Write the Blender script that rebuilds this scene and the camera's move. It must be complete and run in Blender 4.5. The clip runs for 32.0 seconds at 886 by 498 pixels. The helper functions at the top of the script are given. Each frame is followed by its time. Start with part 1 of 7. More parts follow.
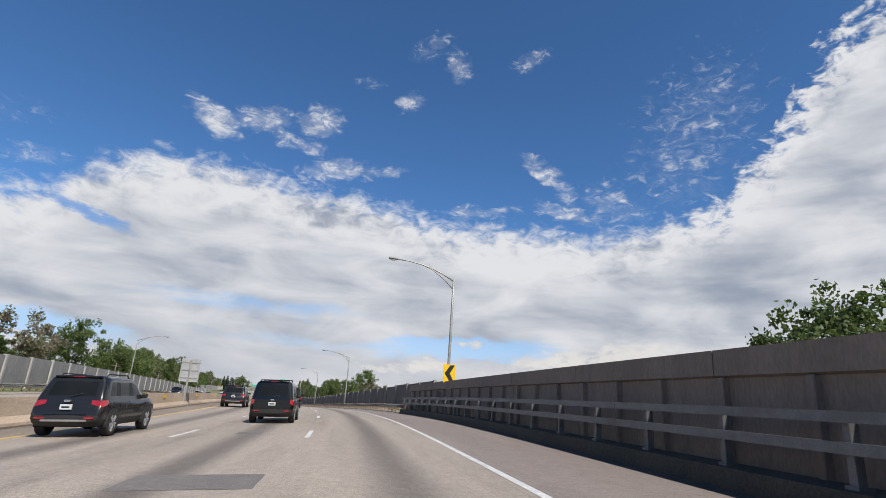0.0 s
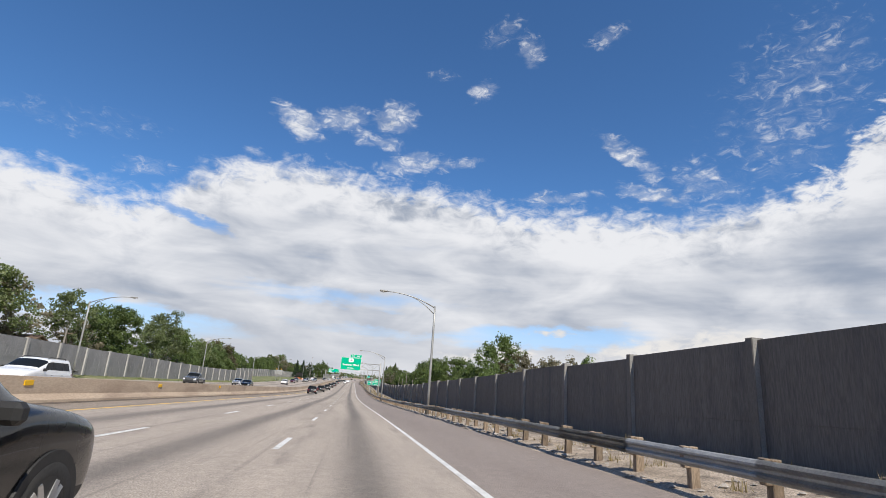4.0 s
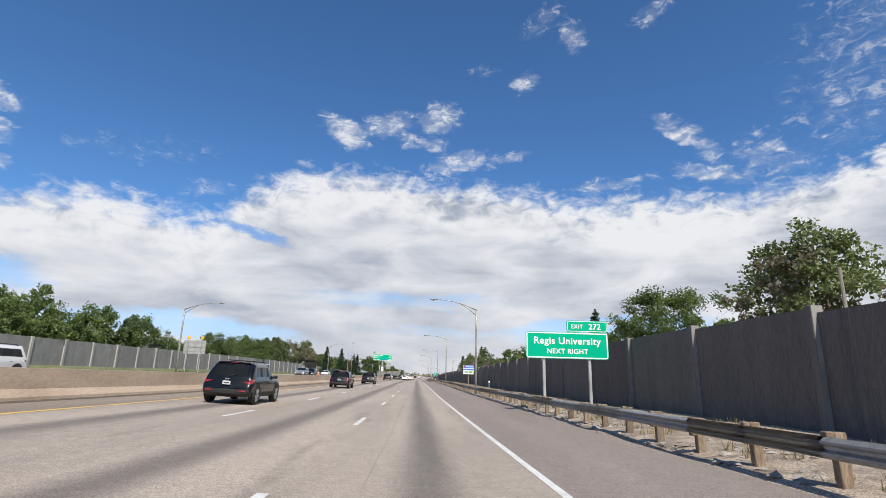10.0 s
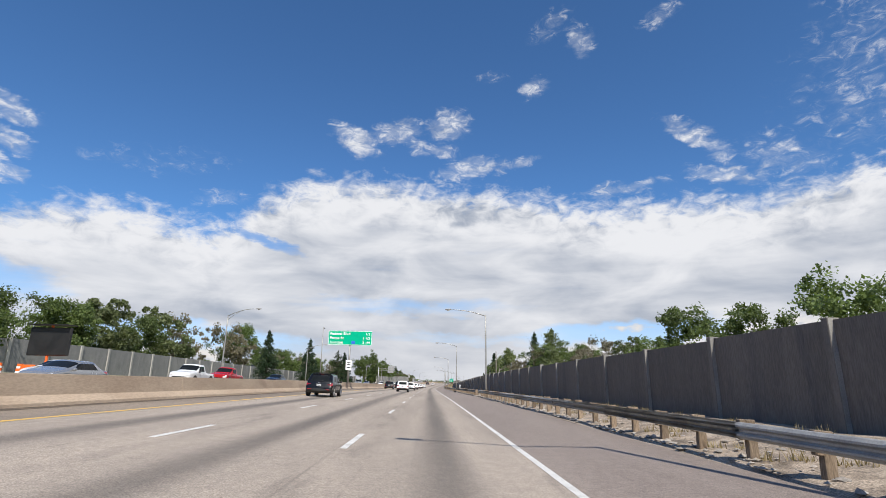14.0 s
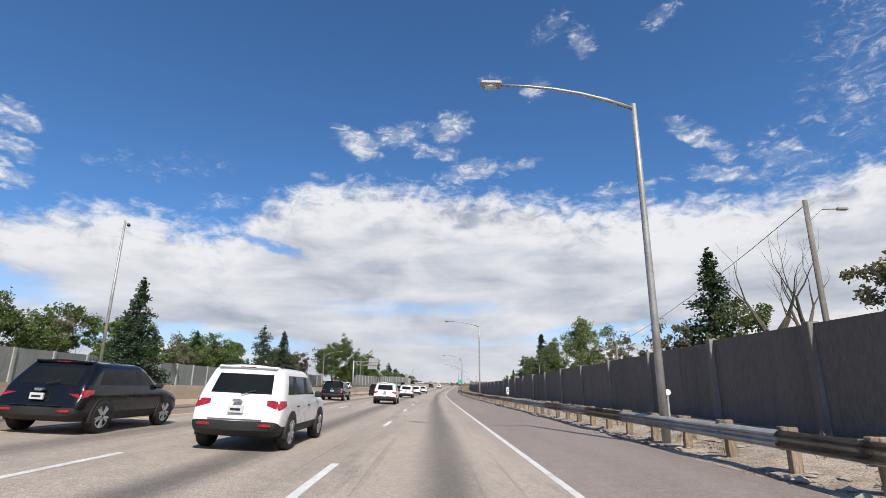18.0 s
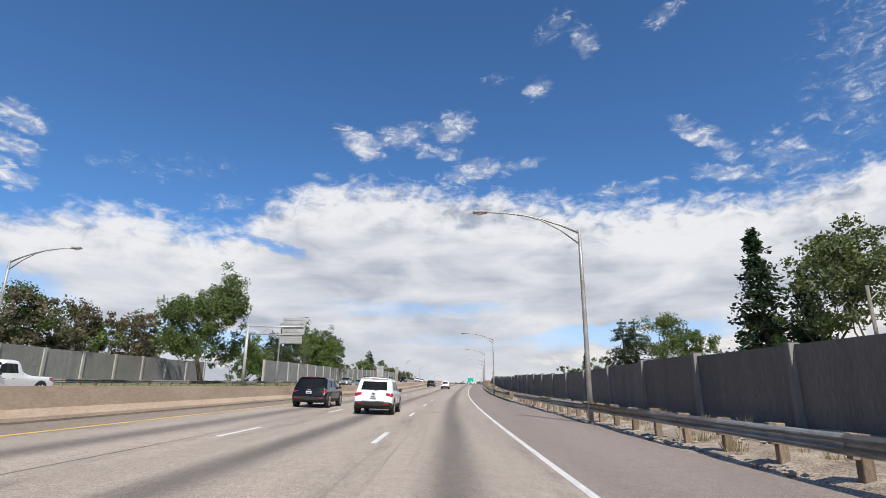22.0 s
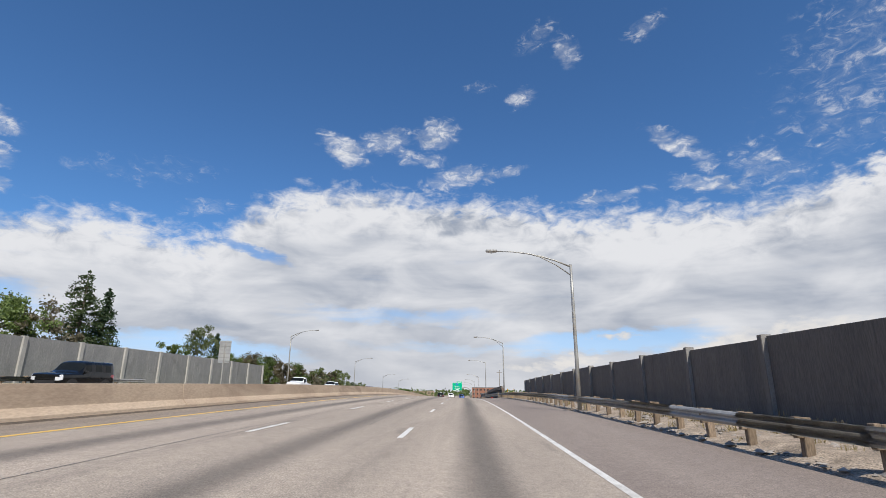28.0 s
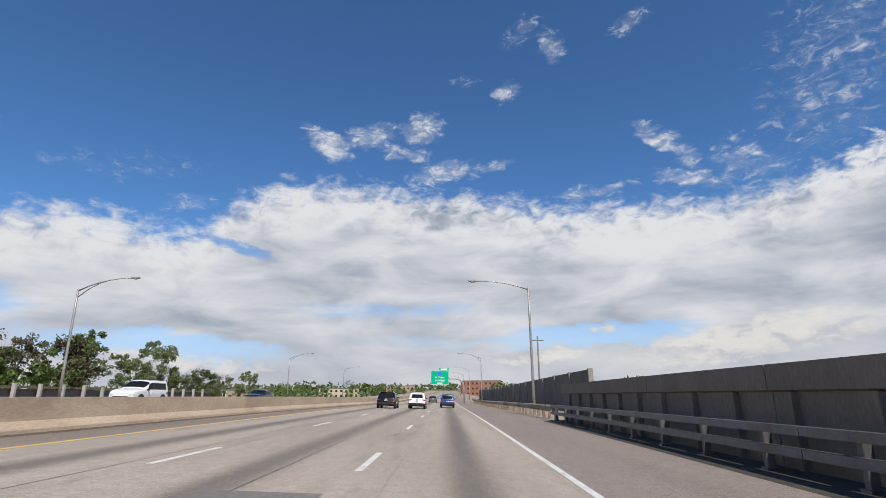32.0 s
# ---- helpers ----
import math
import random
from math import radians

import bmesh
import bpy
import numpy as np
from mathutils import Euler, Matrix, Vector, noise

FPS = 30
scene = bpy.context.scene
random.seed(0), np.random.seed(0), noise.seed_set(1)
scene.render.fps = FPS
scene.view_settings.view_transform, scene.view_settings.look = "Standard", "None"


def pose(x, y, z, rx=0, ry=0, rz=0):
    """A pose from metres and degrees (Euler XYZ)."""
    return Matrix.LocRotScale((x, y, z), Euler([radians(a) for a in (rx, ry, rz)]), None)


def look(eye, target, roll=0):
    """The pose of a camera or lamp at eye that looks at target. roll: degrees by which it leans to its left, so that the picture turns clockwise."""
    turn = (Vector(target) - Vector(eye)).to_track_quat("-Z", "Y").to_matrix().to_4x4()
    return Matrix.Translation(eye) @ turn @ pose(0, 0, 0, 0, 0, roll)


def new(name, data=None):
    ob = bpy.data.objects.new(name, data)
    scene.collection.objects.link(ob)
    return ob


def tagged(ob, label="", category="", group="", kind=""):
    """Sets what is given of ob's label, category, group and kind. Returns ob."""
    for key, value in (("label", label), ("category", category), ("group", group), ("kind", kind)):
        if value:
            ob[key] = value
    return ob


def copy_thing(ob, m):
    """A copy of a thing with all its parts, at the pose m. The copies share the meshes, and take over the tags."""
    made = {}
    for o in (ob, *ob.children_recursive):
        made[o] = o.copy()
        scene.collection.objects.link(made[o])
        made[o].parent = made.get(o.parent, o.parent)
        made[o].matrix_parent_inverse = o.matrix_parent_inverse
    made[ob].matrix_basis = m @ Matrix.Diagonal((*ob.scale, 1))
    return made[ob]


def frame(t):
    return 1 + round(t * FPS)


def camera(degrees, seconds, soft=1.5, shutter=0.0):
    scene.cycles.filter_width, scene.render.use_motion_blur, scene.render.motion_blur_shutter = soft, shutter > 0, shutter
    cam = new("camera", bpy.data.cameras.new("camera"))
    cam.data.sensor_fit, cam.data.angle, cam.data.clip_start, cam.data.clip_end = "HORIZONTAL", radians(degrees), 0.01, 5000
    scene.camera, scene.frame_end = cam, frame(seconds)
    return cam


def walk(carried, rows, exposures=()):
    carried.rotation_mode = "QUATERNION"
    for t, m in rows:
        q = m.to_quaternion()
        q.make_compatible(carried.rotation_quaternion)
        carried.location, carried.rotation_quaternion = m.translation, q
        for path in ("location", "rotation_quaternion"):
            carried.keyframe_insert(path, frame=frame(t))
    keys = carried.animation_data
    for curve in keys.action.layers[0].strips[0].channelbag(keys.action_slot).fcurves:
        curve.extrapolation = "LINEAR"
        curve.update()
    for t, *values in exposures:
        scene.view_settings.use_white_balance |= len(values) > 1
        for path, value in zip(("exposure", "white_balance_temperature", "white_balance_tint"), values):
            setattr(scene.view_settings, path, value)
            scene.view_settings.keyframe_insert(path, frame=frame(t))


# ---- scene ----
# ---------------------------------------------------------------- the road's line
# knots: metres along the road, heading (degrees, left positive), grade (degrees), fall to the right (degrees)
LINE = [
    (-200, -24.0, 0.3, -2.8), (0, -6.0, 0.2, -2.8), (13, -6.8, 0.0, -2.7), (26, -5.6, -0.3, -2.4), (39, -2.8, -0.8, -1.6), (52, -1.6, -1.2, -0.6),
    (78, 0.9, -1.7, 0.4), (156, 2.2, -1.8, 1.9), (208, 1.9, -1.4, 2.5), (260, 1.6, -0.5, 2.6),
    (338, 1.5, 0.2, 2.6), (442, 1.6, -0.3, 2.5), (520, 1.4, -0.3, 2.2), (572, 0.7, -0.2, 1.9),
    (650, -1.5, 0.4, 1.8), (728, -3.3, 1.3, 1.7), (754, -3.5, 0.8, 1.8), (806, -3.1, -0.2, 2.2),
    (832, -3.0, -0.7, 2.2), (900, -3.0, -1.2, 2.2), (1000, -3.0, -0.3, 2.0), (1700, -3.0, 0.0, 1.0)]
S0, S1 = -200.0, 1700.0
KN = np.array(LINE, float)
SS = np.arange(S0, S1 + 0.5, 1.0)


def smooth_knots(col):
    v = np.interp(SS, KN[:, 0], KN[:, col])
    k = np.hanning(31)
    return np.convolve(np.pad(v, 15, mode="edge"), k / k.sum(), mode="valid")


HEAD, GRADE, FALL = (np.radians(smooth_knots(c)) for c in (1, 2, 3))
RX = np.cumsum(-np.sin(HEAD))
RY = np.cumsum(np.cos(HEAD))
RZ = np.cumsum(np.tan(GRADE))
ZERO = int(-S0)
RX, RY, RZ = RX - RX[ZERO], RY - RY[ZERO], RZ - RZ[ZERO]


def along(s):
    """Centre, heading, grade and fall of the road at s."""
    return (np.interp(s, SS, RX), np.interp(s, SS, RY), np.interp(s, SS, RZ),
            np.interp(s, SS, HEAD), np.interp(s, SS, GRADE), np.interp(s, SS, FALL))


def spot(s, d, z=0.0):
    """The point z above the road's plane, at s along it and d to the right of the driving lane's middle."""
    x, y, h, a, g, f = along(s)
    dd = min(max(d, -36.0), 1.98)
    rise = 0.02 * min(max(d - 1.98, 0.0), 10.0)
    return Vector((x + d * math.cos(a), y + d * math.sin(a), h - dd * math.tan(f) + rise + z))


def stand(s, d, z=0.0, turn=0.0, level=True):
    """A pose on the road: y forward, x right; upright, or lying in the road's plane."""
    x, y, h, a, g, f = along(s)
    m = Matrix.Translation(spot(s, d, z)) @ Matrix.Rotation(a + radians(turn), 4, "Z")
    if not level:
        m = Matrix.Translation(spot(s, d, z)) @ Matrix.Rotation(a, 4, "Z") @ Matrix.Rotation(g, 4, "X") @ Matrix.Rotation(f, 4, "Y") @ Matrix.Rotation(radians(turn), 4, "Z")
    return m


# ---------------------------------------------------------------- camera
EYE = 1.40
SPEED = 26.0
# seconds, yaw (left positive), pitch, lean to the left
TURNS = [
    (0.0, -16.22, 16.30, 3.84),
    (1.0, -13.87, 15.95, 4.25),
    (2.0, -11.53, 15.51, 4.33),
    (3.0, -9.23, 15.05, 4.31),
    (4.0, -7.16, 14.57, 4.01),
    (5.0, -5.49, 14.17, 3.56),
    (6.0, -4.07, 13.90, 3.04),
    (7.0, -3.04, 13.73, 2.65),
    (8.0, -2.27, 13.69, 2.35),
    (9.0, -1.62, 13.92, 1.80),
    (10.0, -1.05, 14.10, 1.40),
    (11.0, -0.61, 14.23, 1.26),
    (12.0, -0.28, 14.42, 1.13),
    (13.0, 0.01, 14.60, 0.99),
    (14.0, 0.23, 14.76, 0.89),
    (15.0, 0.34, 14.85, 0.78),
    (16.0, 0.43, 14.96, 0.70),
    (17.0, 0.52, 15.01, 0.61),
    (18.0, 0.58, 15.03, 0.53),
    (19.0, 0.68, 15.05, 0.49),
    (20.0, 0.81, 15.08, 0.46),
    (21.0, 0.87, 15.06, 0.43),
    (22.0, 0.94, 15.03, 0.43),
    (23.0, 0.89, 14.99, 0.46),
    (24.0, 0.72, 15.06, 0.47),
    (25.0, 0.41, 15.22, 0.43),
    (26.0, -0.04, 15.39, 0.42),
    (27.0, -0.54, 15.69, 0.39),
    (28.0, -1.11, 15.80, 0.32),
    (29.0, -1.60, 15.77, -0.02),
    (30.0, -2.01, 15.68, -0.09),
    (31.0, -2.37, 15.49, -0.30),
    (32.0, -2.71, 15.21, -0.42),
]
# seconds, place across the lane
SIDE = [(0, -1.1), (1, -1.1), (2, -0.6), (3, -0.45), (6, -0.2), (13, -0.27), (22, -0.2), (25, -0.15), (28, -0.4), (32, -0.35)]
cam = camera(82.0, 32.0, soft=0.8)
rows = []
for t, yaw, pitch, lean in TURNS:
    side = float(np.interp(t, [q[0] for q in SIDE], [q[1] for q in SIDE]))
    eye = spot(SPEED * t, side, EYE)
    a, p = radians(yaw), radians(pitch)
    way = Vector((-math.sin(a) * math.cos(p), math.cos(a) * math.cos(p), math.sin(p)))
    rows.append((t, look(eye, eye + way, lean)))
walk(cam, rows, [(0.0, -0.05), (5.0, 0.10), (25.0, 0.08), (29.0, -0.05), (32.0, -0.08)])


# ---------------------------------------------------------------- nodes
class Net:
    """Short hand for node trees."""

    def __init__(self, tree):
        self.t = tree
        tree.nodes.clear()

    def node(self, kind, **sets):
        n = self.t.nodes.new(kind)
        for k, v in sets.items():
            n.inputs[k.replace("_", " ")].default_value = v
        return n

    def put(self, value, socket):
        if isinstance(value, bpy.types.NodeSocket):
            self.t.links.new(value, socket)
        else:
            socket.default_value = value

    def math(self, op, a, b=0.0, c=0.0, clamp=False):
        n = self.t.nodes.new("ShaderNodeMath")
        n.operation, n.use_clamp = op, clamp
        for i, v in enumerate((a, b, c)):
            self.put(v, n.inputs[i])
        return n.outputs[0]

    def ramp(self, v, lo, hi, out0=0.0, out1=1.0):
        n = self.t.nodes.new("ShaderNodeMapRange")
        n.interpolation_type = "SMOOTHSTEP"
        for i, x in enumerate((v, lo, hi, out0, out1)):
            self.put(x, n.inputs[i])
        return n.outputs[0]

    def mix(self, f, a, b, blend="MIX"):
        n = self.t.nodes.new("ShaderNodeMix")
        n.data_type, n.blend_type = "RGBA", blend
        self.put(f, n.inputs[0])
        for v, i in ((a, 6), (b, 7)):
            self.put((*v, 1.0) if isinstance(v, tuple) and len(v) == 3 else v, n.inputs[i])
        return n.outputs[2]

    def noise(self, vec, scale, detail=4.0, rough=0.55, distort=0.0):
        n = self.t.nodes.new("ShaderNodeTexNoise")
        for k, v in (("Scale", scale), ("Detail", detail), ("Roughness", rough), ("Distortion", distort)):
            n.inputs[k].default_value = v
        self.put(vec, n.inputs["Vector"])
        return n.outputs[0]

    def scaled(self, vec, x, y, z):
        n = self.t.nodes.new("ShaderNodeVectorMath")
        n.operation = "MULTIPLY"
        self.put(vec, n.inputs[0])
        n.inputs[1].default_value = (x, y, z)
        return n.outputs[0]

    def xyz(self, x, y, z):
        n = self.t.nodes.new("ShaderNodeCombineXYZ")
        for i, v in enumerate((x, y, z)):
            self.put(v, n.inputs[i])
        return n.outputs[0]


# ---------------------------------------------------------------- sky and sun
SUN_TO = Vector((0.24, -0.80, 1.0)).normalized()
world = bpy.data.worlds.new("sky")
scene.world = world
world.use_nodes = True
W = Net(world.node_tree)
gen = W.node("ShaderNodeTexCoord").outputs["Generated"]
sky = W.node("ShaderNodeTexSky")
sky.sky_type, sky.sun_disc = "NISHITA", False
sky.sun_elevation = math.asin(SUN_TO.z)
sky.sun_rotation = math.atan2(SUN_TO.x, SUN_TO.y)
sky.altitude, sky.air_density, sky.dust_density, sky.ozone_density = 1600.0, 1.0, 0.6, 2.0
sep = W.node("ShaderNodeSeparateXYZ")
W.put(gen, sep.inputs[0])
az = W.math("MULTIPLY", W.math("ARCTAN2", sep.outputs[0], sep.outputs[1]), 57.2958)
el = W.math("MULTIPLY", W.math("ARCSINE", sep.outputs[2]), 57.2958)
flat = W.xyz(az, el, 0.0)
# wind-drawn warping of the cloud edges
warp_a = W.math("SUBTRACT", W.noise(W.scaled(flat, 0.10, 0.22, 1.0), 1.0, 5.0, 0.6), 0.5)
warp_b = W.math("SUBTRACT", W.noise(W.scaled(flat, 0.35, 0.8, 1.0), 1.0, 4.0, 0.55), 0.5)
crumb = W.math("SUBTRACT", W.noise(W.scaled(flat, 0.42, 0.70, 1.0), 1.0, 6.0, 0.58, 0.5), 0.5)
wisp = W.math("SUBTRACT", W.noise(W.scaled(flat, 0.62, 1.15, 1.0), 1.0, 8.0, 0.64, 0.9), 0.5)
streak = W.noise(W.scaled(flat, 0.07, 0.55, 1.0), 1.0, 5.0, 0.55, 0.3)
wa = W.math("ADD", az, W.math("MULTIPLY", warp_b, 2.4))
we = W.math("ADD", el, W.math("ADD", W.math("MULTIPLY", warp_a, 2.6), W.math("MULTIPLY", warp_b, 2.2)))


def bank_edge():
    """Upper edge of the long cloud bank: elevation over azimuth, as a ramp of grey."""
    n = W.node("ShaderNodeValToRGB")
    W.put(W.math("DIVIDE", W.math("ADD", wa, 70.0), 140.0), n.inputs[0])
    pts = [(-70, 13), (-43, 14.5), (-36, 16.4), (-31, 16.6), (-26.5, 15.2), (-23.5, 15.8), (-20.8, 19.4), (-16, 21.6), (-9, 22.2), (-4, 22.0),
           (1, 21.2), (5, 21.4), (10, 20.7), (15, 19.4), (22, 18.9), (29, 18.7), (34, 18.2), (38, 18.8), (43, 19.8), (47, 21.5), (51, 25.0), (55, 30.0), (60, 35), (70, 34)]
    ramp = n.color_ramp
    for i, (a, e) in enumerate(pts):
        k = ramp.elements[i] if i < 2 else ramp.elements.new((a + 70) / 140)
        k.position, k.color = (a + 70) / 140, (e / 45, e / 45, e / 45, 1)
    return W.math("MULTIPLY", n.outputs[0], 45.0)


def puff(a0, e0, sa, se, lean, weight):
    """A soft patch of cloud round one direction."""
    da, de = W.math("SUBTRACT", wa, a0), W.math("SUBTRACT", we, e0)
    c, s = math.cos(radians(lean)), math.sin(radians(lean))
    u = W.math("ADD", W.math("MULTIPLY", da, c / sa), W.math("MULTIPLY", de, s / sa))
    v = W.math("ADD", W.math("MULTIPLY", da, -s / se), W.math("MULTIPLY", de, c / se))
    r = W.math("ADD", W.math("MULTIPLY", u, u), W.math("MULTIPLY", v, v))
    return W.math("MULTIPLY", W.math("SUBTRACT", 1.0, r, clamp=True), weight)


edge = bank_edge()
under = W.math("SUBTRACT", edge, we)
tear = W.ramp(az, 38.0, 50.0, 1.0, 2.4)
ragged = W.math("ADD", under, W.math("MULTIPLY", W.math("ADD", W.math("MULTIPLY", crumb, 5.0), W.math("MULTIPLY", wisp, 3.4)), tear))
body = W.ramp(ragged, -0.9, 2.3)
# breaks of blue near the horizon, left and right
gap = W.math("MAXIMUM", puff(-26, 4.2, 17, 1.9, -4, 0.85), puff(19, 5.4, 14, 1.7, 3, 1.0))
gap = W.math("MAXIMUM", gap, puff(-42, 8.2, 7, 2.6, -14, 0.85))
gap = W.math("MAXIMUM", gap, puff(-19.5, 14.4, 5.5, 0.9, -14, 0.75))
gap = W.math("MAXIMUM", gap, puff(-30, 17.0, 5.0, 1.0, -18, 0.5))
gap = W.math("MAXIMUM", gap, puff(-4, 8.2, 18, 1.3, 0, 0.50))
gap = W.math("MAXIMUM", gap, puff(3, 4.6, 16, 0.9, -2, 0.40))
body = W.math("MULTIPLY", body, W.math("SUBTRACT", 1.0, W.math("MULTIPLY", W.ramp(W.math("ADD", gap, W.math("MULTIPLY", W.math("SUBTRACT", streak, 0.5), 1.1)), 0.10, 0.85), 0.80)))
bits = puff(-11.0, 26.4, 4.2, 1.9, -22, 1.0)
for p in ((-6.0, 27.4, 4.6, 1.8, 8, 0.92), (0.3, 28.4, 3.8, 2.4, 12, 0.90), (-1.5, 25.5, 5.0, 1.4, -8, 0.70), (3.0, 23.7, 6.0, 1.5, 12, 0.85), (8.5, 24.2, 4.0, 0.9, 14, 0.70),
          (16.8, 35.6, 2.0, 2.4, 20, 0.80), (11.0, 32.1, 2.8, 1.5, 15, 0.68), (13.2, 37.8, 4.6, 2.0, 25, 0.50), (28.2, 24.6, 5.6, 1.5, -38, 0.90), (30.5, 20.8, 5.5, 1.2, -14, 0.90),
          (-43.8, 22.4, 3.2, 1.5, -10, 0.92), (-43.8, 19.8, 3.2, 1.2, -15, 0.92), (-43.8, 17.6, 3.6, 1.1, -18, 0.88), (42.5, 24.0, 7.0, 5.0, 45, 0.46), (46, 29.5, 8.0, 6.0, 55, 0.48), (44, 27, 14, 9, 50, 0.42), (36, 21.0, 6, 2.8, -30, 0.56),
          (-31.0, 21.0, 10, 2.0, 8, 0.36), (5.5, 33.3, 3.5, 1.0, 0, 0.42), (26, 36.6, 4, 1.2, 12, 0.55), (20, 20.6, 7, 1.0, 4, 0.75), (-25, 18.4, 4, 1.2, 10, 0.55)):
    bits = W.math("MAXIMUM", bits, puff(*p))
torn = W.math("ADD", bits, W.math("ADD", W.math("MULTIPLY", wisp, 2.6), W.math("MULTIPLY", crumb, 1.2)))
broken = W.math("MULTIPLY", W.ramp(torn, 0.28, 1.55), W.ramp(bits, 0.0, 0.45))
soft = W.math("MULTIPLY", W.ramp(W.math("ADD", bits, W.math("MULTIPLY", wisp, 1.6)), 0.15, 1.3), W.ramp(bits, 0.0, 0.6, 0.0, 0.50))
bright = W.math("MAXIMUM", W.math("MAXIMUM", puff(33, 4.4, 15, 2.4, 7, 1.05), puff(13, 3.0, 8, 0.8, 3, 0.85)), W.math("MAXIMUM", puff(-24, 2.7, 13, 0.9, -5, 0.9), puff(20, 6.0, 5, 0.6, 3, 0.8)))
bright = W.ramp(W.math("ADD", bright, W.math("ADD", W.math("MULTIPLY", crumb, 1.3), W.math("MULTIPLY", wisp, 0.9))), 0.28, 1.05)
bright = W.math("MULTIPLY", bright, W.ramp(el, 9.0, 6.6))
cover = W.math("MAXIMUM", W.math("MAXIMUM", body, bright), W.math("MAXIMUM", broken, soft), clamp=True)
# light on the bank: bright rims, grey undersides
depth = W.ramp(under, 0.5, 12.0)
lump = W.math("SUBTRACT", W.noise(W.scaled(flat, 0.10, 0.24, 1.0), 1.0, 5.0, 0.50, 0.5), 0.5)
near_top = W.ramp(under, 7.0, 1.0)
shade = W.math("ADD", W.math("MULTIPLY", depth, 0.30), W.math("ADD", W.math("MULTIPLY", lump, 1.5), W.math("MULTIPLY", W.math("SUBTRACT", streak, 0.5), 0.55)))
shade = W.math("ADD", shade, W.math("MULTIPLY", W.math("MULTIPLY", crumb, near_top), -2.2))
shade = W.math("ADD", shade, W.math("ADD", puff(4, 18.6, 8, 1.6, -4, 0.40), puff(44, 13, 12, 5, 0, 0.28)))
cloud = W.mix(W.ramp(shade, -0.20, 0.85), (0.885, 0.895, 0.93), (0.35, 0.405, 0.51))
low = W.ramp(el, 8.0, 1.5, 0.0, 0.40)
cloud = W.mix(low, cloud, (0.70, 0.71, 0.75))
cloud = W.mix(W.math("MULTIPLY", bright, 0.75), cloud, W.mix(W.ramp(crumb, 0.0, -0.22), (0.95, 0.91, 0.86), (0.60, 0.62, 0.68)))
SKY = 0.113
blue = W.mix(1.0, sky.outputs[0], (0.60, 0.95, 1.24), "MULTIPLY")
blue = W.mix(W.ramp(el, 14.0, 2.0, 0.0, 0.75), blue, (4.6, 6.4, 9.0))
bg_blue = W.node("ShaderNodeBackground", Strength=SKY)
W.put(blue, bg_blue.inputs[0])
bg_cloud = W.node("ShaderNodeBackground", Strength=0.885)
W.put(cloud, bg_cloud.inputs[0])
mixs = W.node("ShaderNodeMixShader")
W.put(cover, mixs.inputs[0])
W.put(bg_blue.outputs[0], mixs.inputs[1])
W.put(bg_cloud.outputs[0], mixs.inputs[2])
out = W.node("ShaderNodeOutputWorld")
W.put(mixs.outputs[0], out.inputs[0])

lamp = bpy.data.lights.new("sun", "SUN")
lamp.energy, lamp.angle, lamp.color = 4.9, radians(0.6), (1.0, 0.935, 0.83)
sun = new("sun", lamp)
sun.matrix_world = look((0, 0, 60), Vector((0, 0, 60)) - SUN_TO)


# ---------------------------------------------------------------- materials
def surface(name, a, b, rough=0.85, scale=(1, 1, 1), size=4.0, grain=40.0, grain_amount=0.25, bump=0.3, bump_size=None, metal=0.0, where="world",
            stain=None, stain_size=0.4, spread=0.0, clear=0.0, spec=0.5):
    """A surface of two colours mixed at one scale, with grain at a finer one, relief, and stains."""
    m = bpy.data.materials.new(name)
    m.use_nodes = True
    n = Net(m.node_tree)
    co = n.node("ShaderNodeNewGeometry").outputs["Position"] if where == "world" else n.node("ShaderNodeTexCoord").outputs["Object"]
    if where == "uv":
        co = n.node("ShaderNodeTexCoord").outputs["UV"]
    co = n.scaled(co, *scale)
    big = n.noise(co, size, 4.0, 0.6)
    fin = n.noise(co, grain, 3.0, 0.6)
    col = n.mix(n.ramp(big, 0.34, 0.66), a, b)
    if stain:
        col = n.mix(n.math("MULTIPLY", n.ramp(n.noise(co, stain_size, 6.0, 0.62, 0.5), 0.50, 0.72), 0.75), col, stain)
    g = n.ramp(fin, 0.25, 0.75, 1.0 - grain_amount, 1.0 + grain_amount)
    if spread:
        rnd = n.node("ShaderNodeObjectInfo").outputs["Random"]
        g = n.math("MULTIPLY", g, n.ramp(rnd, 0.0, 1.0, 1.0 - spread, 1.0 + spread))
    col = n.mix(1.0, col, n.xyz(g, g, g), "MULTIPLY")
    bs = n.node("ShaderNodeBsdfPrincipled", Metallic=metal)
    n.put(col, bs.inputs["Base Color"])
    n.put(n.ramp(big, 0.2, 0.8, max(rough - 0.1, 0.02), min(rough + 0.08, 1.0)), bs.inputs["Roughness"])
    bs.inputs["Coat Weight"].default_value = clear
    bs.inputs["Specular IOR Level"].default_value = spec
    bs.inputs["Coat Roughness"].default_value = 0.04
    if bump:
        bp = n.node("ShaderNodeBump", Strength=bump, Distance=0.02)
        n.put(n.noise(co, bump_size or grain, 4.0, 0.6), bp.inputs["Height"])
        n.put(bp.outputs[0], bs.inputs["Normal"])
    o = n.node("ShaderNodeOutputMaterial")
    n.put(bs.outputs[0], o.inputs[0])
    return m


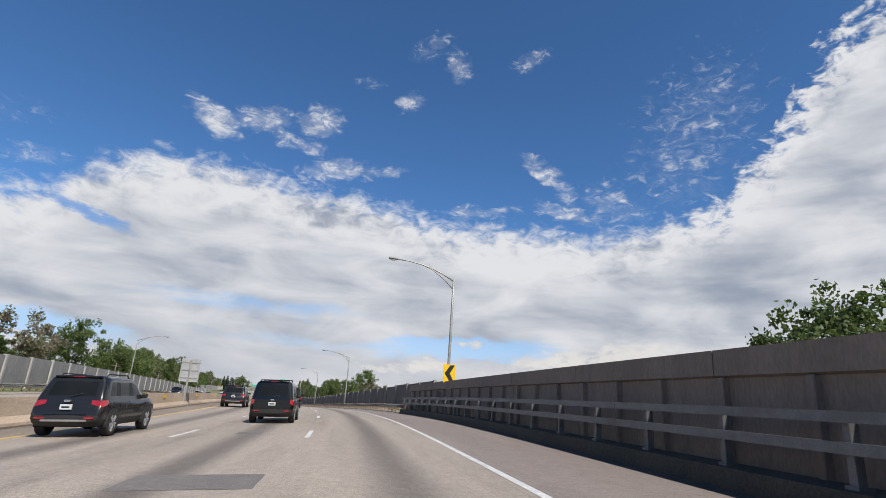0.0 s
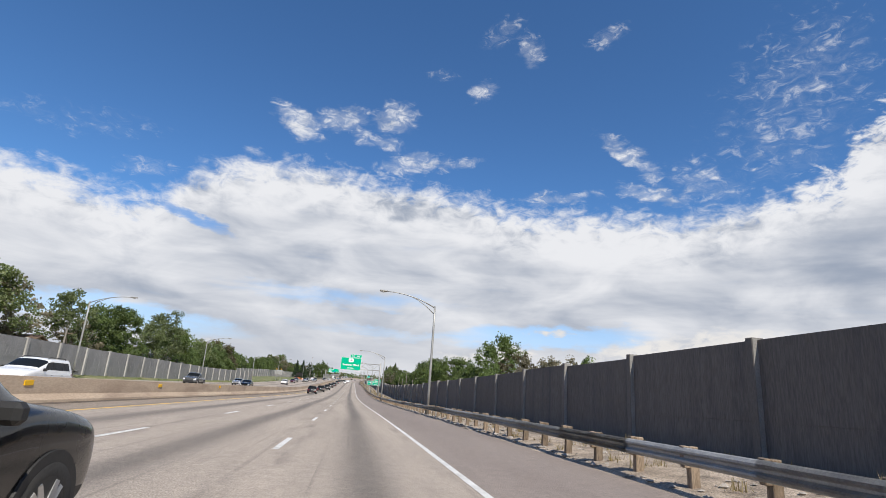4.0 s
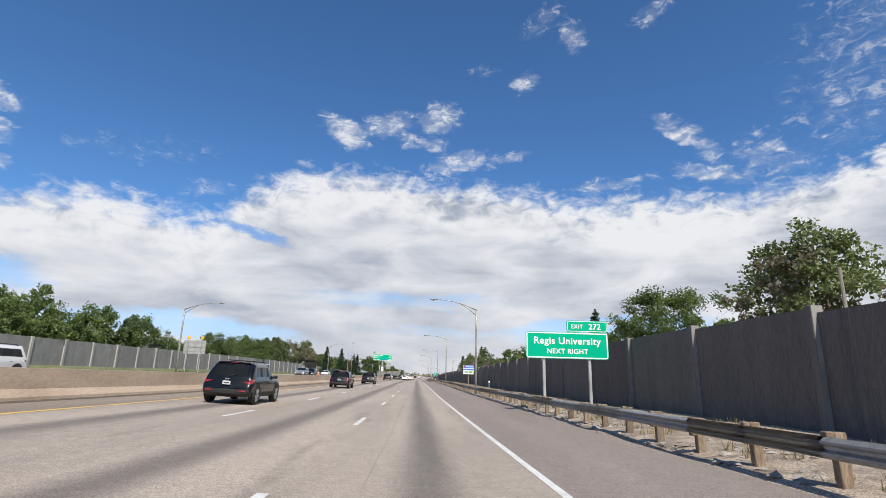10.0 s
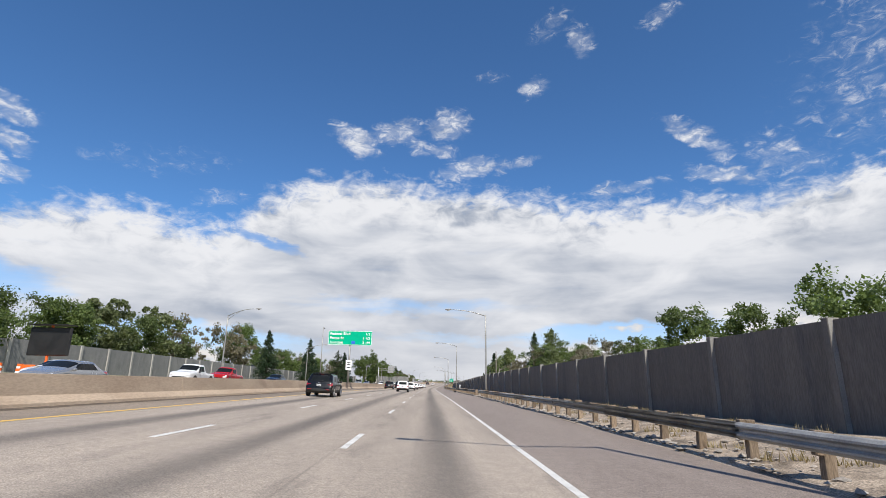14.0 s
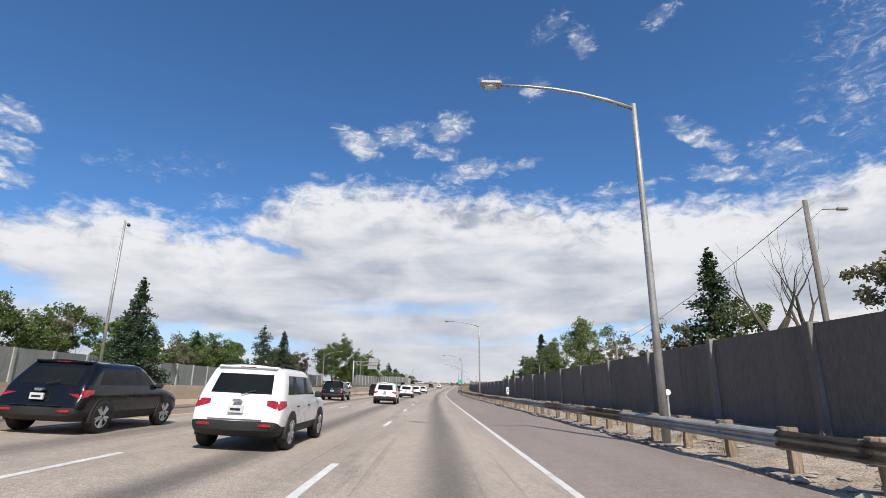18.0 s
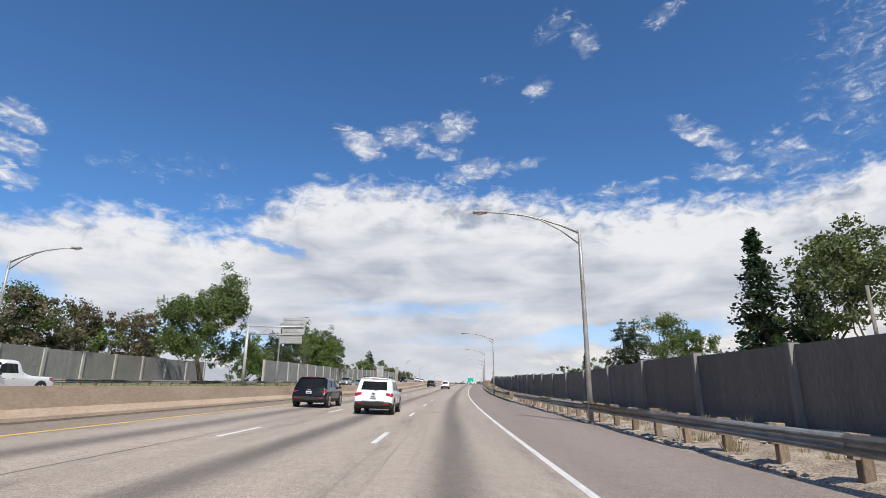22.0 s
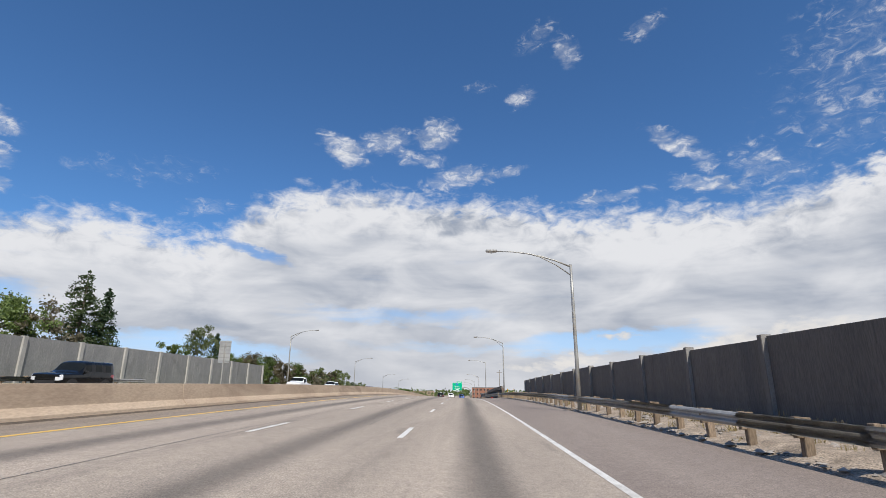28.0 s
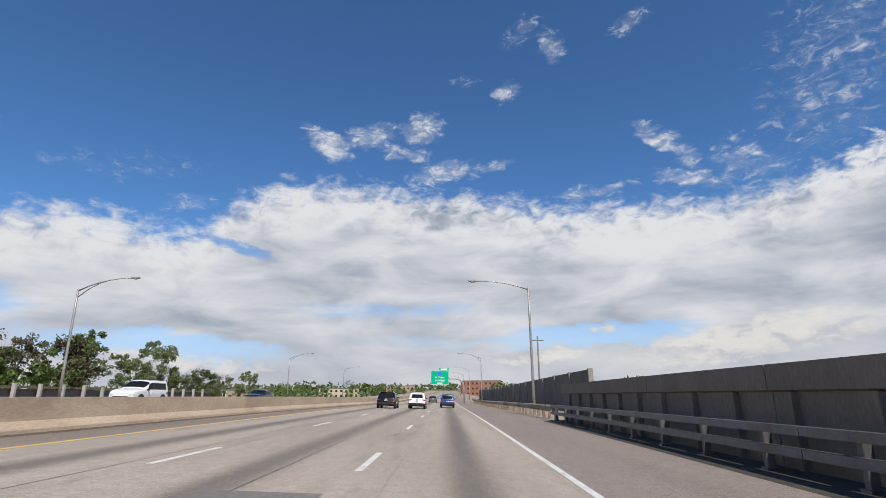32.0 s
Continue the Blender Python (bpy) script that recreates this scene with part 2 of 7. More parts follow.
def paving(name, base, warm, streaks, dark):
    """Worn concrete-grey paving with oil-dark lane middles, tyre streaks and aggregate grain."""
    m = bpy.data.materials.new(name)
    m.use_nodes = True
    n = Net(m.node_tree)
    uv = n.node("ShaderNodeTexCoord").outputs["UV"]
    sp = n.node("ShaderNodeSeparateXYZ")
    n.put(uv, sp.inputs[0])
    d, s = sp.outputs[0], sp.outputs[1]
    big = n.noise(n.scaled(uv, 0.5, 0.045, 1.0), 1.0, 5.0, 0.6)
    mid = n.noise(n.scaled(uv, 1.6, 0.25, 1.0), 1.0, 5.0, 0.6)
    fin = n.noise(uv, 38.0, 3.0, 0.7)
    blot = n.noise(uv, 11.0, 4.0, 0.65)
    pat = n.noise(uv, 3.0, 4.0, 0.6)
    stone = n.node("ShaderNodeTexVoronoi", Scale=42.0)
    n.put(uv, stone.inputs["Vector"])
    col = n.mix(n.ramp(big, 0.3, 0.7), base, warm)
    if streaks:
        wob = n.math("MULTIPLY", n.math("SUBTRACT", n.noise(n.scaled(uv, 0.0, 0.03, 1.0), 1.0, 3.0), 0.5), 0.5)
        lane = n.math("PINGPONG", n.math("ADD", n.math("ADD", d, wob), 38.7), 1.935)
        oil = n.ramp(lane, 0.75, 0.05)
        oil = n.math("MULTIPLY", oil, n.ramp(big, 0.25, 0.7, 0.55, 0.92))
        col = n.mix(oil, col, dark)
        edge_ = n.math("MULTIPLY", n.ramp(lane, 1.25, 1.7), n.ramp(mid, 0.45, 0.7, 0.0, 0.35))
        col = n.mix(edge_, col, dark)
        thin = n.noise(n.scaled(uv, 5.0, 0.03, 1.0), 1.0, 3.0, 0.6)
        col = n.mix(n.math("MULTIPLY", n.ramp(thin, 0.60, 0.74), 0.35), col, dark)
    col = n.mix(n.math("MULTIPLY", n.ramp(mid, 0.56, 0.78), 0.25), col, dark)
    g = n.math("MULTIPLY", n.ramp(fin, 0.25, 0.75, 0.60, 1.38), n.ramp(stone.outputs["Distance"], 0.0, 0.7, 0.78, 1.14))
    g = n.math("MULTIPLY", g, n.ramp(blot, 0.30, 0.70, 0.88, 1.12))
    g = n.math("MULTIPLY", g, n.ramp(pat, 0.30, 0.70, 0.93, 1.07))
    col = n.mix(1.0, col, n.xyz(g, g, g), "MULTIPLY")
    bs = n.node("ShaderNodeBsdfPrincipled", Roughness=0.8)
    n.put(col, bs.inputs["Base Color"])
    bp = n.node("ShaderNodeBump", Strength=0.55, Distance=0.012)
    n.put(n.math("ADD", stone.outputs["Distance"], fin), bp.inputs["Height"])
    n.put(bp.outputs[0], bs.inputs["Normal"])
    o = n.node("ShaderNodeOutputMaterial")
    n.put(bs.outputs[0], o.inputs[0])
    return m


ROAD = paving("road_paving", (0.305, 0.258, 0.213), (0.385, 0.325, 0.267), True, (0.117, 0.101, 0.086))
SHOULDER = paving("shoulder_asphalt", (0.218, 0.178, 0.153), (0.262, 0.216, 0.184), False, (0.126, 0.105, 0.093))
INNER = paving("inner_shoulder", (0.19, 0.155, 0.125), (0.27, 0.22, 0.17), False, (0.10, 0.075, 0.06))
GRAVEL = surface("gravel_dirt", (0.255, 0.204, 0.156), (0.41, 0.335, 0.26), 0.95, size=1.6, grain=28, grain_amount=0.6, bump=0.9, stain=(0.085, 0.068, 0.05), stain_size=1.1)
GRASS = surface("dry_grass", (0.10, 0.13, 0.045), (0.20, 0.19, 0.085), 0.95, size=0.4, grain=20, grain_amount=0.4, bump=0.8)
EARTH = surface("earth", (0.13, 0.13, 0.065), (0.20, 0.18, 0.11), 0.95, size=0.02, grain=1.0, grain_amount=0.3, bump=0.2)
WHITE_LINE = surface("white_line_paint", (0.70, 0.69, 0.66), (0.60, 0.59, 0.56), 0.6, size=2.5, grain=30, grain_amount=0.18, bump=0.2, stain=(0.38, 0.36, 0.33), stain_size=1.2)
YELLOW_LINE = surface("yellow_line_paint", (0.78, 0.49, 0.08), (0.68, 0.44, 0.11), 0.6, size=1.5, grain=30, grain_amount=0.2, bump=0.2, stain=(0.34, 0.27, 0.17), stain_size=0.8)
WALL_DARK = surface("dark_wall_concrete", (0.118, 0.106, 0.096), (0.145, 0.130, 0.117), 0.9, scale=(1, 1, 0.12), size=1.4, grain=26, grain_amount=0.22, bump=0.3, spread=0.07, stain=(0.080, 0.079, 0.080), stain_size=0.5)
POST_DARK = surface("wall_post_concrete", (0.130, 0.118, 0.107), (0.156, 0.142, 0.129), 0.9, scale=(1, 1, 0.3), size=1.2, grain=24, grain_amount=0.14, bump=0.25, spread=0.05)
# post concrete lightened for the side faces: extra sunlight put into the colour
POST_LIT_SIDE = surface("bare_post_side", (0.24, 0.23, 0.215), (0.30, 0.29, 0.27), 0.9, size=1.2, grain=24, grain_amount=0.12, bump=0.2, spread=0.08)
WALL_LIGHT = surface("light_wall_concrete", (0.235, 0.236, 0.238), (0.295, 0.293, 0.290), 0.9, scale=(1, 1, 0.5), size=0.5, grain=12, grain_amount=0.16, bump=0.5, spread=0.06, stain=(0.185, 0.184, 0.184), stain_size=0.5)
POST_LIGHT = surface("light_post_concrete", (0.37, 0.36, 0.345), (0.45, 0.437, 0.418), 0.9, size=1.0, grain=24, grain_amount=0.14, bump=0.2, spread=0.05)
BARRIER = surface("barrier_concrete", (0.41, 0.315, 0.232), (0.49, 0.388, 0.292), 0.9, scale=(1, 0.25, 1), size=0.9, grain=20, grain_amount=0.12, bump=0.2, stain=(0.27, 0.20, 0.15), stain_size=0.5)
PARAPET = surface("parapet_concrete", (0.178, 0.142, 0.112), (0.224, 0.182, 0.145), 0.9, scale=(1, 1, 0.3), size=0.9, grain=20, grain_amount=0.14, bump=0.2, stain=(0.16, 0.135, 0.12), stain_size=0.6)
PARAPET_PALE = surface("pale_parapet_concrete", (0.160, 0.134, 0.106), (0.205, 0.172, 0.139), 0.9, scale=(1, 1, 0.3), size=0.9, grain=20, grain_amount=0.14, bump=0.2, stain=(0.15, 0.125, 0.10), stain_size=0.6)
RAIL_STEEL = surface("dark_rail_steel", (0.13, 0.132, 0.136), (0.18, 0.18, 0.184), 0.55, size=3.0, grain=30, grain_amount=0.12, bump=0.08, metal=0.5, stain=(0.10, 0.09, 0.085), stain_size=0.7)
DEBRIS = surface("shoulder_debris", (0.075, 0.058, 0.042), (0.13, 0.10, 0.075), 0.95, size=1.5, grain=20, grain_amount=0.4, bump=0.5)
# near-black: dirt, plus the shade below the parapet put into the colour
GUTTER_SHADE = surface("gutter_dirt_shade", (0.040, 0.037, 0.030), (0.06, 0.055, 0.042), 0.95, size=1.0, grain=20, grain_amount=0.3, bump=0.5)
GALV = surface("galvanised_steel", (0.32, 0.315, 0.305), (0.41, 0.405, 0.39), 0.6, size=3.0, grain=30, grain_amount=0.14, bump=0.08, metal=0.30, stain=(0.26, 0.245, 0.225), stain_size=0.7)
POLE = surface("pole_steel", (0.33, 0.33, 0.32), (0.42, 0.42, 0.40), 0.55, size=1.5, grain=20, grain_amount=0.1, bump=0.08, metal=0.5, stain=(0.30, 0.24, 0.17), stain_size=0.35)
TIMBER = surface("weathered_timber", (0.17, 0.125, 0.085), (0.26, 0.20, 0.145), 0.9, scale=(1, 1, 0.2), size=5.0, grain=40, grain_amount=0.3, bump=0.6, spread=0.22)


# ---------------------------------------------------------------- mesh tools
def mesh_of(name, bm, *mats, smooth=False):
    me = bpy.data.meshes.new(name)
    bm.to_mesh(me)
    bm.free()
    for m in mats:
        me.materials.append(m)
    if smooth:
        for p in me.polygons:
            p.use_smooth = True
    return me


def part(name, bm, material, parent=None, label="", smooth=False, m=None):
    ob = new(name, mesh_of(name, bm, *(material if isinstance(material, (list, tuple)) else (material,)), smooth=smooth))
    if parent is not None:
        ob.parent = parent
    if m is not None:
        ob.matrix_basis = m
    if label:
        ob["label"] = label
    return ob


def piece(name, me, parent, m):
    """A piece on shared mesh data under a parent that stands at the origin."""
    ob = new(name, me)
    ob.parent = parent
    ob.matrix_basis = m
    return ob


def thing(name, m=None, label="", category="", group="", kind=""):
    ob = new(name)
    ob.empty_display_size = 0.2
    if m is not None:
        ob.matrix_basis = m
    return tagged(ob, label, category, group, kind)


def box(bm, x0, x1, y0, y1, z0, z1, bevel=0.0, m=None):
    """A box, with its edges bevelled, into bm."""
    vs = [bm.verts.new((x, y, z)) for x in (x0, x1) for y in (y0, y1) for z in (z0, z1)]
    fs = [bm.faces.new([vs[i] for i in f]) for f in ((0, 1, 3, 2), (4, 6, 7, 5), (0, 4, 5, 1), (2, 3, 7, 6), (0, 2, 6, 4), (1, 5, 7, 3))]
    if bevel:
        es = list({e for f in fs for e in f.edges})
        r = bmesh.ops.bevel(bm, geom=es, offset=bevel, segments=1, affect="EDGES")
        vs = list({v for f in r["faces"] for v in f.verts} | {v for v in vs if v.is_valid})
    if m is not None:
        for v in vs:
            v.co = m @ v.co
    return vs


def tube(bm, pts, radii, sides=10, caps=True):
    """A round bar through points, with a radius at each."""
    rings = []
    for i, p in enumerate(pts):
        p = Vector(p)
        q = Vector(pts[min(i + 1, len(pts) - 1)]) - Vector(pts[max(i - 1, 0)])
        q.normalize()
        u = q.orthogonal() if abs(q.z) < 0.99 else Vector((1, 0, 0))
        if abs(q.z) < 0.99:
            u = q.cross(Vector((0, 0, 1)))
        u.normalize()
        v = q.cross(u)
        r = radii[i] if isinstance(radii, (list, tuple)) else radii
        rings.append([bm.verts.new(p + (u * math.cos(2 * math.pi * k / sides) + v * math.sin(2 * math.pi * k / sides)) * r) for k in range(sides)])
    for a, b in zip(rings, rings[1:]):
        for k in range(sides):
            bm.faces.new((a[k], a[(k + 1) % sides], b[(k + 1) % sides], b[k]))
    if caps:
        bm.faces.new(rings[0][::-1])
        bm.faces.new(rings[-1])


def sweep(profile, s0, s1, step=4.0, closed=False, wave=0.0):
    """A bmesh drawn along the road: profile points (d, z above the road's plane)."""
    bm = bmesh.new()
    uv = bm.loops.layers.uv.new("UVMap")
    n = max(2, int((s1 - s0) / step) + 1)
    rings = []
    for s in np.linspace(s0, s1, n):
        ring = []
        for d, z in profile:
            dz = wave * (noise.noise((d * 0.7, s * 0.35, 0.0))) if wave else 0.0
            ring.append((bm.verts.new(spot(s, d, z + dz)), (d + z, s)))
        rings.append(ring)
    k = len(profile)
    for a, b in zip(rings, rings[1:]):
        for i in range(k if closed else k - 1):
            j = (i + 1) % k
            quad = (a[i], a[j], b[j], b[i])
            f = bm.faces.new([q[0] for q in quad])
            for lp, q in zip(f.loops, quad):
                lp[uv].uv = q[1]
    if closed:
        bm.faces.new([q[0] for q in rings[0]][::-1])
        bm.faces.new([q[0] for q in rings[-1]])
    bmesh.ops.recalc_face_normals(bm, faces=bm.faces)
    return bm


def setting(name, bm, material, label, category):
    return tagged(part(name, bm, material), label, category, kind="structure")


# ---------------------------------------------------------------- ground and roadway
L1, L2, YEL, EDGE = -1.98, -5.85, -9.75, 1.90
RAIL_D, WALL_D = 5.75, 10.0
BRIDGE_A, BRIDGE_B0, BRIDGE_B1 = 46.0, 817.0, 862.0


def ground_height(x, y):
    s = min(max(y, S0 + 5), S1 - 5)
    z = float(np.interp(s, RY, RZ))
    return z - 1.3


def ground_sheet():
    xs = [-4500, -2500, -1200, -600, -300, -160, -100, -70, -50, -40, -20, 0, 12, 16, 24, 40, 70, 130, 260, 520, 1100, 2400, 4500]
    ys = [-4500, -2000, -900, -400] + list(range(-200, 1701, 20)) + [1900, 2300, 3000, 4500]
    bm = bmesh.new()
    grid = []
    for y in ys:
        cx = float(np.interp(y, RY, RX))
        f = 1.0 if abs(y - 750) < 1000 else 0.4
        row = []
        for x in xs:
            z = ground_height(x, y)
            if abs(x) > 45:
                z += 0.6 * noise.noise((x * 0.01, y * 0.01, 0))
            if x >= 16:
                z -= 4.2 * max(0.0, min(1.0, (y - 780) / 20)) * max(0.0, min(1.0, (930 - y) / 30))
            row.append(bm.verts.new((x + cx * (f if abs(x) < 600 else 0), y, z)))
        grid.append(row)
    for a, b in zip(grid, grid[1:]):
        for i in range(len(xs) - 1):
            bm.faces.new((a[i], a[i + 1], b[i + 1], b[i]))
    return setting("ground", bm, EARTH, "dry earth and grass behind the walls, flat to the horizon", "ground")


ground_sheet()
A, B = S0 + 2, S1 - 2
road = setting("road", sweep([(-9.9, 0), (-5.85, 0), (-1.98, 0), (1.98, 0)], A, B), ROAD, "worn pale grey three-lane carriageway with oil-dark lane middles", "road")
setting("shoulder", sweep([(1.98, 0), (5.45, 0), (5.5, -0.12)], A, B), SHOULDER, "darker asphalt shoulder beside the white edge line", "shoulder")
setting("inner_shoulder", sweep([(-12.0, 0.0), (-9.9, 0)], A, B), INNER, "dusty brown inner shoulder along the median barrier", "shoulder")
setting("opposite_road", sweep([(-29.5, 0.02), (-21, 0.02), (-12.75, 0.02)], A, B), ROAD, "opposite carriageway beyond the median barrier", "road")
setting("verge", sweep([(5.42, -0.03), (5.7, 0.06), (6.3, 0.14), (7.5, 0.20), (8.8, 0.24), (9.7, 0.25), (10.6, 0.2), (14.0, 0.0), (20.0, -1.6)], BRIDGE_A - 2, BRIDGE_B0 + 4, 2.0, wave=0.12), GRAVEL, "dirt and gravel verge behind the guardrail", "verge")
setting("verge_beyond", sweep([(5.45, -0.06), (7.5, 0.05), (10.6, 0.10), (14.0, 0.0), (20.0, -1.6)], BRIDGE_B1, B, 8.0, wave=0.12), GRAVEL, "dirt verge beyond the second bridge", "verge")
setting("grass_verge", sweep([(-40.0, 0.0), (-35.5, 0.2), (-33.0, 0.25), (-31.0, 0.1), (-29.5, 0.0)], A, 818.0, 4.0, wave=0.15), GRASS, "rough green grass verge before the far wall", "verge")
setting("wide_grass_verge", sweep([(-54.0, -1.2), (-49.0, 0.15), (-44.0, 0.22), (-39.5, 0.10), (-36.0, 0.14)], 278.0, 668.0, 4.0, wave=0.15), GRASS, "wide mown grass verge before the set-back wall", "verge")
setting("edge_line", sweep([(EDGE - 0.075, 0.005), (EDGE + 0.075, 0.005)], A, B), WHITE_LINE, "solid white edge line", "road marking")
setting("debris_strip", sweep([(-12.0, 0.006), (-11.55, 0.005)], A, B), DEBRIS, "dark dirt and debris along the foot of the median barrier", "dirt")
setting("yellow_line", sweep([(YEL - 0.085, 0.005), (YEL + 0.085, 0.005)], A, B), YELLOW_LINE, "worn yellow inner edge line", "road marking")
# ---------------------------------------------------------------- lane dashes
DASH0, DASH_STEP = 7.6, 12.285
# metres along the road, shift of the painted dashes there
DASH_SHIFT = [(0, -3.2), (20, -2.8), (40, -1.5), (70, -2.3), (95, -1.4), (170, -0.65), (215, -0.75), (228, -1.3), (250, -2.3), (280, -1.8), (330, -1.7), (352, -1.5),
              (378, -1.0), (450, -0.1), (488, 0.8), (515, 1.3), (562, 1.2), (586, 0.3), (610, -0.3), (636, -0.6), (660, -1.5), (700, -1.6), (742, -3.2), (793, -3.3), (805, -1.0), (820, 1.1), (843, -0.9), (900, -1.5)]
bm = bmesh.new()
box(bm, -0.07, 0.07, 0.0, 3.05, 0.001, 0.006)
dash_mesh = mesh_of("lane_dash", bm, WHITE_LINE)
for d in (L1, L2):
    for k in range(-3, 92):
        s = DASH0 + DASH_STEP * k
        s += float(np.interp(s, [q[0] for q in DASH_SHIFT], [q[1] for q in DASH_SHIFT]))
        piece("lane_dash", dash_mesh, road, stand(s, d, 0.0, level=False))

# ---------------------------------------------------------------- median barrier
median = thing("median_barrier", label="long tan concrete median barrier with a stained flared foot", category="barrier", kind="structure")
s = -150.0
while s < 1300:
    e = s + 60.0
    b = part("barrier_section", sweep([(-12.0, 0.0), (-12.02, 0.10), (-12.22, 0.32), (-12.30, 0.95), (-12.46, 0.95), (-12.54, 0.32), (-12.74, 0.10), (-12.76, 0.0)], s, e - 0.03, 6.0, closed=True), BARRIER, median)
    s = e

# ---------------------------------------------------------------- noise walls
def wall_panel(length, height, seed, rib, depth):
    """A cast panel with upright broken ribs, in two courses, face towards -x."""
    rnd = random.Random(seed)
    bm = bmesh.new()
    n = int(length / rib)
    y = 0.0
    for z0, z1 in ((0.0, height * 0.48), (height * 0.48 + 0.012, height)):
        for i in range(n):
            y0, y1 = length * i / n, length * (i + 1) / n
            p = rnd.uniform(0, depth)
            zz = [z0, z0 + (z1 - z0) * rnd.uniform(0.25, 0.75), z1]
            for a, b in zip(zz, zz[1:]):
                q = -(p if rnd.random() < 0.6 else rnd.uniform(0, depth))
                c = [bm.verts.new(v) for v in ((q, y0, a), (q, y1, a), (q, y1, b), (q, y0, b))]
                bm.faces.new(c[::-1])
                for u, v in ((0, 3), (1, 2)):
                    w = [bm.verts.new((0.03, c[u].co.y, c[u].co.z)), bm.verts.new((0.03, c[v].co.y, c[v].co.z))]
                    bm.faces.new((c[u], c[v], w[1], w[0]) if u == 0 else (c[v], c[u], w[0], w[1]))
    box(bm, 0.02, 0.16, 0.0, length, 0.0, height - 0.004)
    return mesh_of("panel", bm, None)


def wall_line(name, d, s0, s1, pitch, height, post_w, post_mat, panel_mat, face, label, sink=0.25, steps=(), proud=0.16):
    wall = thing(name, label=label, category="noise wall", kind="structure")
    panels = []
    for seed in range(4):
        me = wall_panel(pitch - post_w * 0.7, height, seed, 0.10 if face < 0 else 0.45, 0.006 if face < 0 else 0.02)
        me.materials[0] = panel_mat
        panels.append(me)
    bm = bmesh.new()
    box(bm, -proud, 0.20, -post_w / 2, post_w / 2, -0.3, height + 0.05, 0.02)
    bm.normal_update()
    # side faces take the paler tone, sunlight painted into the concrete
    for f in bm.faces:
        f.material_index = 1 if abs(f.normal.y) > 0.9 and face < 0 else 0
    post = mesh_of("wall_post", bm, post_mat, POST_LIT_SIDE)
    n = int((s1 - s0) / pitch)
    for k in range(n + 1):
        s = s0 + k * pitch
        rise = round(float(np.interp(s, [q[0] for q in steps], [q[1] for q in steps])) / 0.12) * 0.12 if steps else 0.0
        m = stand(s, d, rise - sink)
        flip = Matrix.Rotation(math.pi, 4, "Z") if face > 0 else Matrix.Identity(4)
        piece("wall_post", post, wall, m @ flip)
        if k < n:
            m = stand(s + pitch / 2, d, rise - sink)
            off = Matrix.Translation((0, -(pitch - post_w * 0.7) / 2, 0))
            g = along(s)[4]
            piece("wall_panel", panels[k % 4], wall, m @ flip @ Matrix.Rotation(g if face < 0 else -g, 4, "X") @ off)
    return wall


# the right-hand wall: posts that were set out, height of its top there; it jogs outwards once
WALL_POSTS = [(46.8, 3.15), (65.7, 3.35), (91.4, 3.3), (171.9, 3.2), (203.0, 3.15), (228.0, 3.2), (254.6, 3.3), (280.4, 3.65), (306.0, 3.75), (334.8, 3.4), (359.6, 3.2), (384.3, 3.15), (460.6, 3.4), (488.7, 3.2),
              (513.6, 2.95), (538.8, 2.7), (569.4, 2.6), (594.2, 2.7), (618.6, 2.5), (643.4, 2.8), (673.5, 2.8), (751.9, 2.8), (776.4, 2.7), (801.6, 2.75), (813.8, 2.7)]
WALL_LINE = [(0, 10.0), (228.0, 10.0), (228.1, 11.0), (500, 11.0), (600, 10.3), (640, 9.8), (815, 9.8)]


def wall_place(s):
    return float(np.interp(s, [q[0] for q in WALL_LINE], [q[1] for q in WALL_LINE]))


def right_wall():
    wall = thing("noise_wall_right", label="tall dark grey concrete noise wall with fluted panels between posts", category="noise wall", kind="structure")
    height, clear = 4.0, 0.10
    panels = []
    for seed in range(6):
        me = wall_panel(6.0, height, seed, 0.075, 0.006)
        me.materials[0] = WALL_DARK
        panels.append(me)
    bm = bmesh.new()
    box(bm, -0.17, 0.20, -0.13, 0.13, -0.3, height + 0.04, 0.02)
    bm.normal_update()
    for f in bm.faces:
        # faces across the road's line carry painted sunlight as a paler colour
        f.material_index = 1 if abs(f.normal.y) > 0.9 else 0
    post = mesh_of("wall_post", bm, POST_DARK, POST_LIT_SIDE)
    places = []
    for (a, za), (b, zb) in zip(WALL_POSTS, WALL_POSTS[1:]):
        n = max(1, round((b - a) / 6.12))
        places += [(a + (b - a) * i / n, za + (zb - za) * i / n) for i in range(n)]
    places.append(WALL_POSTS[-1])
    rnd_ = random.Random(8)
    tops = [round((z + rnd_.uniform(-0.05, 0.05)) / 0.08) * 0.08 for _, z in places]
    for k, (s, _) in enumerate(places):
        d = wall_place(s)
        last = k == len(places) - 1
        top = max(tops[k], tops[max(k - 1, 0)]) if not last else tops[k]
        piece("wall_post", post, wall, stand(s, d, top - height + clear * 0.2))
        if last:
            break
        e = places[k + 1][0]
        a_, b_ = spot(s, wall_place(s + 0.2), 0.0), spot(e, wall_place(e), 0.0)
        run = (b_ - a_).to_2d().length
        slope = math.atan2((b_ - a_).z, run)
        turn_ = math.atan2(-(b_ - a_).x, (b_ - a_).y)
        m = Matrix.Translation(a_ + Vector((0, 0, tops[k] - height))) @ Matrix.Rotation(turn_, 4, "Z") @ Matrix.Rotation(slope, 4, "X") @ Matrix.Diagonal((1, (run - 0.2) / 6.0, 1, 1)) @ Matrix.Translation((0, 0.1, 0))
        piece("wall_panel", panels[(k * 5 + k // 7) % 6], wall, m)


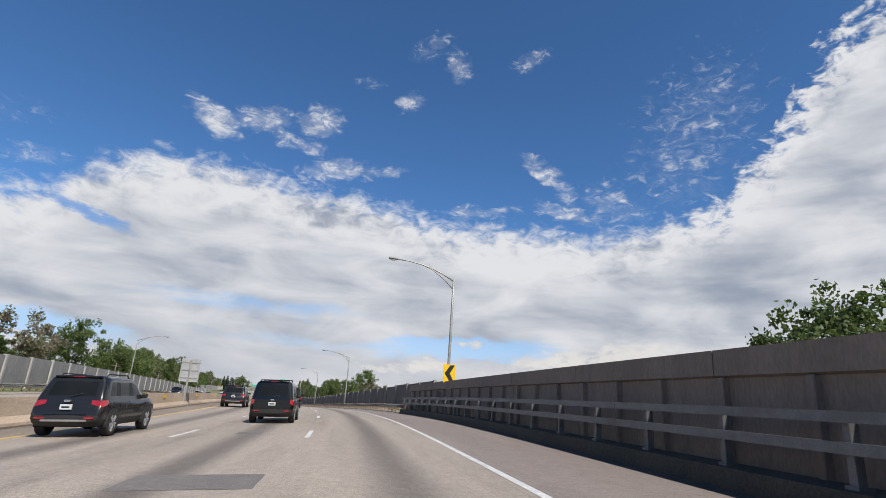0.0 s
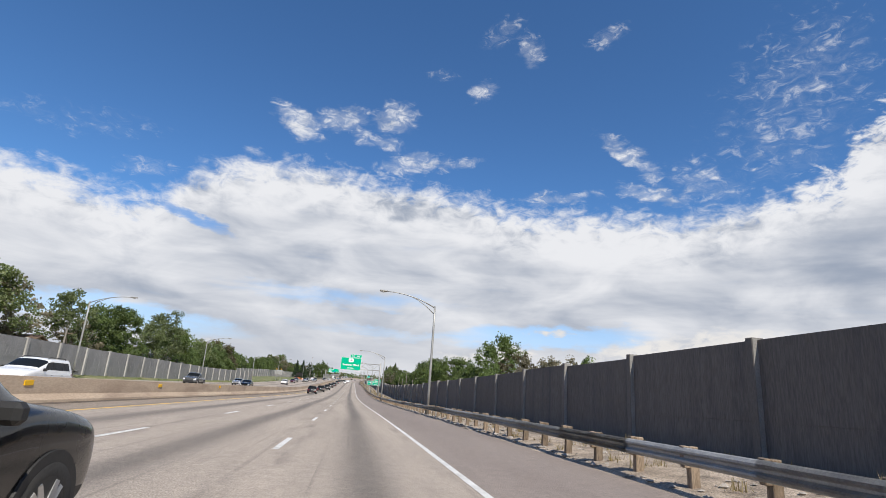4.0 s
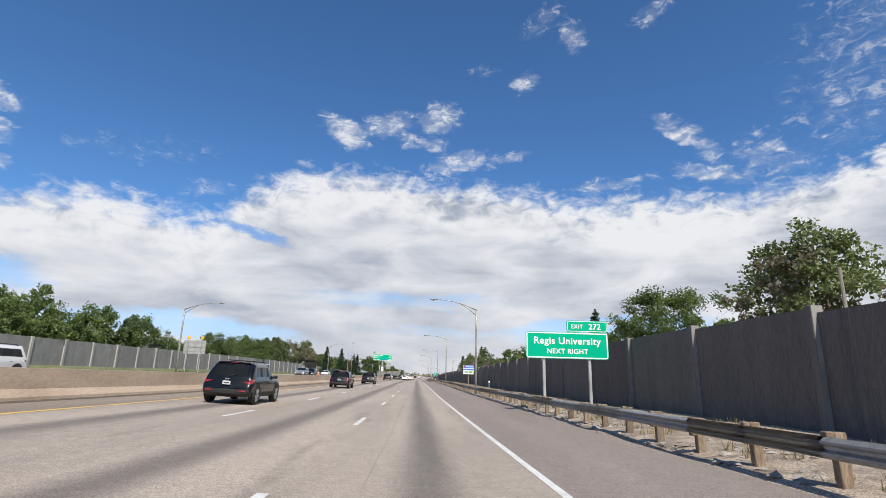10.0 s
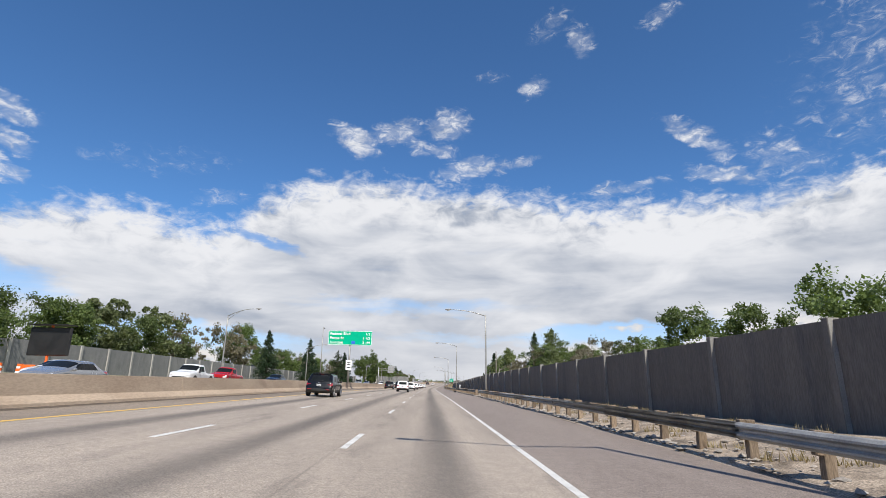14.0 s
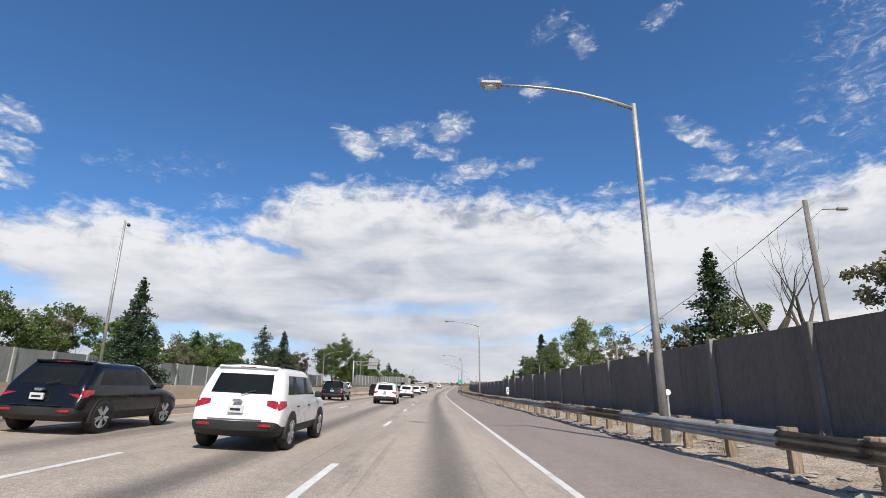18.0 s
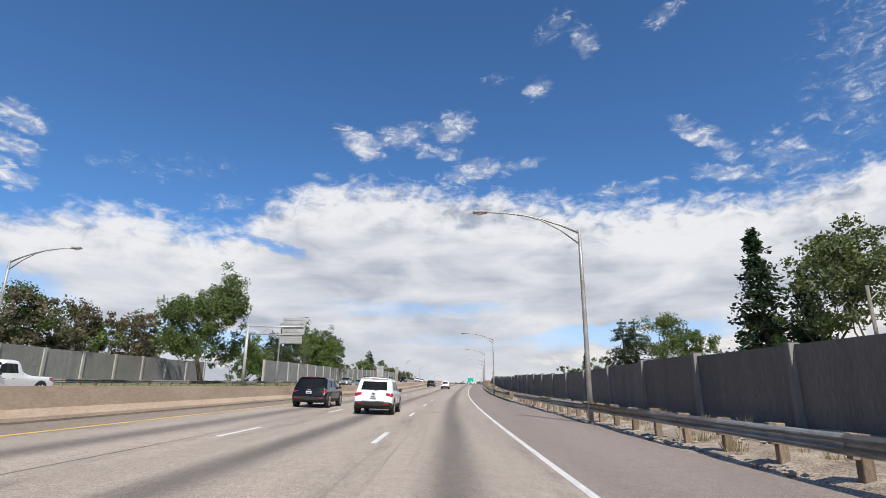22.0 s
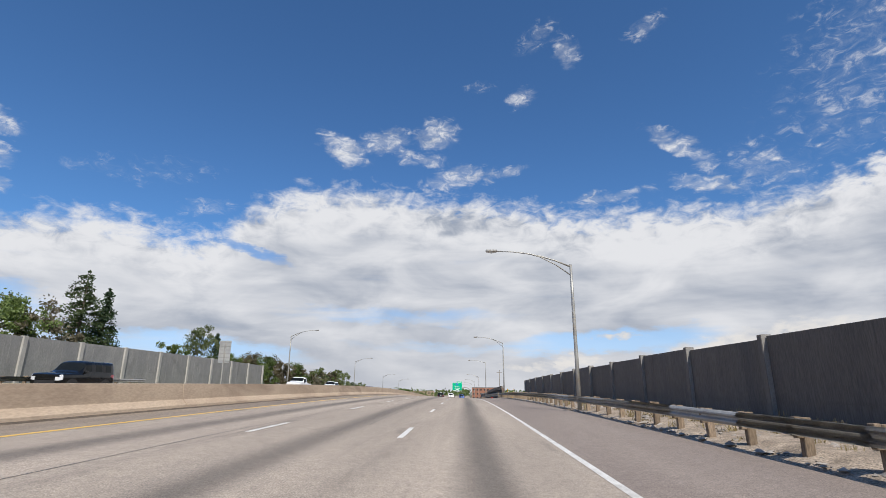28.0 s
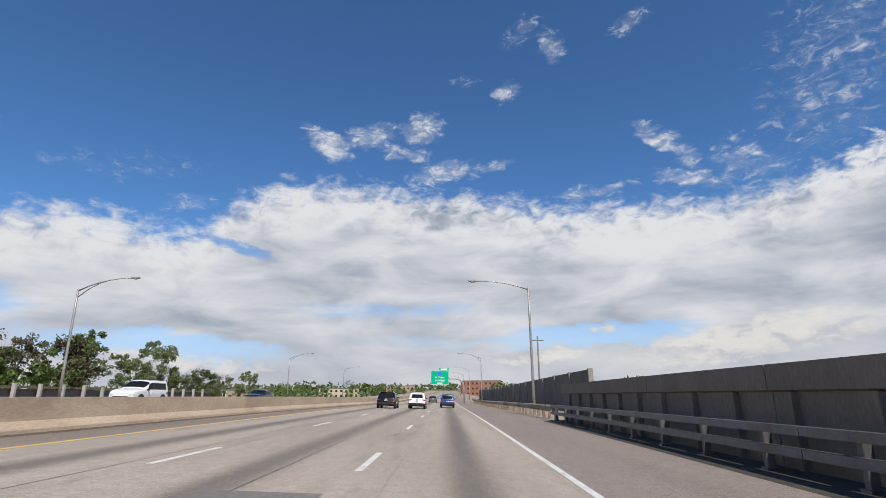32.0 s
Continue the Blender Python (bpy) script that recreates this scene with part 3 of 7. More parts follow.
right_wall()
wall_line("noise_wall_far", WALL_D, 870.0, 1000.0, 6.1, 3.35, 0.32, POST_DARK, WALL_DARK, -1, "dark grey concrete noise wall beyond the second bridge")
LIGHT_LABEL = "sunlit light grey concrete noise wall with pale posts"
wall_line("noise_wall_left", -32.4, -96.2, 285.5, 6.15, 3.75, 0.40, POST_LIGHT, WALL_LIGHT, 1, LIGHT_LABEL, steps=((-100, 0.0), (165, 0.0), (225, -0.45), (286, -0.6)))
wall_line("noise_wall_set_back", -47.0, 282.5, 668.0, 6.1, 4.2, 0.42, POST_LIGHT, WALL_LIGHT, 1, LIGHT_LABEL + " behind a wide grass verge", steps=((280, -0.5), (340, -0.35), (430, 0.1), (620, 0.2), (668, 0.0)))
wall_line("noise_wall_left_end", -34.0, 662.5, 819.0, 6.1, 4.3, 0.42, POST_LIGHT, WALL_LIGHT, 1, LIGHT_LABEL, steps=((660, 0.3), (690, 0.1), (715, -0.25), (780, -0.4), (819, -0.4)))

# ---------------------------------------------------------------- guardrail
def w_beam(length):
    bm = bmesh.new()
    prof = [(0.0, 0.31), (-0.035, 0.295), (-0.08, 0.25), (-0.08, 0.215), (-0.015, 0.175), (-0.015, 0.135), (-0.08, 0.095), (-0.08, 0.06), (-0.035, 0.015), (0.0, 0.0)]
    a = [bm.verts.new((x, 0, z)) for x, z in prof]
    b = [bm.verts.new((x, length, z)) for x, z in prof]
    for i in range(len(prof) - 1):
        bm.faces.new((a[i], b[i], b[i + 1], a[i + 1]))
    r = bmesh.ops.solidify(bm, geom=bm.faces[:], thickness=0.006)
    bmesh.ops.recalc_face_normals(bm, faces=bm.faces)
    return mesh_of("beam", bm, GALV, smooth=False)


BEAM = w_beam(3.84)
bm = bmesh.new()
box(bm, 0.12, 0.30, -0.075, 0.075, -0.5, 0.83, 0.012)
RAIL_POST = mesh_of("post", bm, TIMBER)
bm = bmesh.new()
box(bm, 0.0, 0.12, -0.07, 0.07, 0.46, 0.84, 0.012)
RAIL_BLOCK = mesh_of("spacer_block", bm, TIMBER)


def guardrail(s0, s1, d, turn, label, base=-0.02):
    g = thing("guardrail", label=label, category="guardrail", group="guardrails")
    n = int((s1 - s0) / 3.81)
    flip = Matrix.Rotation(math.pi, 4, "Z") if turn else Matrix.Identity(4)
    for k in range(n):
        s = s0 + 3.81 * k
        m = stand(s + 1.905, d, base) @ flip @ Matrix.Rotation(along(s)[4] * (-1 if turn else 1), 4, "X") @ Matrix.Translation((0, -1.92, 0.49))
        piece("beam", BEAM, g, m)
        for q in (0.0, 1.905):
            m = stand(s + q, d, base) @ flip @ Matrix.Rotation(radians(random.uniform(-2.5, 2.5)), 4, "Y") @ Matrix.Translation((0, 0, random.uniform(-0.03, 0.03)))
            piece("post", RAIL_POST, g, m)
            piece("spacer_block", RAIL_BLOCK, g, m)
    return g


RAILS = [(BRIDGE_A + 0.5, 240.0), (237.1, 434.0), (431.5, 628.0), (625.9, 816.5)]
for a, b in RAILS:
    guardrail(a, a + 3.81 * int((b - a) / 3.81), RAIL_D, 0, "weathered galvanised guardrail on timber posts along the shoulder")
guardrail(BRIDGE_B1 + 1, 960.0, RAIL_D, 0, "galvanised guardrail on timber posts beyond the second bridge")
guardrail(540.0, 780.0, -30.2, 1, "galvanised guardrail on timber posts beyond the opposite road")
guardrail(-60.0, 170.0, -30.2, 1, "galvanised guardrail on timber posts beyond the opposite road")

# ---------------------------------------------------------------- street lamps
def street_lamp(truss, height=9.4, reach=4.2):
    lamp_ = thing("street_lamp", label="tall galvanised street lamp with a " + ("trussed double arm" if truss else "single curved arm"), category="street lamp", group="street lamps")
    bm = bmesh.new()
    tube(bm, [(0, 0, -0.2), (0, 0, 3), (0, 0, 7), (0, 0, height)], [0.115, 0.105, 0.09, 0.075], 12)
    part("pole", bm, POLE, lamp_, smooth=True)
    bm = bmesh.new()
    box(bm, -0.22, 0.22, -0.22, 0.22, -0.25, 0.06, 0.02)
    part("base_plate", bm, GALV, lamp_)
    tip = height + (0.95 if truss else 0.55)
    curve = [(-reach * f, 0, (height - 0.15) + (tip - height + 0.15) * (1 - (1 - f) ** 2.2)) for f in (0, 0.2, 0.4, 0.6, 0.8, 1.0)]
    bm = bmesh.new()
    tube(bm, curve, [0.06, 0.055, 0.05, 0.045, 0.04, 0.035], 8)
    part("arm", bm, POLE, lamp_, smooth=True)
    if truss:
        bm = bmesh.new()
        low = [(-reach * f, 0, (height - 0.75) + (tip - height + 0.62) * (1 - (1 - f / 0.66) ** 1.8)) for f in (0, 0.2, 0.4, 0.56, 0.66)]
        tube(bm, low, 0.04, 8)
        part("lower_arm", bm, POLE, lamp_, smooth=True)
        bm = bmesh.new()
        f = 0.33
        tube(bm, [(-reach * f, 0, (height - 0.75) + (tip - height + 0.62) * (1 - (1 - f / 0.66) ** 1.8)), (-reach * f, 0, (height - 0.15) + (tip - height + 0.15) * (1 - (1 - f) ** 2.2))], 0.022, 6)
        part("strut", bm, POLE, lamp_)
    bm = bmesh.new()
    box(bm, -reach - 0.62, -reach + 0.05, -0.16, 0.16, tip - 0.05, tip + 0.10, 0.045)
    head = part("lamp_head", bm, GALV, lamp_)
    bm = bmesh.new()
    bmesh.ops.create_icosphere(bm, subdivisions=2, radius=1.0, matrix=Matrix.LocRotScale((-reach - 0.30, 0, tip - 0.05), None, (0.22, 0.12, 0.09)))
    part("lens", bm, LENS, head, "clear lamp lens", smooth=True)
    return lamp_


LENS = surface("lamp_lens", (0.55, 0.56, 0.55), (0.6, 0.6, 0.58), 0.2, size=3, grain=20, grain_amount=0.05, bump=0.0)
TRUSS, SINGLE = street_lamp(True), street_lamp(False)


def lamp_pose(s, d, height, turn=0):
    return stand(s, d, 0.0, turn) @ Matrix.Diagonal((1, 1, height / 9.4, 1))


TRUSS.matrix_basis = lamp_pose(91.7, 5.75, 8.5)
SINGLE.matrix_basis = lamp_pose(369.5, 5.95, 9.5)
for s, d, h in ((35.0, 6.35, 9.6), (147.0, 6.0, 8.9), (202.2, 5.75, 8.1), (258.0, 5.85, 8.35), (312.7, 5.8, 8.6), (594.2, 5.75, 8.3), (649.0, 5.55, 8.05), (703.9, 5.8, 8.65),
                (756.5, 5.75, 8.0), (813.5, 6.3, 8.8), (940.0, 6.8, 9.1), (996.0, 6.7, 9.1), (1050.0, 6.7, 9.1), (1106.0, 6.7, 9.1)):
    copy_thing(TRUSS, stand(s, d)).matrix_basis = lamp_pose(s, d, h)
for s, d, h in ((425.0, 6.37, 9.5), (482.2, 5.95, 10.1), (539.6, 5.95, 9.95), (872.6, 6.3, 9.75)):
    copy_thing(SINGLE, stand(s, d)).matrix_basis = lamp_pose(s, d, h)
for s, d, h in ((104.5, -30.0, 9.2), (167.8, -30.3, 8.4), (221.2, -31.0, 8.4), (274.8, -30.5, 7.2), (326.6, -30.0, 8.0), (441.5, -30.6, 9.7), (495.9, -31.0, 8.7), (605.6, -30.5, 8.6), (660.8, -31.0, 10.6),
                (816.8, -30.2, 9.1), (872.2, -29.9, 8.7), (933.3, -30.9, 7.8), (988.0, -31.0, 8.0)):
    copy_thing(TRUSS, stand(s, d)).matrix_basis = lamp_pose(s, d, h, 180)

# ---------------------------------------------------------------- bridge parapets
def bridge_side(name, s0, s1, label, top, stone, off=0.0, kerb=0.03, bars=(0.36, 0.72)):
    """A tall parapet of ribbed panels behind a two-bar bridge rail."""
    b = thing(name, label=label, category="bridge parapet", kind="structure")
    # dark strip that paints the shade at the parapet's foot
    part("gutter", sweep([(5.48 + off, 0.004), (5.80 + off, 0.02), (5.82 + off, kerb), (6.6 + off, kerb)], s0, s1, 3.0), GUTTER_SHADE, b)
    part("deck_edge", sweep([(6.6 + off, kerb), (7.4, kerb), (7.4, -1.2)], s0, s1, 3.0), stone, b)
    n = int((s1 - s0) / 6.0)
    for k in range(n):
        a, e = s0 + k * (s1 - s0) / n, s0 + (k + 1) * (s1 - s0) / n - 0.03
        part("parapet_panel", sweep([(6.66 + off, 0.0), (6.66 + off, top - 0.54), (6.56 + off, top - 0.50), (6.56 + off, top), (6.80 + off, top), (6.80 + off, 0.0)], a, e, 2.0, closed=True), stone, b)
    bm = bmesh.new()
    box(bm, -0.15, 0.02, -0.07, 0.07, 0.0, top - 0.54, 0.015)
    rib = mesh_of("rib", bm, stone)
    s = s0 + 1.0
    while s < s1:
        piece("rib", rib, b, stand(s, 6.66 + off, 0.0))
        s += 2.0
    bm = bmesh.new()
    box(bm, -0.02, 0.14, -0.06, 0.06, kerb - 0.03, bars[1] + 0.08, 0.01)
    box(bm, -0.06, 0.20, -0.10, 0.10, kerb - 0.02, kerb + 0.04)
    post = mesh_of("rail_post", bm, RAIL_STEEL)
    s = s0 + 1.3
    while s < s1:
        piece("rail_post", post, b, stand(s, 6.08 + off, 0.01))
        s += 2.4
    for z in bars:
        s = s0
        while s < s1 - 1:
            e = min(s + 12.0, s1)
            part("rail_bar", sweep([(5.92 + off, z), (5.92 + off, z + 0.15), (6.05 + off, z + 0.15), (6.05 + off, z)], s, e - 0.02, 3.0, closed=True), RAIL_STEEL, b)
            s = e
    return b


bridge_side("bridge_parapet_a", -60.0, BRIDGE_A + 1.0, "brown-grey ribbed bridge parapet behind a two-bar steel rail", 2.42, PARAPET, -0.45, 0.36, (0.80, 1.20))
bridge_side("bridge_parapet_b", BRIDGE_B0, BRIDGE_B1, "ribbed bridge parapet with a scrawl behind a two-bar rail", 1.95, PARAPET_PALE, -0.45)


def end_block(s, stone, turn):
    """A tapered concrete block: tall at the bridge, sloped down to the rail."""
    bm = bmesh.new()
    prof = [(-0.45, -0.3), (0.55, -0.3), (0.55, 0.88), (-0.05, 0.88), (-0.45, 0.70)]
    a = [bm.verts.new((-0.16 if z > 0 else -0.26, y, z)) for y, z in prof]
    b = [bm.verts.new((0.28, y, z)) for y, z in prof]
    bm.faces.new(a)
    bm.faces.new(b[::-1])
    for i in range(len(prof)):
        j = (i + 1) % len(prof)
        bm.faces.new((a[i], a[j], b[j], b[i]))
    bmesh.ops.recalc_face_normals(bm, faces=bm.faces)
    m = stand(s, 5.72, 0.0) @ (Matrix.Diagonal((1, -1, 1, 1)) if turn else Matrix.Identity(4))
    tagged(part("bridge_end_block", bm, stone, m=m), "sloped concrete end block joining guardrail and bridge rail", "end block")


end_block(BRIDGE_B0 + 0.7, PARAPET_PALE, False)
end_block(BRIDGE_A + 0.1, PARAPET, True)

# scrawl on the two parapets: loose dark strokes
INK = surface("spray_paint", (0.035, 0.035, 0.04), (0.05, 0.05, 0.05), 0.8, size=8, grain=30, grain_amount=0.2, bump=0.0)
for s, w, seed in ((36.5, 1.4, 3), (822.5, 2.0, 5)):
    rnd = random.Random(seed)
    bm = bmesh.new()
    for i in range(5):
        y0 = w * (i / 5 - 0.5)
        pts = [(0, y0 + w / 9 * math.cos(a * 1.3 + i) + w * a / 40, 0.42 + 0.30 * math.sin(a + rnd.uniform(0, 2))) for a in np.linspace(0, 6, 9)]
        tube(bm, pts, 0.022, 4)
    for v in bm.verts:
        v.co.x *= 0.15
    tagged(part("scrawl", bm, INK, m=stand(s, 6.205, 0.75 if s > 100 else 1.05)), "dark spray-painted scrawl on the parapet", "graffiti")

# ---------------------------------------------------------------- signs
GREEN = surface("sign_green", (0.0, 0.42, 0.235), (0.0, 0.45, 0.25), 0.5, size=1.0, grain=60, grain_amount=0.06, bump=0.0, spec=0.08)
SIGN_WHITE = surface("sign_white", (0.88, 0.90, 0.90), (0.85, 0.87, 0.87), 0.40, size=2.0, grain=60, grain_amount=0.05, bump=0.0)
SIGN_YELLOW = surface("sign_yellow", (0.88, 0.52, 0.01), (0.84, 0.48, 0.01), 0.45, size=2.0, grain=60, grain_amount=0.05, bump=0.0)
SIGN_BLACK = surface("sign_black", (0.012, 0.012, 0.012), (0.018, 0.018, 0.018), 0.5, size=2.0, grain=60, grain_amount=0.1, bump=0.0)
SIGN_BLUE = surface("sign_blue", (0.03, 0.16, 0.62), (0.04, 0.18, 0.66), 0.45, size=2.0, grain=60, grain_amount=0.05, bump=0.0)
SIGN_RED = surface("sign_red", (0.6, 0.05, 0.03), (0.55, 0.05, 0.03), 0.45, size=2.0, grain=60, grain_amount=0.05, bump=0.0)
LIME = surface("lime_green", (0.25, 0.50, 0.08), (0.28, 0.52, 0.10), 0.5, size=2.0, grain=60, grain_amount=0.05, bump=0.0)
SIGN_BACK = surface("sign_back_aluminium", (0.42, 0.43, 0.43), (0.50, 0.50, 0.49), 0.5, size=1.0, grain=20, grain_amount=0.1, bump=0.1, metal=0.4, stain=(0.36, 0.34, 0.31), stain_size=0.8)
ORANGE = surface("safety_orange", (0.85, 0.16, 0.02), (0.75, 0.14, 0.02), 0.5, size=2.0, grain=30, grain_amount=0.1, bump=0.0)
AMBER = surface("amber_lens", (0.85, 0.45, 0.02), (0.80, 0.42, 0.02), 0.3, size=2.0, grain=30, grain_amount=0.1, bump=0.0)


def plate(bm, x0, x1, z0, z1, r=0.08, y0=0.0, y1=0.03, segs=4):
    """A flat board with rounded corners, its face towards -y."""
    pts = []
    for cx, cz, a0 in ((x1 - r, z1 - r, 0), (x0 + r, z1 - r, 90), (x0 + r, z0 + r, 180), (x1 - r, z0 + r, 270)):
        for k in range(segs + 1):
            a = radians(a0 + 90 * k / segs)
            pts.append((cx + r * math.cos(a), cz + r * math.sin(a)))
    f = [bm.verts.new((x, y0, z)) for x, z in pts]
    b = [bm.verts.new((x, y1, z)) for x, z in pts]
    bm.faces.new(f[::-1])
    bm.faces.new(b)
    for i in range(len(f)):
        j = (i + 1) % len(f)
        bm.faces.new((f[i], f[j], b[j], b[i]))
    bmesh.ops.recalc_face_normals(bm, faces=bm.faces)


def border(parent, x0, x1, z0, z1, t=0.06, gap=0.03, mat=None, r=0.1):
    """The thin white line round a sign's face."""
    bm = bmesh.new()
    a = gap
    for q in ((x0 + a + r, x1 - a - r, z0 + a, z0 + a + t), (x0 + a + r, x1 - a - r, z1 - a - t, z1 - a), (x0 + a, x0 + a + t, z0 + a + r, z1 - a - r), (x1 - a - t, x1 - a, z0 + a + r, z1 - a - r)):
        box(bm, q[0], q[1], -0.006, -0.002, q[2], q[3])
    for cx, cz, a0 in ((x1 - a - r, z1 - a - r, 0), (x0 + a + r, z1 - a - r, 90), (x0 + a + r, z0 + a + r, 180), (x1 - a - r, z0 + a + r, 270)):
        for k in range(4):
            c, d = radians(a0 + 22.5 * k), radians(a0 + 22.5 * (k + 1))
            v = [bm.verts.new((cx + q * math.cos(g), -0.004, cz + q * math.sin(g))) for g, q in ((c, r), (d, r), (d, r - t), (c, r - t))]
            bm.faces.new(v)
    return part("border", bm, mat or SIGN_WHITE, parent)


def words(text, size, x, z, parent, mat=None, align="CENTER", stretch=1.0, y=-0.006):
    cu = bpy.data.curves.new("lettering", "FONT")
    cu.body, cu.size, cu.align_x, cu.extrude, cu.offset = text, size, align, 0.002, size * 0.020
    cu.space_character = 1.08
    ob = bpy.data.objects.new("lettering", cu)
    me = bpy.data.meshes.new_from_object(ob)
    bpy.data.objects.remove(ob)
    me.materials.clear()
    me.materials.append(mat or SIGN_WHITE)
    o = new("lettering", me)
    o.parent = parent
    o.matrix_basis = Matrix.Translation((x, y, z)) @ Matrix.Rotation(radians(90), 4, "X") @ Matrix.Diagonal((stretch, 1, 1, 1))
    return o


def exit_gantry():
    """The cantilever exit sign over the driving lane."""
    g = thing("exit_sign_gantry", stand(238.8, -0.2, -0.5), "green exit sign on a grey cantilever arm over the lane", "road sign")
    px = 7.2
    bm = bmesh.new()
    tube(bm, [(px, 0, -0.1), (px, 0, 4), (px, 0, 9.0)], [0.24, 0.22, 0.19], 14)
    part("mast", bm, POLE, g, smooth=True)
    for z in (7.15, 8.65):
        bm = bmesh.new()
        tube(bm, [(px, 0, z), (-2.2, 0, z)], 0.085, 8)
        part("chord", bm, POLE, g, smooth=True)
    for k in range(5):
        bm = bmesh.new()
        x = px - 0.3 - k * 1.75
        tube(bm, [(x, 0, 7.15 if k % 2 else 8.65), (x - 1.75, 0, 8.65 if k % 2 else 7.15)], 0.04, 6)
        part("brace", bm, POLE, g)
    x0, x1, z0, z1 = -2.85, 2.25, 6.85, 9.95
    bm = bmesh.new()
    plate(bm, x0, x1, z0, z1, 0.18, -0.20, -0.15)
    b = part("sign_board", bm, GREEN, g)
    border(b, x0, x1, z0, z1).matrix_basis = Matrix.Translation((0, -0.20, 0))
    for o in (words("Federal Blvd", 0.70, -0.3, 7.88, b, stretch=1.06), words("3/4 MILE", 0.41, -0.3, 7.18, b)):
        o.location.y -= 0.20
    bm = bmesh.new()
    plate(bm, -0.93, 0.33, 8.76, 9.72, 0.24, -0.215, -0.204)
    s = part("route_shield", bm, SIGN_WHITE, b)
    words("287", 0.52, -0.3, 9.05, b, SIGN_BLACK, y=-0.222)
    bm = bmesh.new()
    plate(bm, -0.52, 2.25, 9.97, 10.73, 0.10, -0.20, -0.15)
    t = part("exit_tab", bm, GREEN, g)
    border(t, -0.52, 2.25, 9.97, 10.73, 0.03, 0.03).matrix_basis = Matrix.Translation((0, -0.20, 0))
    words("EXIT", 0.36, 0.13, 10.21, t, y=-0.206)
    words("272", 0.52, 1.37, 10.16, t, y=-0.206)
    for k in range(3):
        bm = bmesh.new()
        box(bm, -1.9 + 1.8 * k, -1.8 + 1.8 * k, -0.16, 0.10, 6.95, 9.8, 0.01)
        part("bracket", bm, GALV, g)
    return g


exit_gantry()


def university_sign():
    g = thing("university_sign", stand(287.2, 7.75, 0.70), "green university exit sign on two posts behind the guardrail", "road sign")
    for x in (-1.25, 1.2):
        bm = bmesh.new()
        box(bm, x - 0.07, x + 0.07, 0.02, 0.16, -1.2, 3.2, 0.01)
        part("post", bm, SIGN_BACK, g)
    bm = bmesh.new()
    plate(bm, -2.22, 2.22, 1.95, 3.35, 0.15, -0.04, 0.0)
    b = part("sign_board", bm, GREEN, g)
    border(b, -2.22, 2.22, 1.95, 3.35).matrix_basis = Matrix.Translation((0, -0.04, 0))
    words("Regis University", 0.51, 0, 2.72, b, y=-0.046)
    words("NEXT RIGHT", 0.36, 0, 2.22, b, y=-0.046)
    bm = bmesh.new()
    plate(bm, 0.0, 2.2, 3.37, 3.98, 0.1, -0.04, 0.0)
    t = part("exit_tab", bm, GREEN, g)
    border(t, 0.0, 2.2, 3.37, 3.98, 0.03, 0.03).matrix_basis = Matrix.Translation((0, -0.04, 0))
    words("EXIT", 0.30, 0.55, 3.56, t, y=-0.046)
    words("272", 0.42, 1.52, 3.53, t, y=-0.046)


university_sign()


def sponsor_sign():
    g = thing("sponsor_sign", stand(339.5, 7.7, 0.55), "blue and white sponsor sign on one timber post", "road sign")
    bm = bmesh.new()
    box(bm, -0.07, 0.07, 0.02, 0.16, -0.9, 2.6, 0.01)
    part("post", bm, TIMBER, g)
    bm = bmesh.new()
    plate(bm, -0.78, 0.78, 1.55, 2.85, 0.05, -0.03, 0.0)
    b = part("sign_board", bm, SIGN_WHITE, g)
    bm = bmesh.new()
    plate(bm, -0.76, 0.76, 2.42, 2.83, 0.04, -0.038, -0.031)
    part("blue_band", bm, SIGN_BLUE, b)
    bm = bmesh.new()
    plate(bm, -0.76, 0.76, 2.12, 2.30, 0.03, -0.038, -0.031)
    part("blue_band", bm, SIGN_BLUE, b)
    bm = bmesh.new()
    plate(bm, -0.68, -0.48, 2.52, 2.74, 0.08, -0.044, -0.039)
    part("round_emblem", bm, SIGN_RED, b)
    for x0, x1, z0, z1, mt in ((-0.4, 0.65, 2.58, 2.68, SIGN_WHITE), (-0.6, -0.02, 1.70, 2.0, SIGN_BACK), (0.05, 0.62, 1.70, 2.0, LIME)):
        bm = bmesh.new()
        plate(bm, x0, x1, z0, z1, 0.03, -0.046, -0.039)
        part("logo_shape", bm, mt, b)


sponsor_sign()


def chevron_sign(s, d):
    g = thing("chevron_sign", stand(s, d), "yellow curve sign with a black chevron beside a lamp pole", "road sign")
    bm = bmesh.new()
    box(bm, -0.05, 0.05, 0.03, 0.10, 0.0, 3.2, 0.01)
    part("post", bm, GALV, g)
    bm = bmesh.new()
    plate(bm, -0.42, 0.42, 2.35, 3.55, 0.05, -0.03, 0.0)
    b = part("sign_board", bm, SIGN_YELLOW, g)
    bm = bmesh.new()
    for sg in (1, -1):
        pts = [(0.05, 2.95 + sg * 0.56), (0.36, 2.95 + sg * 0.56), (0.02, 2.95), (-0.34, 2.95)]
        f = [bm.verts.new((x, -0.034, z)) for x, z in pts]
        bm.faces.new(f if sg < 0 else f[::-1])
    part("chevron", bm, SIGN_BLACK, b)


chevron_sign(34.9, 6.4)


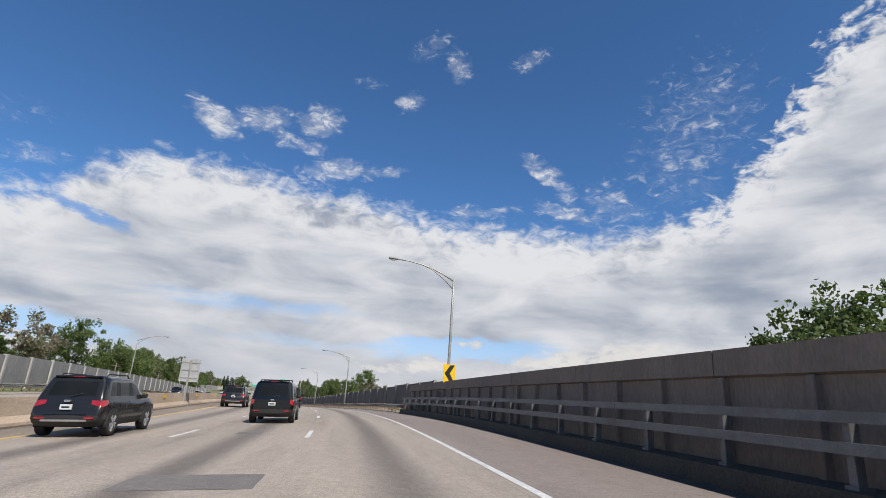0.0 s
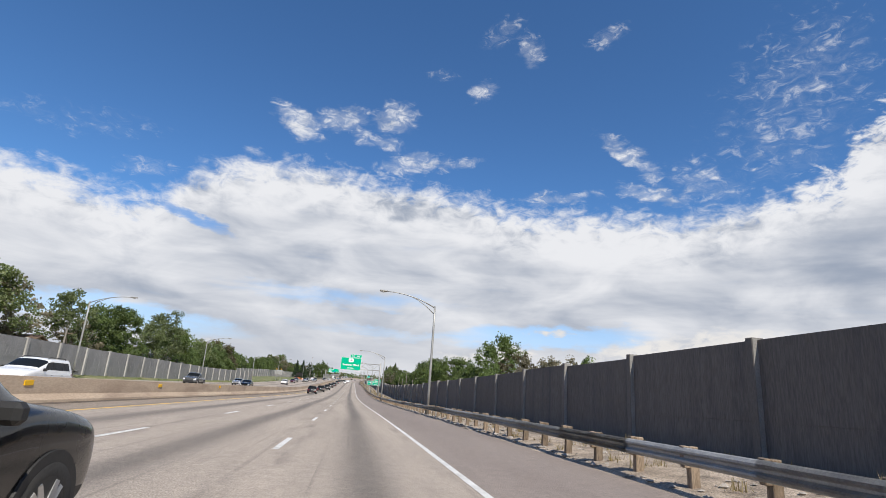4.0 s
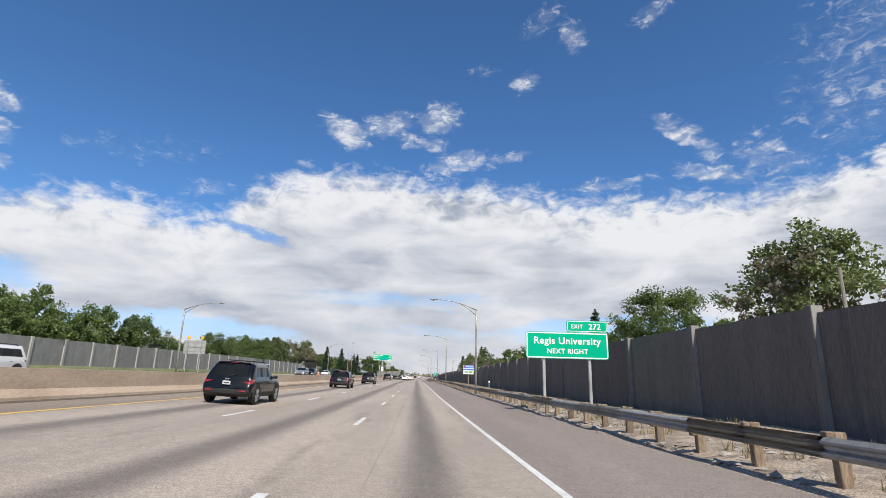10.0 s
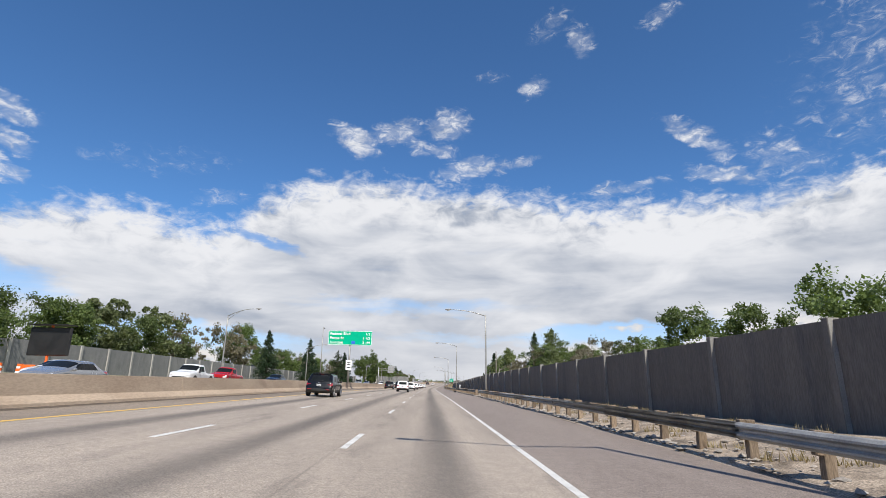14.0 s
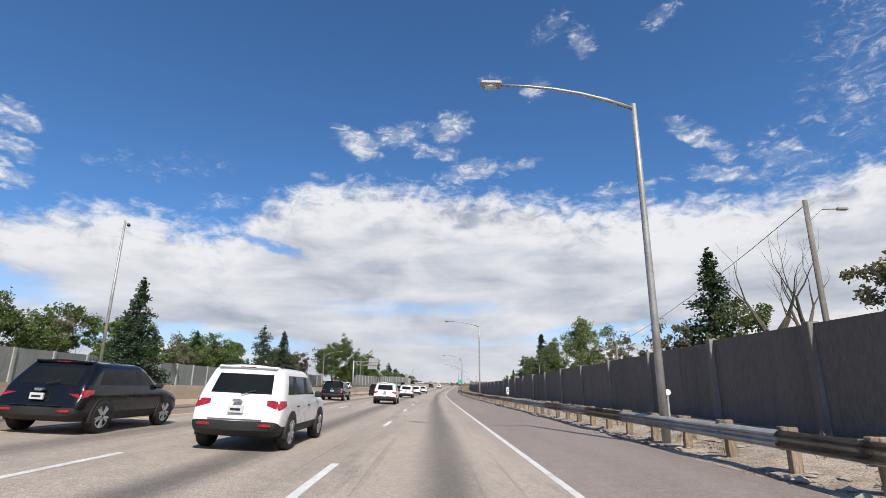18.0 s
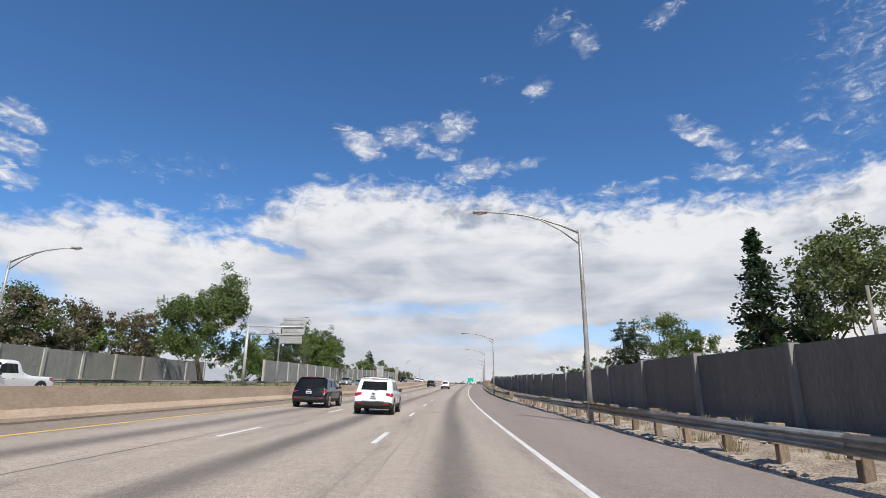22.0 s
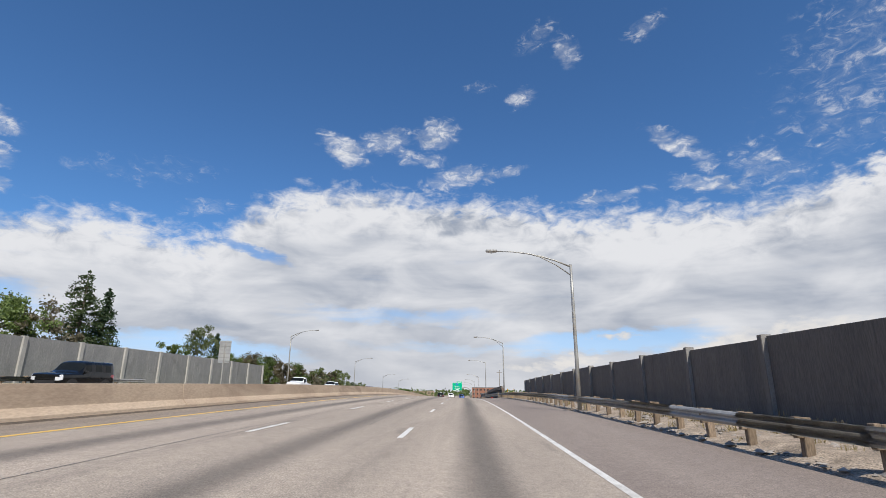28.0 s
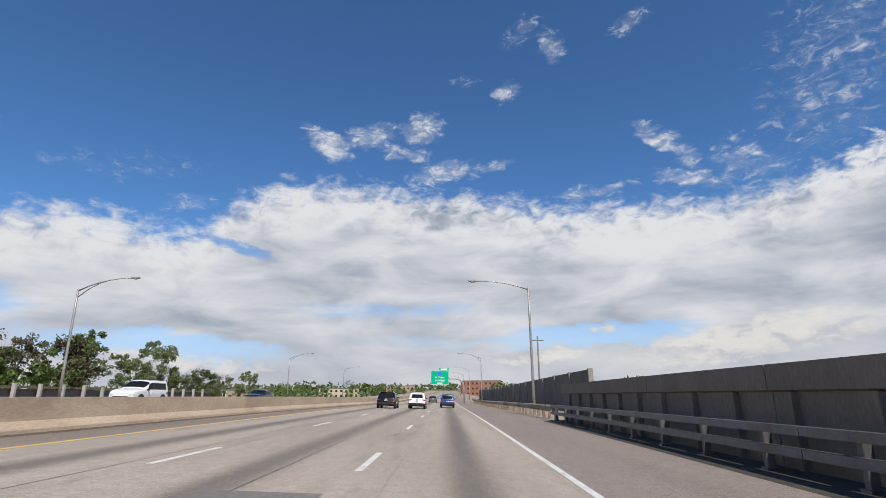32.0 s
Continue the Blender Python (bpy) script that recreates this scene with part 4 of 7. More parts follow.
def distance_sign():
    """Three-line distance board on one post in the median."""
    g = thing("distance_sign", stand(440.0, -11.9, 1.2), "green three-line distance sign on a single median post", "road sign")
    bm = bmesh.new()
    tube(bm, [(0, 0.12, -0.4), (0, 0.12, 6.4)], 0.13, 10)
    part("post", bm, POLE, g, smooth=True)
    x0, x1, z0, z1 = -3.2, 3.2, 5.0, 7.1
    bm = bmesh.new()
    plate(bm, x0, x1, z0, z1, 0.15, -0.06, -0.02)
    b = part("sign_board", bm, GREEN, g)
    border(b, x0, x1, z0, z1).matrix_basis = Matrix.Translation((0, -0.06, 0))
    for k, (a, c) in enumerate((("Federal Blvd", "1/2"), ("Pecos St", "1 1/2"), ("Junction", "2 1/4"))):
        z = 6.48 - 0.62 * k
        words(a, 0.54, -2.95, z, b, align="LEFT", y=-0.066)
        words(c, 0.50, 2.9, z, b, align="RIGHT", y=-0.066)
    bm = bmesh.new()
    plate(bm, 0.2, 0.75, 5.18, 5.66, 0.15, -0.075, -0.062)
    part("route_shield", bm, SIGN_BLUE, b)
    bm = bmesh.new()
    plate(bm, -0.42, 0.42, 1.5, 2.9, 0.05, -0.05, -0.01)
    w = part("small_sign", bm, SIGN_WHITE, g, "small white regulatory sign")
    for z in (2.5, 2.25, 1.85):
        bm = bmesh.new()
        box(bm, -0.25, 0.25, -0.056, -0.051, z - 0.06, z + 0.06)
        part("text_bar", bm, SIGN_BLACK, w)


distance_sign()


def sign_back(s, d, w, z0, z1, posts, label, cross=3, turn=0):
    """A sign for the other direction, seen from behind."""
    g = thing("sign_seen_from_behind", stand(s, d, 0.0, turn), label, "road sign", "signs for the other direction")
    for x in posts:
        bm = bmesh.new()
        box(bm, x - 0.06, x + 0.06, -0.10, 0.0, -0.3, z1 - 0.1, 0.01)
        part("post", bm, GALV, g)
    bm = bmesh.new()
    plate(bm, -w / 2, w / 2, z0, z1, 0.06, 0.02, 0.05)
    b = part("sign_board", bm, SIGN_BACK, g)
    for k in range(cross):
        bm = bmesh.new()
        z = z0 + (z1 - z0) * (k + 0.5) / cross
        box(bm, -w / 2 + 0.05, w / 2 - 0.05, -0.02, 0.018, z - 0.03, z + 0.03)
        part("stiffener", bm, GALV, b)
    return g


sign_back(46.2, -12.2, 1.4, 1.8, 3.6, (0.0,), "grey back of a large sign on one post")
sb = sign_back(332.0, -30.4, 2.9, 2.5, 4.3, (-0.9, 0.9), "grey back of a sign with two amber beacons above")
for x in (-0.9, 0.9):
    bm = bmesh.new()
    box(bm, x - 0.2, x + 0.2, -0.1, 0.1, 4.42, 4.82, 0.05)
    part("beacon", bm, AMBER, sb, "amber flashing beacon")
sign_back(656.5, -12.38, 1.05, 2.2, 3.9, (0.0,), "grey back of a tall sign on a median post", 2)
sign_back(793.4, -30.9, 1.5, 3.1, 5.9, (0.0,), "back of three stacked signs on one post", 6)
sign_back(716.0, -13.2, 0.6, 1.7, 2.6, (0.0,), "grey back of a sign on one post", 4)


def far_gantry():
    """Cantilever with two sign backs, for the other direction."""
    g = thing("sign_gantry", stand(646.5, -30.6, -0.45), "pale steel cantilever gantry with two sign backs", "road sign")
    bm = bmesh.new()
    tube(bm, [(0, 0, -0.3), (0, 0, 9.4)], [0.24, 0.19], 12)
    part("mast", bm, SIGN_BACK, g, smooth=True)
    for z in (7.9, 9.0):
        bm = bmesh.new()
        tube(bm, [(0, 0, z), (8.2, 0, z)], 0.09, 8)
        part("chord", bm, SIGN_BACK, g, smooth=True)
    for k in range(5):
        bm = bmesh.new()
        tube(bm, [(0.2 + k * 1.6, 0, 7.9 if k % 2 else 9.0), (1.8 + k * 1.6, 0, 9.0 if k % 2 else 7.9)], 0.045, 6)
        part("brace", bm, SIGN_BACK, g)
    for z0, z1, x0, x1 in ((6.6, 7.75, 4.9, 8.1), (7.9, 10.3, 5.1, 8.4)):
        bm = bmesh.new()
        plate(bm, x0, x1, z0, z1, 0.1, 0.12, 0.16)
        b = part("sign_board", bm, SIGN_BACK, g)
        for k in range(4):
            bm = bmesh.new()
            z = z0 + (z1 - z0) * (k + 0.5) / 4
            box(bm, x0 + 0.1, x1 - 0.1, 0.09, 0.118, z - 0.03, z + 0.03)
            part("stiffener", bm, GALV, b)


far_gantry()


def arch_sign():
    """Exit sign on a curved mast beyond the second bridge."""
    g = thing("curved_mast_sign", stand(952.5, 3.6, -1.1), "green exit sign hung from a curved steel mast", "road sign")
    bm = bmesh.new()
    pts = [(0, 0, -0.3), (0, 0, 4.5)] + [(-2.0 + 2.0 * math.cos(a), 0, 4.5 + 2.0 * math.sin(a)) for a in np.linspace(0.3, math.pi / 2, 6)] + [(-6.5, 0, 6.5)]
    tube(bm, pts, 0.16, 10)
    part("mast", bm, POLE, g, smooth=True)
    x0, x1, z0, z1 = -7.6, -3.4, 5.2, 8.3
    bm = bmesh.new()
    plate(bm, x0, x1, z0, z1, 0.15, -0.22, -0.17)
    b = part("sign_board", bm, GREEN, g)
    border(b, x0, x1, z0, z1).matrix_basis = Matrix.Translation((0, -0.22, 0))
    bm = bmesh.new()
    plate(bm, -6.0, -5.2, 7.3, 8.05, 0.2, -0.235, -0.222)
    part("route_shield", bm, SIGN_BLUE, b)
    words("Ft Collins", 0.5, -5.5, 6.65, b, y=-0.226)
    words("Colo Spgs", 0.5, -5.5, 6.0, b, y=-0.226)
    bm = bmesh.new()
    box(bm, -6.1, -4.9, -0.228, -0.222, 5.45, 5.65)
    part("text_bar", bm, SIGN_WHITE, b)
    bm = bmesh.new()
    plate(bm, -5.7, -3.4, 8.32, 8.95, 0.1, -0.22, -0.17)
    t = part("exit_tab", bm, GREEN, g)
    border(t, -5.7, -3.4, 8.32, 8.95, 0.03, 0.03).matrix_basis = Matrix.Translation((0, -0.22, 0))
    bm = bmesh.new()
    box(bm, -5.3, -3.8, -0.228, -0.222, 8.52, 8.76)
    part("text_bar", bm, SIGN_WHITE, t)


arch_sign()


def message_board():
    g = thing("message_board", stand(403.9, -29.0, 0.2), "dark portable message board on an orange trailer", "message board")
    bm = bmesh.new()
    box(bm, -1.5, 1.5, -0.15, 0.15, 1.5, 3.6, 0.05)
    part("screen", bm, SIGN_BLACK, g)
    bm = bmesh.new()
    box(bm, -1.5, 1.5, -0.6, 0.6, 3.75, 3.82, 0.02)
    part("solar_panel", bm, SIGN_BLACK, g)
    bm = bmesh.new()
    tube(bm, [(0, 0, 0.5), (0, 0, 3.75)], 0.09, 8)
    part("mast", bm, ORANGE, g)
    bm = bmesh.new()
    box(bm, -0.9, 0.9, -1.2, 1.2, 0.35, 0.8, 0.05)
    part("trailer", bm, ORANGE, g)
    for x in (-0.95, 0.95):
        bm = bmesh.new()
        bmesh.ops.create_cone(bm, cap_ends=True, segments=18, radius1=0.33, radius2=0.33, depth=0.2, matrix=Matrix.Translation((x, 0, 0.33)) @ Matrix.Rotation(radians(90), 4, "Y"))
        part("wheel", bm, SIGN_BLACK, g)
    for k, (x, y) in enumerate(((-1.8, -2.0), (-2.2, 0.5), (1.9, -1.8), (2.0, 1.5))):
        c = thing("traffic_barrel", stand(403.9 + y, -29.0 + x), "orange and white striped traffic barrel", "traffic barrel", "barrels by the message board")
        for z0, z1, mt in ((0, 0.3, ORANGE), (0.3, 0.45, SIGN_WHITE), (0.45, 0.65, ORANGE), (0.65, 0.8, SIGN_WHITE), (0.8, 1.0, ORANGE)):
            bm = bmesh.new()
            tube(bm, [(0, 0, z0), (0, 0, z1)], [0.28 - 0.08 * z0, 0.28 - 0.08 * z1], 14)
            part("band", bm, mt, c)


message_board()


def camera_pole():
    g = thing("camera_pole", stand(518.5, -32.2), "very tall steel pole with a small traffic camera", "pole")
    bm = bmesh.new()
    tube(bm, [(0, 0, -0.3), (0, 0, 16.6)], [0.17, 0.10], 12)
    part("pole", bm, POLE, g, smooth=True)
    bm = bmesh.new()
    box(bm, 0.1, 0.45, -0.06, 0.06, 16.2, 16.35, 0.02)
    part("bracket", bm, GALV, g)
    bm = bmesh.new()
    bmesh.ops.create_icosphere(bm, subdivisions=2, radius=0.17, matrix=Matrix.Translation((0.42, 0, 16.1)))
    part("camera_dome", bm, SIGN_BLACK, g, smooth=True)


camera_pole()


def roadside_marker(s, d, h, label, board=None):
    g = thing("marker_post", stand(s, d), label, "marker post", "marker posts")
    bm = bmesh.new()
    box(bm, -0.03, 0.03, -0.02, 0.02, -0.2, h, 0.005)
    part("post", bm, GALV, g)
    bm = bmesh.new()
    if board:
        plate(bm, -board[0] / 2, board[0] / 2, h - board[1], h, 0.03, -0.05, -0.025)
    else:
        bmesh.ops.create_cone(bm, cap_ends=True, segments=14, radius1=0.09, radius2=0.09, depth=0.03, matrix=Matrix.Translation((0, -0.035, h)) @ Matrix.Rotation(radians(90), 4, "X"))
    part("face", bm, SIGN_WHITE, g, "white reflective face")
    return g


roadside_marker(484.0, 6.9, 1.35, "thin post with a round white reflector")
roadside_marker(311.0, 6.9, 1.30, "thin post with a round white reflector")
mk = roadside_marker(542.2, 10.1, 1.6, "small white roadside sign with dark bars", (0.35, 0.95))
for z in (1.3, 1.05):
    bm = bmesh.new()
    box(bm, -0.09, 0.09, -0.056, -0.051, z - 0.08, z + 0.08)
    part("text_bar", bm, SIGN_BLACK, mk)

# yellow reflectors on the median barrier
bm = bmesh.new()
box(bm, -0.02, 0.02, -0.28, 0.28, 0.0, 0.2, 0.01)
refl = mesh_of("barrier_reflector", bm, SIGN_YELLOW)
for s in (40, 52, 64, 76, 88, 100, 113, 126, 140, 156):
    ob = new("barrier_reflector", refl)
    ob.matrix_basis = stand(s, -12.24, 0.62)
    tagged(ob, "yellow reflector panel on the median barrier", "reflector", "barrier reflectors")

# ---------------------------------------------------------------- vehicles
def paint(name, c, metal=0.25):
    return surface(name, c, tuple(x * 0.93 for x in c), 0.24, size=1.0, grain=30, grain_amount=0.03, bump=0.0, metal=metal, clear=0.5, spec=0.25, where="object")


PAINT = {"charcoal": paint("charcoal_paint", (0.016, 0.016, 0.0165), 0.0), "black": paint("black_paint", (0.006, 0.006, 0.0062), 0.0), "white": paint("white_paint", (0.78, 0.79, 0.80), 0.0),
         "silver": paint("silver_paint", (0.42, 0.43, 0.44), 0.6), "blue": paint("blue_paint", (0.015, 0.06, 0.20)), "red": paint("red_paint", (0.42, 0.015, 0.02), 0.0),
         "grey": paint("grey_paint", (0.14, 0.145, 0.15), 0.4), "maroon": paint("maroon_paint", (0.10, 0.012, 0.02)), "pale_blue": paint("pale_blue_paint", (0.16, 0.25, 0.32), 0.3)}
TRIM = surface("black_plastic", (0.014, 0.014, 0.015), (0.020, 0.020, 0.020), 0.65, size=4, grain=60, grain_amount=0.1, bump=0.1, where="object")
RUBBER = surface("tyre_rubber", (0.018, 0.018, 0.018), (0.028, 0.027, 0.026), 0.85, size=6, grain=40, grain_amount=0.15, bump=0.2, where="object")
ALLOY = surface("alloy_rim", (0.50, 0.50, 0.51), (0.56, 0.56, 0.56), 0.35, size=4, grain=40, grain_amount=0.05, bump=0.0, metal=0.85, where="object")
TAIL = surface("tail_light_red", (0.24, 0.005, 0.008), (0.42, 0.016, 0.022), 0.15, size=4, grain=30, grain_amount=0.15, bump=0.0, clear=1.0, where="object")
HEADLIGHT = surface("headlight_clear", (0.55, 0.57, 0.60), (0.70, 0.72, 0.74), 0.12, size=6, grain=20, grain_amount=0.2, bump=0.0, clear=1.0, where="object")
PLATE = surface("number_plate", (0.62, 0.63, 0.64), (0.58, 0.60, 0.62), 0.5, size=4, grain=40, grain_amount=0.05, bump=0.0, where="object")
GLASS = surface("tinted_glass", (0.010, 0.012, 0.013), (0.014, 0.016, 0.017), 0.08, size=1, grain=10, grain_amount=0.02, bump=0.0, clear=0.0, spec=0.14, where="object")


def along_table(u, table):
    return float(np.interp(u, [q[0] for q in table], [q[1] for q in table]))


# length, width, height, belt, roof start and end, cowl, bonnet heights, pillars (fractions from the tail), wheel radius
BODIES = {
    "suv": dict(L=4.52, W=1.84, H=1.70, belt=1.05, tail=0.028, top0=0.10, top1=0.55, cowl=0.735, hood=[(0.73, 1.10), (0.80, 1.08), (0.90, 1.01), (0.97, 0.88), (1.0, 0.77)], pillars=(0.235, 0.46), rails=True, r=0.36, bed=None),
    "tall_suv": dict(L=4.55, W=1.85, H=1.80, belt=1.05, tail=0.005, top0=0.045, top1=0.56, cowl=0.70, hood=[(0.70, 1.15), (0.80, 1.12), (0.92, 1.05), (0.98, 0.93), (1.0, 0.82)], pillars=(0.20, 0.44), rails=True, r=0.38, bed=None),
    "coupe_suv": dict(L=4.66, W=1.93, H=1.64, belt=1.03, tail=0.035, top0=0.135, top1=0.56, cowl=0.745, hood=[(0.74, 1.03), (0.82, 1.0), (0.92, 0.90), (0.98, 0.78), (1.0, 0.66)], pillars=(0.29, 0.49), rails=False, r=0.38, bed=None),
    "sedan": dict(L=4.75, W=1.83, H=1.45, belt=0.90, tail=0.13, top0=0.27, top1=0.54, cowl=0.72, hood=[(0.72, 0.95), (0.82, 0.91), (0.93, 0.80), (0.98, 0.70), (1.0, 0.60)], pillars=(0.33, 0.47), rails=False, r=0.33, bed=None),
    "pickup": dict(L=5.6, W=1.98, H=1.84, belt=1.10, tail=0.40, top0=0.425, top1=0.61, cowl=0.73, hood=[(0.73, 1.15), (0.82, 1.14), (0.94, 1.08), (0.985, 0.96), (1.0, 0.82)], pillars=(0.46, 0.56), rails=False, r=0.39, bed=0.39),
    "boxy": dict(L=4.3, W=1.84, H=1.85, belt=1.18, tail=0.005, top0=0.015, top1=0.58, cowl=0.645, hood=[(0.64, 1.18), (0.75, 1.16), (0.95, 1.10), (0.99, 1.02), (1.0, 0.92)], pillars=(0.23, 0.43), rails=False, r=0.40, bed=None),
}


def car_shell(kind):
    """The whole shell as one smooth grid of faces, each marked with the part that it belongs to; returns its pieces."""
    k = BODIES[kind]
    L, w, H, belt = k["L"], k["W"] / 2, k["H"], k["belt"]
    Y = lambda u: -L / 2 + L * u
    deck = {"sedan": belt + 0.03, "pickup": belt - 0.08}.get(kind)
    rings, kinds = [], []

    def ring(u_low, u_belt, u_top, house, pinch=1.0, low=0.25, top=None):
        """Half a cross-section from the floor's middle over the side to the roof's middle."""
        ww = w * pinch
        if house:
            z7, z8, z9, z10 = H - 0.115, H - 0.05, H - 0.012, H
            pts = [(0, low), (0.72 * ww, low), (0.93 * ww, low + 0.04), (0.995 * ww, 0.58 if low > 0.35 else 0.47), (ww, belt - 0.27), (0.995 * ww, belt - 0.15), (0.955 * ww, belt), (0.845 * ww, z7), (0.76 * ww, z8), (0.36 * ww, z9), (0, z10)]
        else:
            t = top
            pts = [(0, low), (0.72 * ww, low), (0.93 * ww, low + 0.04), (0.995 * ww, 0.47), (ww, t - 0.26), (0.985 * ww, t - 0.08), (0.93 * ww, t - 0.01), (0.80 * ww, t + 0.01), (0.66 * ww, t + 0.02), (0.34 * ww, t + 0.03), (0, t + 0.033)]
        ys = [u_low] * 4 + [u_low * 0.6 + u_belt * 0.4, u_belt, u_belt, u_top, u_top, u_top, u_top]
        rings.append([(x, Y(u), z) for (x, z), u in zip(pts, ys)])

    t0, t1, tl, p0, p1, cw = k["top0"], k["top1"], k["tail"], *k["pillars"], k["cowl"]
    names = []
    if deck:
        ring(0.0, 0.004, 0.012, False, 0.93, 0.40, deck - 0.02)
        ring(0.03, 0.03, 0.03, False, 0.985, 0.30, deck)
        ring(0.10, tl - 0.02, tl - 0.02, False, 1.0, 0.25, deck)
        names += ["tail_side", "side"]
        ring(tl, tl, t0, True)
        names += ["rear_glass"]
    else:
        ring(0.0, tl, t0, True, 0.935, 0.40)
        ring(0.028, tl + 0.028, t0 + 0.03, True, 0.985, 0.30)
        names += ["tail_side"]
    a = tl + (0.045 if not deck else 0.03)
    ring(a, max(a, tl + 0.06), max(t0 + 0.055, a), True)
    names += ["pillar"]
    ring(p0, p0, max(p0, t0 + 0.09), True)
    ring(p0 + 0.016, p0 + 0.016, max(p0 + 0.016, t0 + 0.106), True)
    names += ["window_a", "post_b"]
    ring(p1, p1, p1, True)
    ring(p1 + 0.014, p1 + 0.014, p1 + 0.014, True)
    names += ["window_b", "post_c"]
    ring(cw - 0.10, cw - 0.045, t1, True)
    names += ["window_c"]
    ring(cw, cw, cw + 0.01, False, 1.0, 0.25, along_table(cw, k["hood"]))
    names += ["windscreen"]
    for u, pinch, low in ((0.80, 1.0, 0.25), (0.90, 0.985, 0.26), (0.955, 0.96, 0.28), (0.985, 0.90, 0.32)):
        u = max(u, cw + 0.03)
        ring(u, u, u, False, pinch, low, along_table(u, k["hood"]))
        names += ["nose_side" if u > 0.96 else "hood"]
    bm = bmesh.new()
    slots = ["body"]

    def slot(nm):
        if nm not in slots:
            slots.append(nm)
        return slots.index(nm)

    grid = []
    for r_ in rings:
        left = [bm.verts.new((-x, y, z)) for x, y, z in r_[-2:0:-1]]
        right = [bm.verts.new(p) for p in r_]
        grid.append(right + left)
    n = len(grid[0])
    for j, nm in enumerate(names):
        for i in range(n):
            f = bm.faces.new((grid[j][i], grid[j][(i + 1) % n], grid[j + 1][(i + 1) % n], grid[j + 1][i]))
            row = i if i < 10 else 19 - i
            side = "right" if i < 10 else "left"
            tag = "body"
            if row in (0, 1, 2) and (nm != "nose_side" or row == 0):
                tag = "lower_trim"
            if row == 6 and nm.startswith("post"):
                tag = "window_pillar " + nm + side
            if row == 6 and nm.startswith("window"):
                tag = "side_window " + nm + side
            if nm == "windscreen" and row >= 7:
                tag = "windscreen"
            if nm == "rear_glass" and row >= 7:
                tag = "rear_window"
            if nm == "nose_side" and row in (4, 5):
                tag = "headlight " + side
            if row >= 8 and nm in ("tail_side", "pillar", "window_a", "window_b", "window_c", "post_b", "post_c") and not (deck and nm == "tail_side"):
                tag = "roof"
            f.material_index = slot(tag)
    # the two ends, drawn across in columns
    for end, jj in (("tail", 0), ("nose", len(grid) - 1)):
        cols = [[grid[jj][i] for i in range(11)]]
        ribs = (0.66, 0.40) if end == "nose" or kind in ("pickup", "sedan") else (0.80, 0.40)
        for fr in ribs + (0.0,):
            bulge = (0.045 if end == "nose" else -0.035) * (1 - fr)
            cols.append([cols[0][0] if i == 0 else (cols[0][10] if i == 10 else bm.verts.new((v.co.x * fr, v.co.y + bulge, v.co.z))) for i, v in enumerate(cols[0])])
        for fr in ribs[::-1]:
            bulge = (0.045 if end == "nose" else -0.035) * (1 - fr)
            cols.append([cols[0][0] if i == 0 else (cols[0][10] if i == 10 else bm.verts.new((-v.co.x * fr, v.co.y + bulge, v.co.z))) for i, v in enumerate(cols[0])])
        cols.append([grid[jj][0]] + [grid[jj][n - i] for i in range(1, 10)] + [grid[jj][10]])
        for c in range(6):
            for i in range(10):
                q = [cols[c][i], cols[c][i + 1], cols[c + 1][i + 1], cols[c + 1][i]]
                u_ = []
                for v in q:
                    if v not in u_:
                        u_.append(v)
                if len(u_) < 3:
                    continue
                f = bm.faces.new(u_)
                tag = "body"
                outer = c in (0, 5)
                if i in (0, 1, 2):
                    tag = end + "_bumper"
                if end == "tail" and not deck and i == 6 and not outer:
                    tag = "rear_window"
                if end == "nose" and i == 3 and not outer:
                    tag = "grille"
                if end == "nose" and i == 4 and outer:
                    tag = "headlight " + ("right" if c == 0 else "left")
                f.material_index = slot(tag)
    bmesh.ops.recalc_face_normals(bm, faces=bm.faces)
    me = bpy.data.meshes.new("shell")
    bm.to_mesh(me)
    bm.free()
    for _ in slots:
        me.materials.append(None)
    ob = new("shell", me)
    md = ob.modifiers.new("round", "SUBSURF")
    md.levels = md.render_levels = 2
    done = bpy.data.meshes.new_from_object(ob.evaluated_get(bpy.context.evaluated_depsgraph_get()))
    bpy.data.objects.remove(ob)
    out_ = []
    lens_top = (belt if not deck else deck) - (0.01 if deck else 0.04)
    lens_low = 0.30 if kind in ("boxy", "pickup", "tall_suv") else 0.23
    reach = 0.38 if kind in ("suv", "coupe_suv", "sedan") else 0.20
    # clean edges round the tail lights
    cut_ = bmesh.new()
    cut_.from_mesh(done)
    planes = [((0, 0, lens_top - 0.015), (0, 0, 1)), ((0, Y(0.085), 0), (0, 1, 0))]
    for sg in (1, -1):
        planes += [((sg * w * (1 - reach), 0, 0), (1, 0, 0)), ((sg * w, 0, lens_top - lens_low), (sg * 0.5 * lens_low, 0, reach * w))]
    planes.append(((0, Y(0.0), lens_top - lens_low), (0, -0.5 * lens_low, 0.085 * L)))
    for co_, no_ in planes:
        near = [f for f in cut_.faces if f.calc_center_median().y < Y(0.14)]
        geo = near + list({e for f in near for e in f.edges}) + list({v for f in near for v in f.verts})
        bmesh.ops.bisect_plane(cut_, geom=geo, plane_co=co_, plane_no=Vector(no_).normalized(), dist=0.002)
    cut_.to_mesh(done)
    cut_.free()
    co = np.empty(len(done.vertices) * 3)
    done.vertices.foreach_get("co", co)
    co = co.reshape(-1, 3)
    which = []
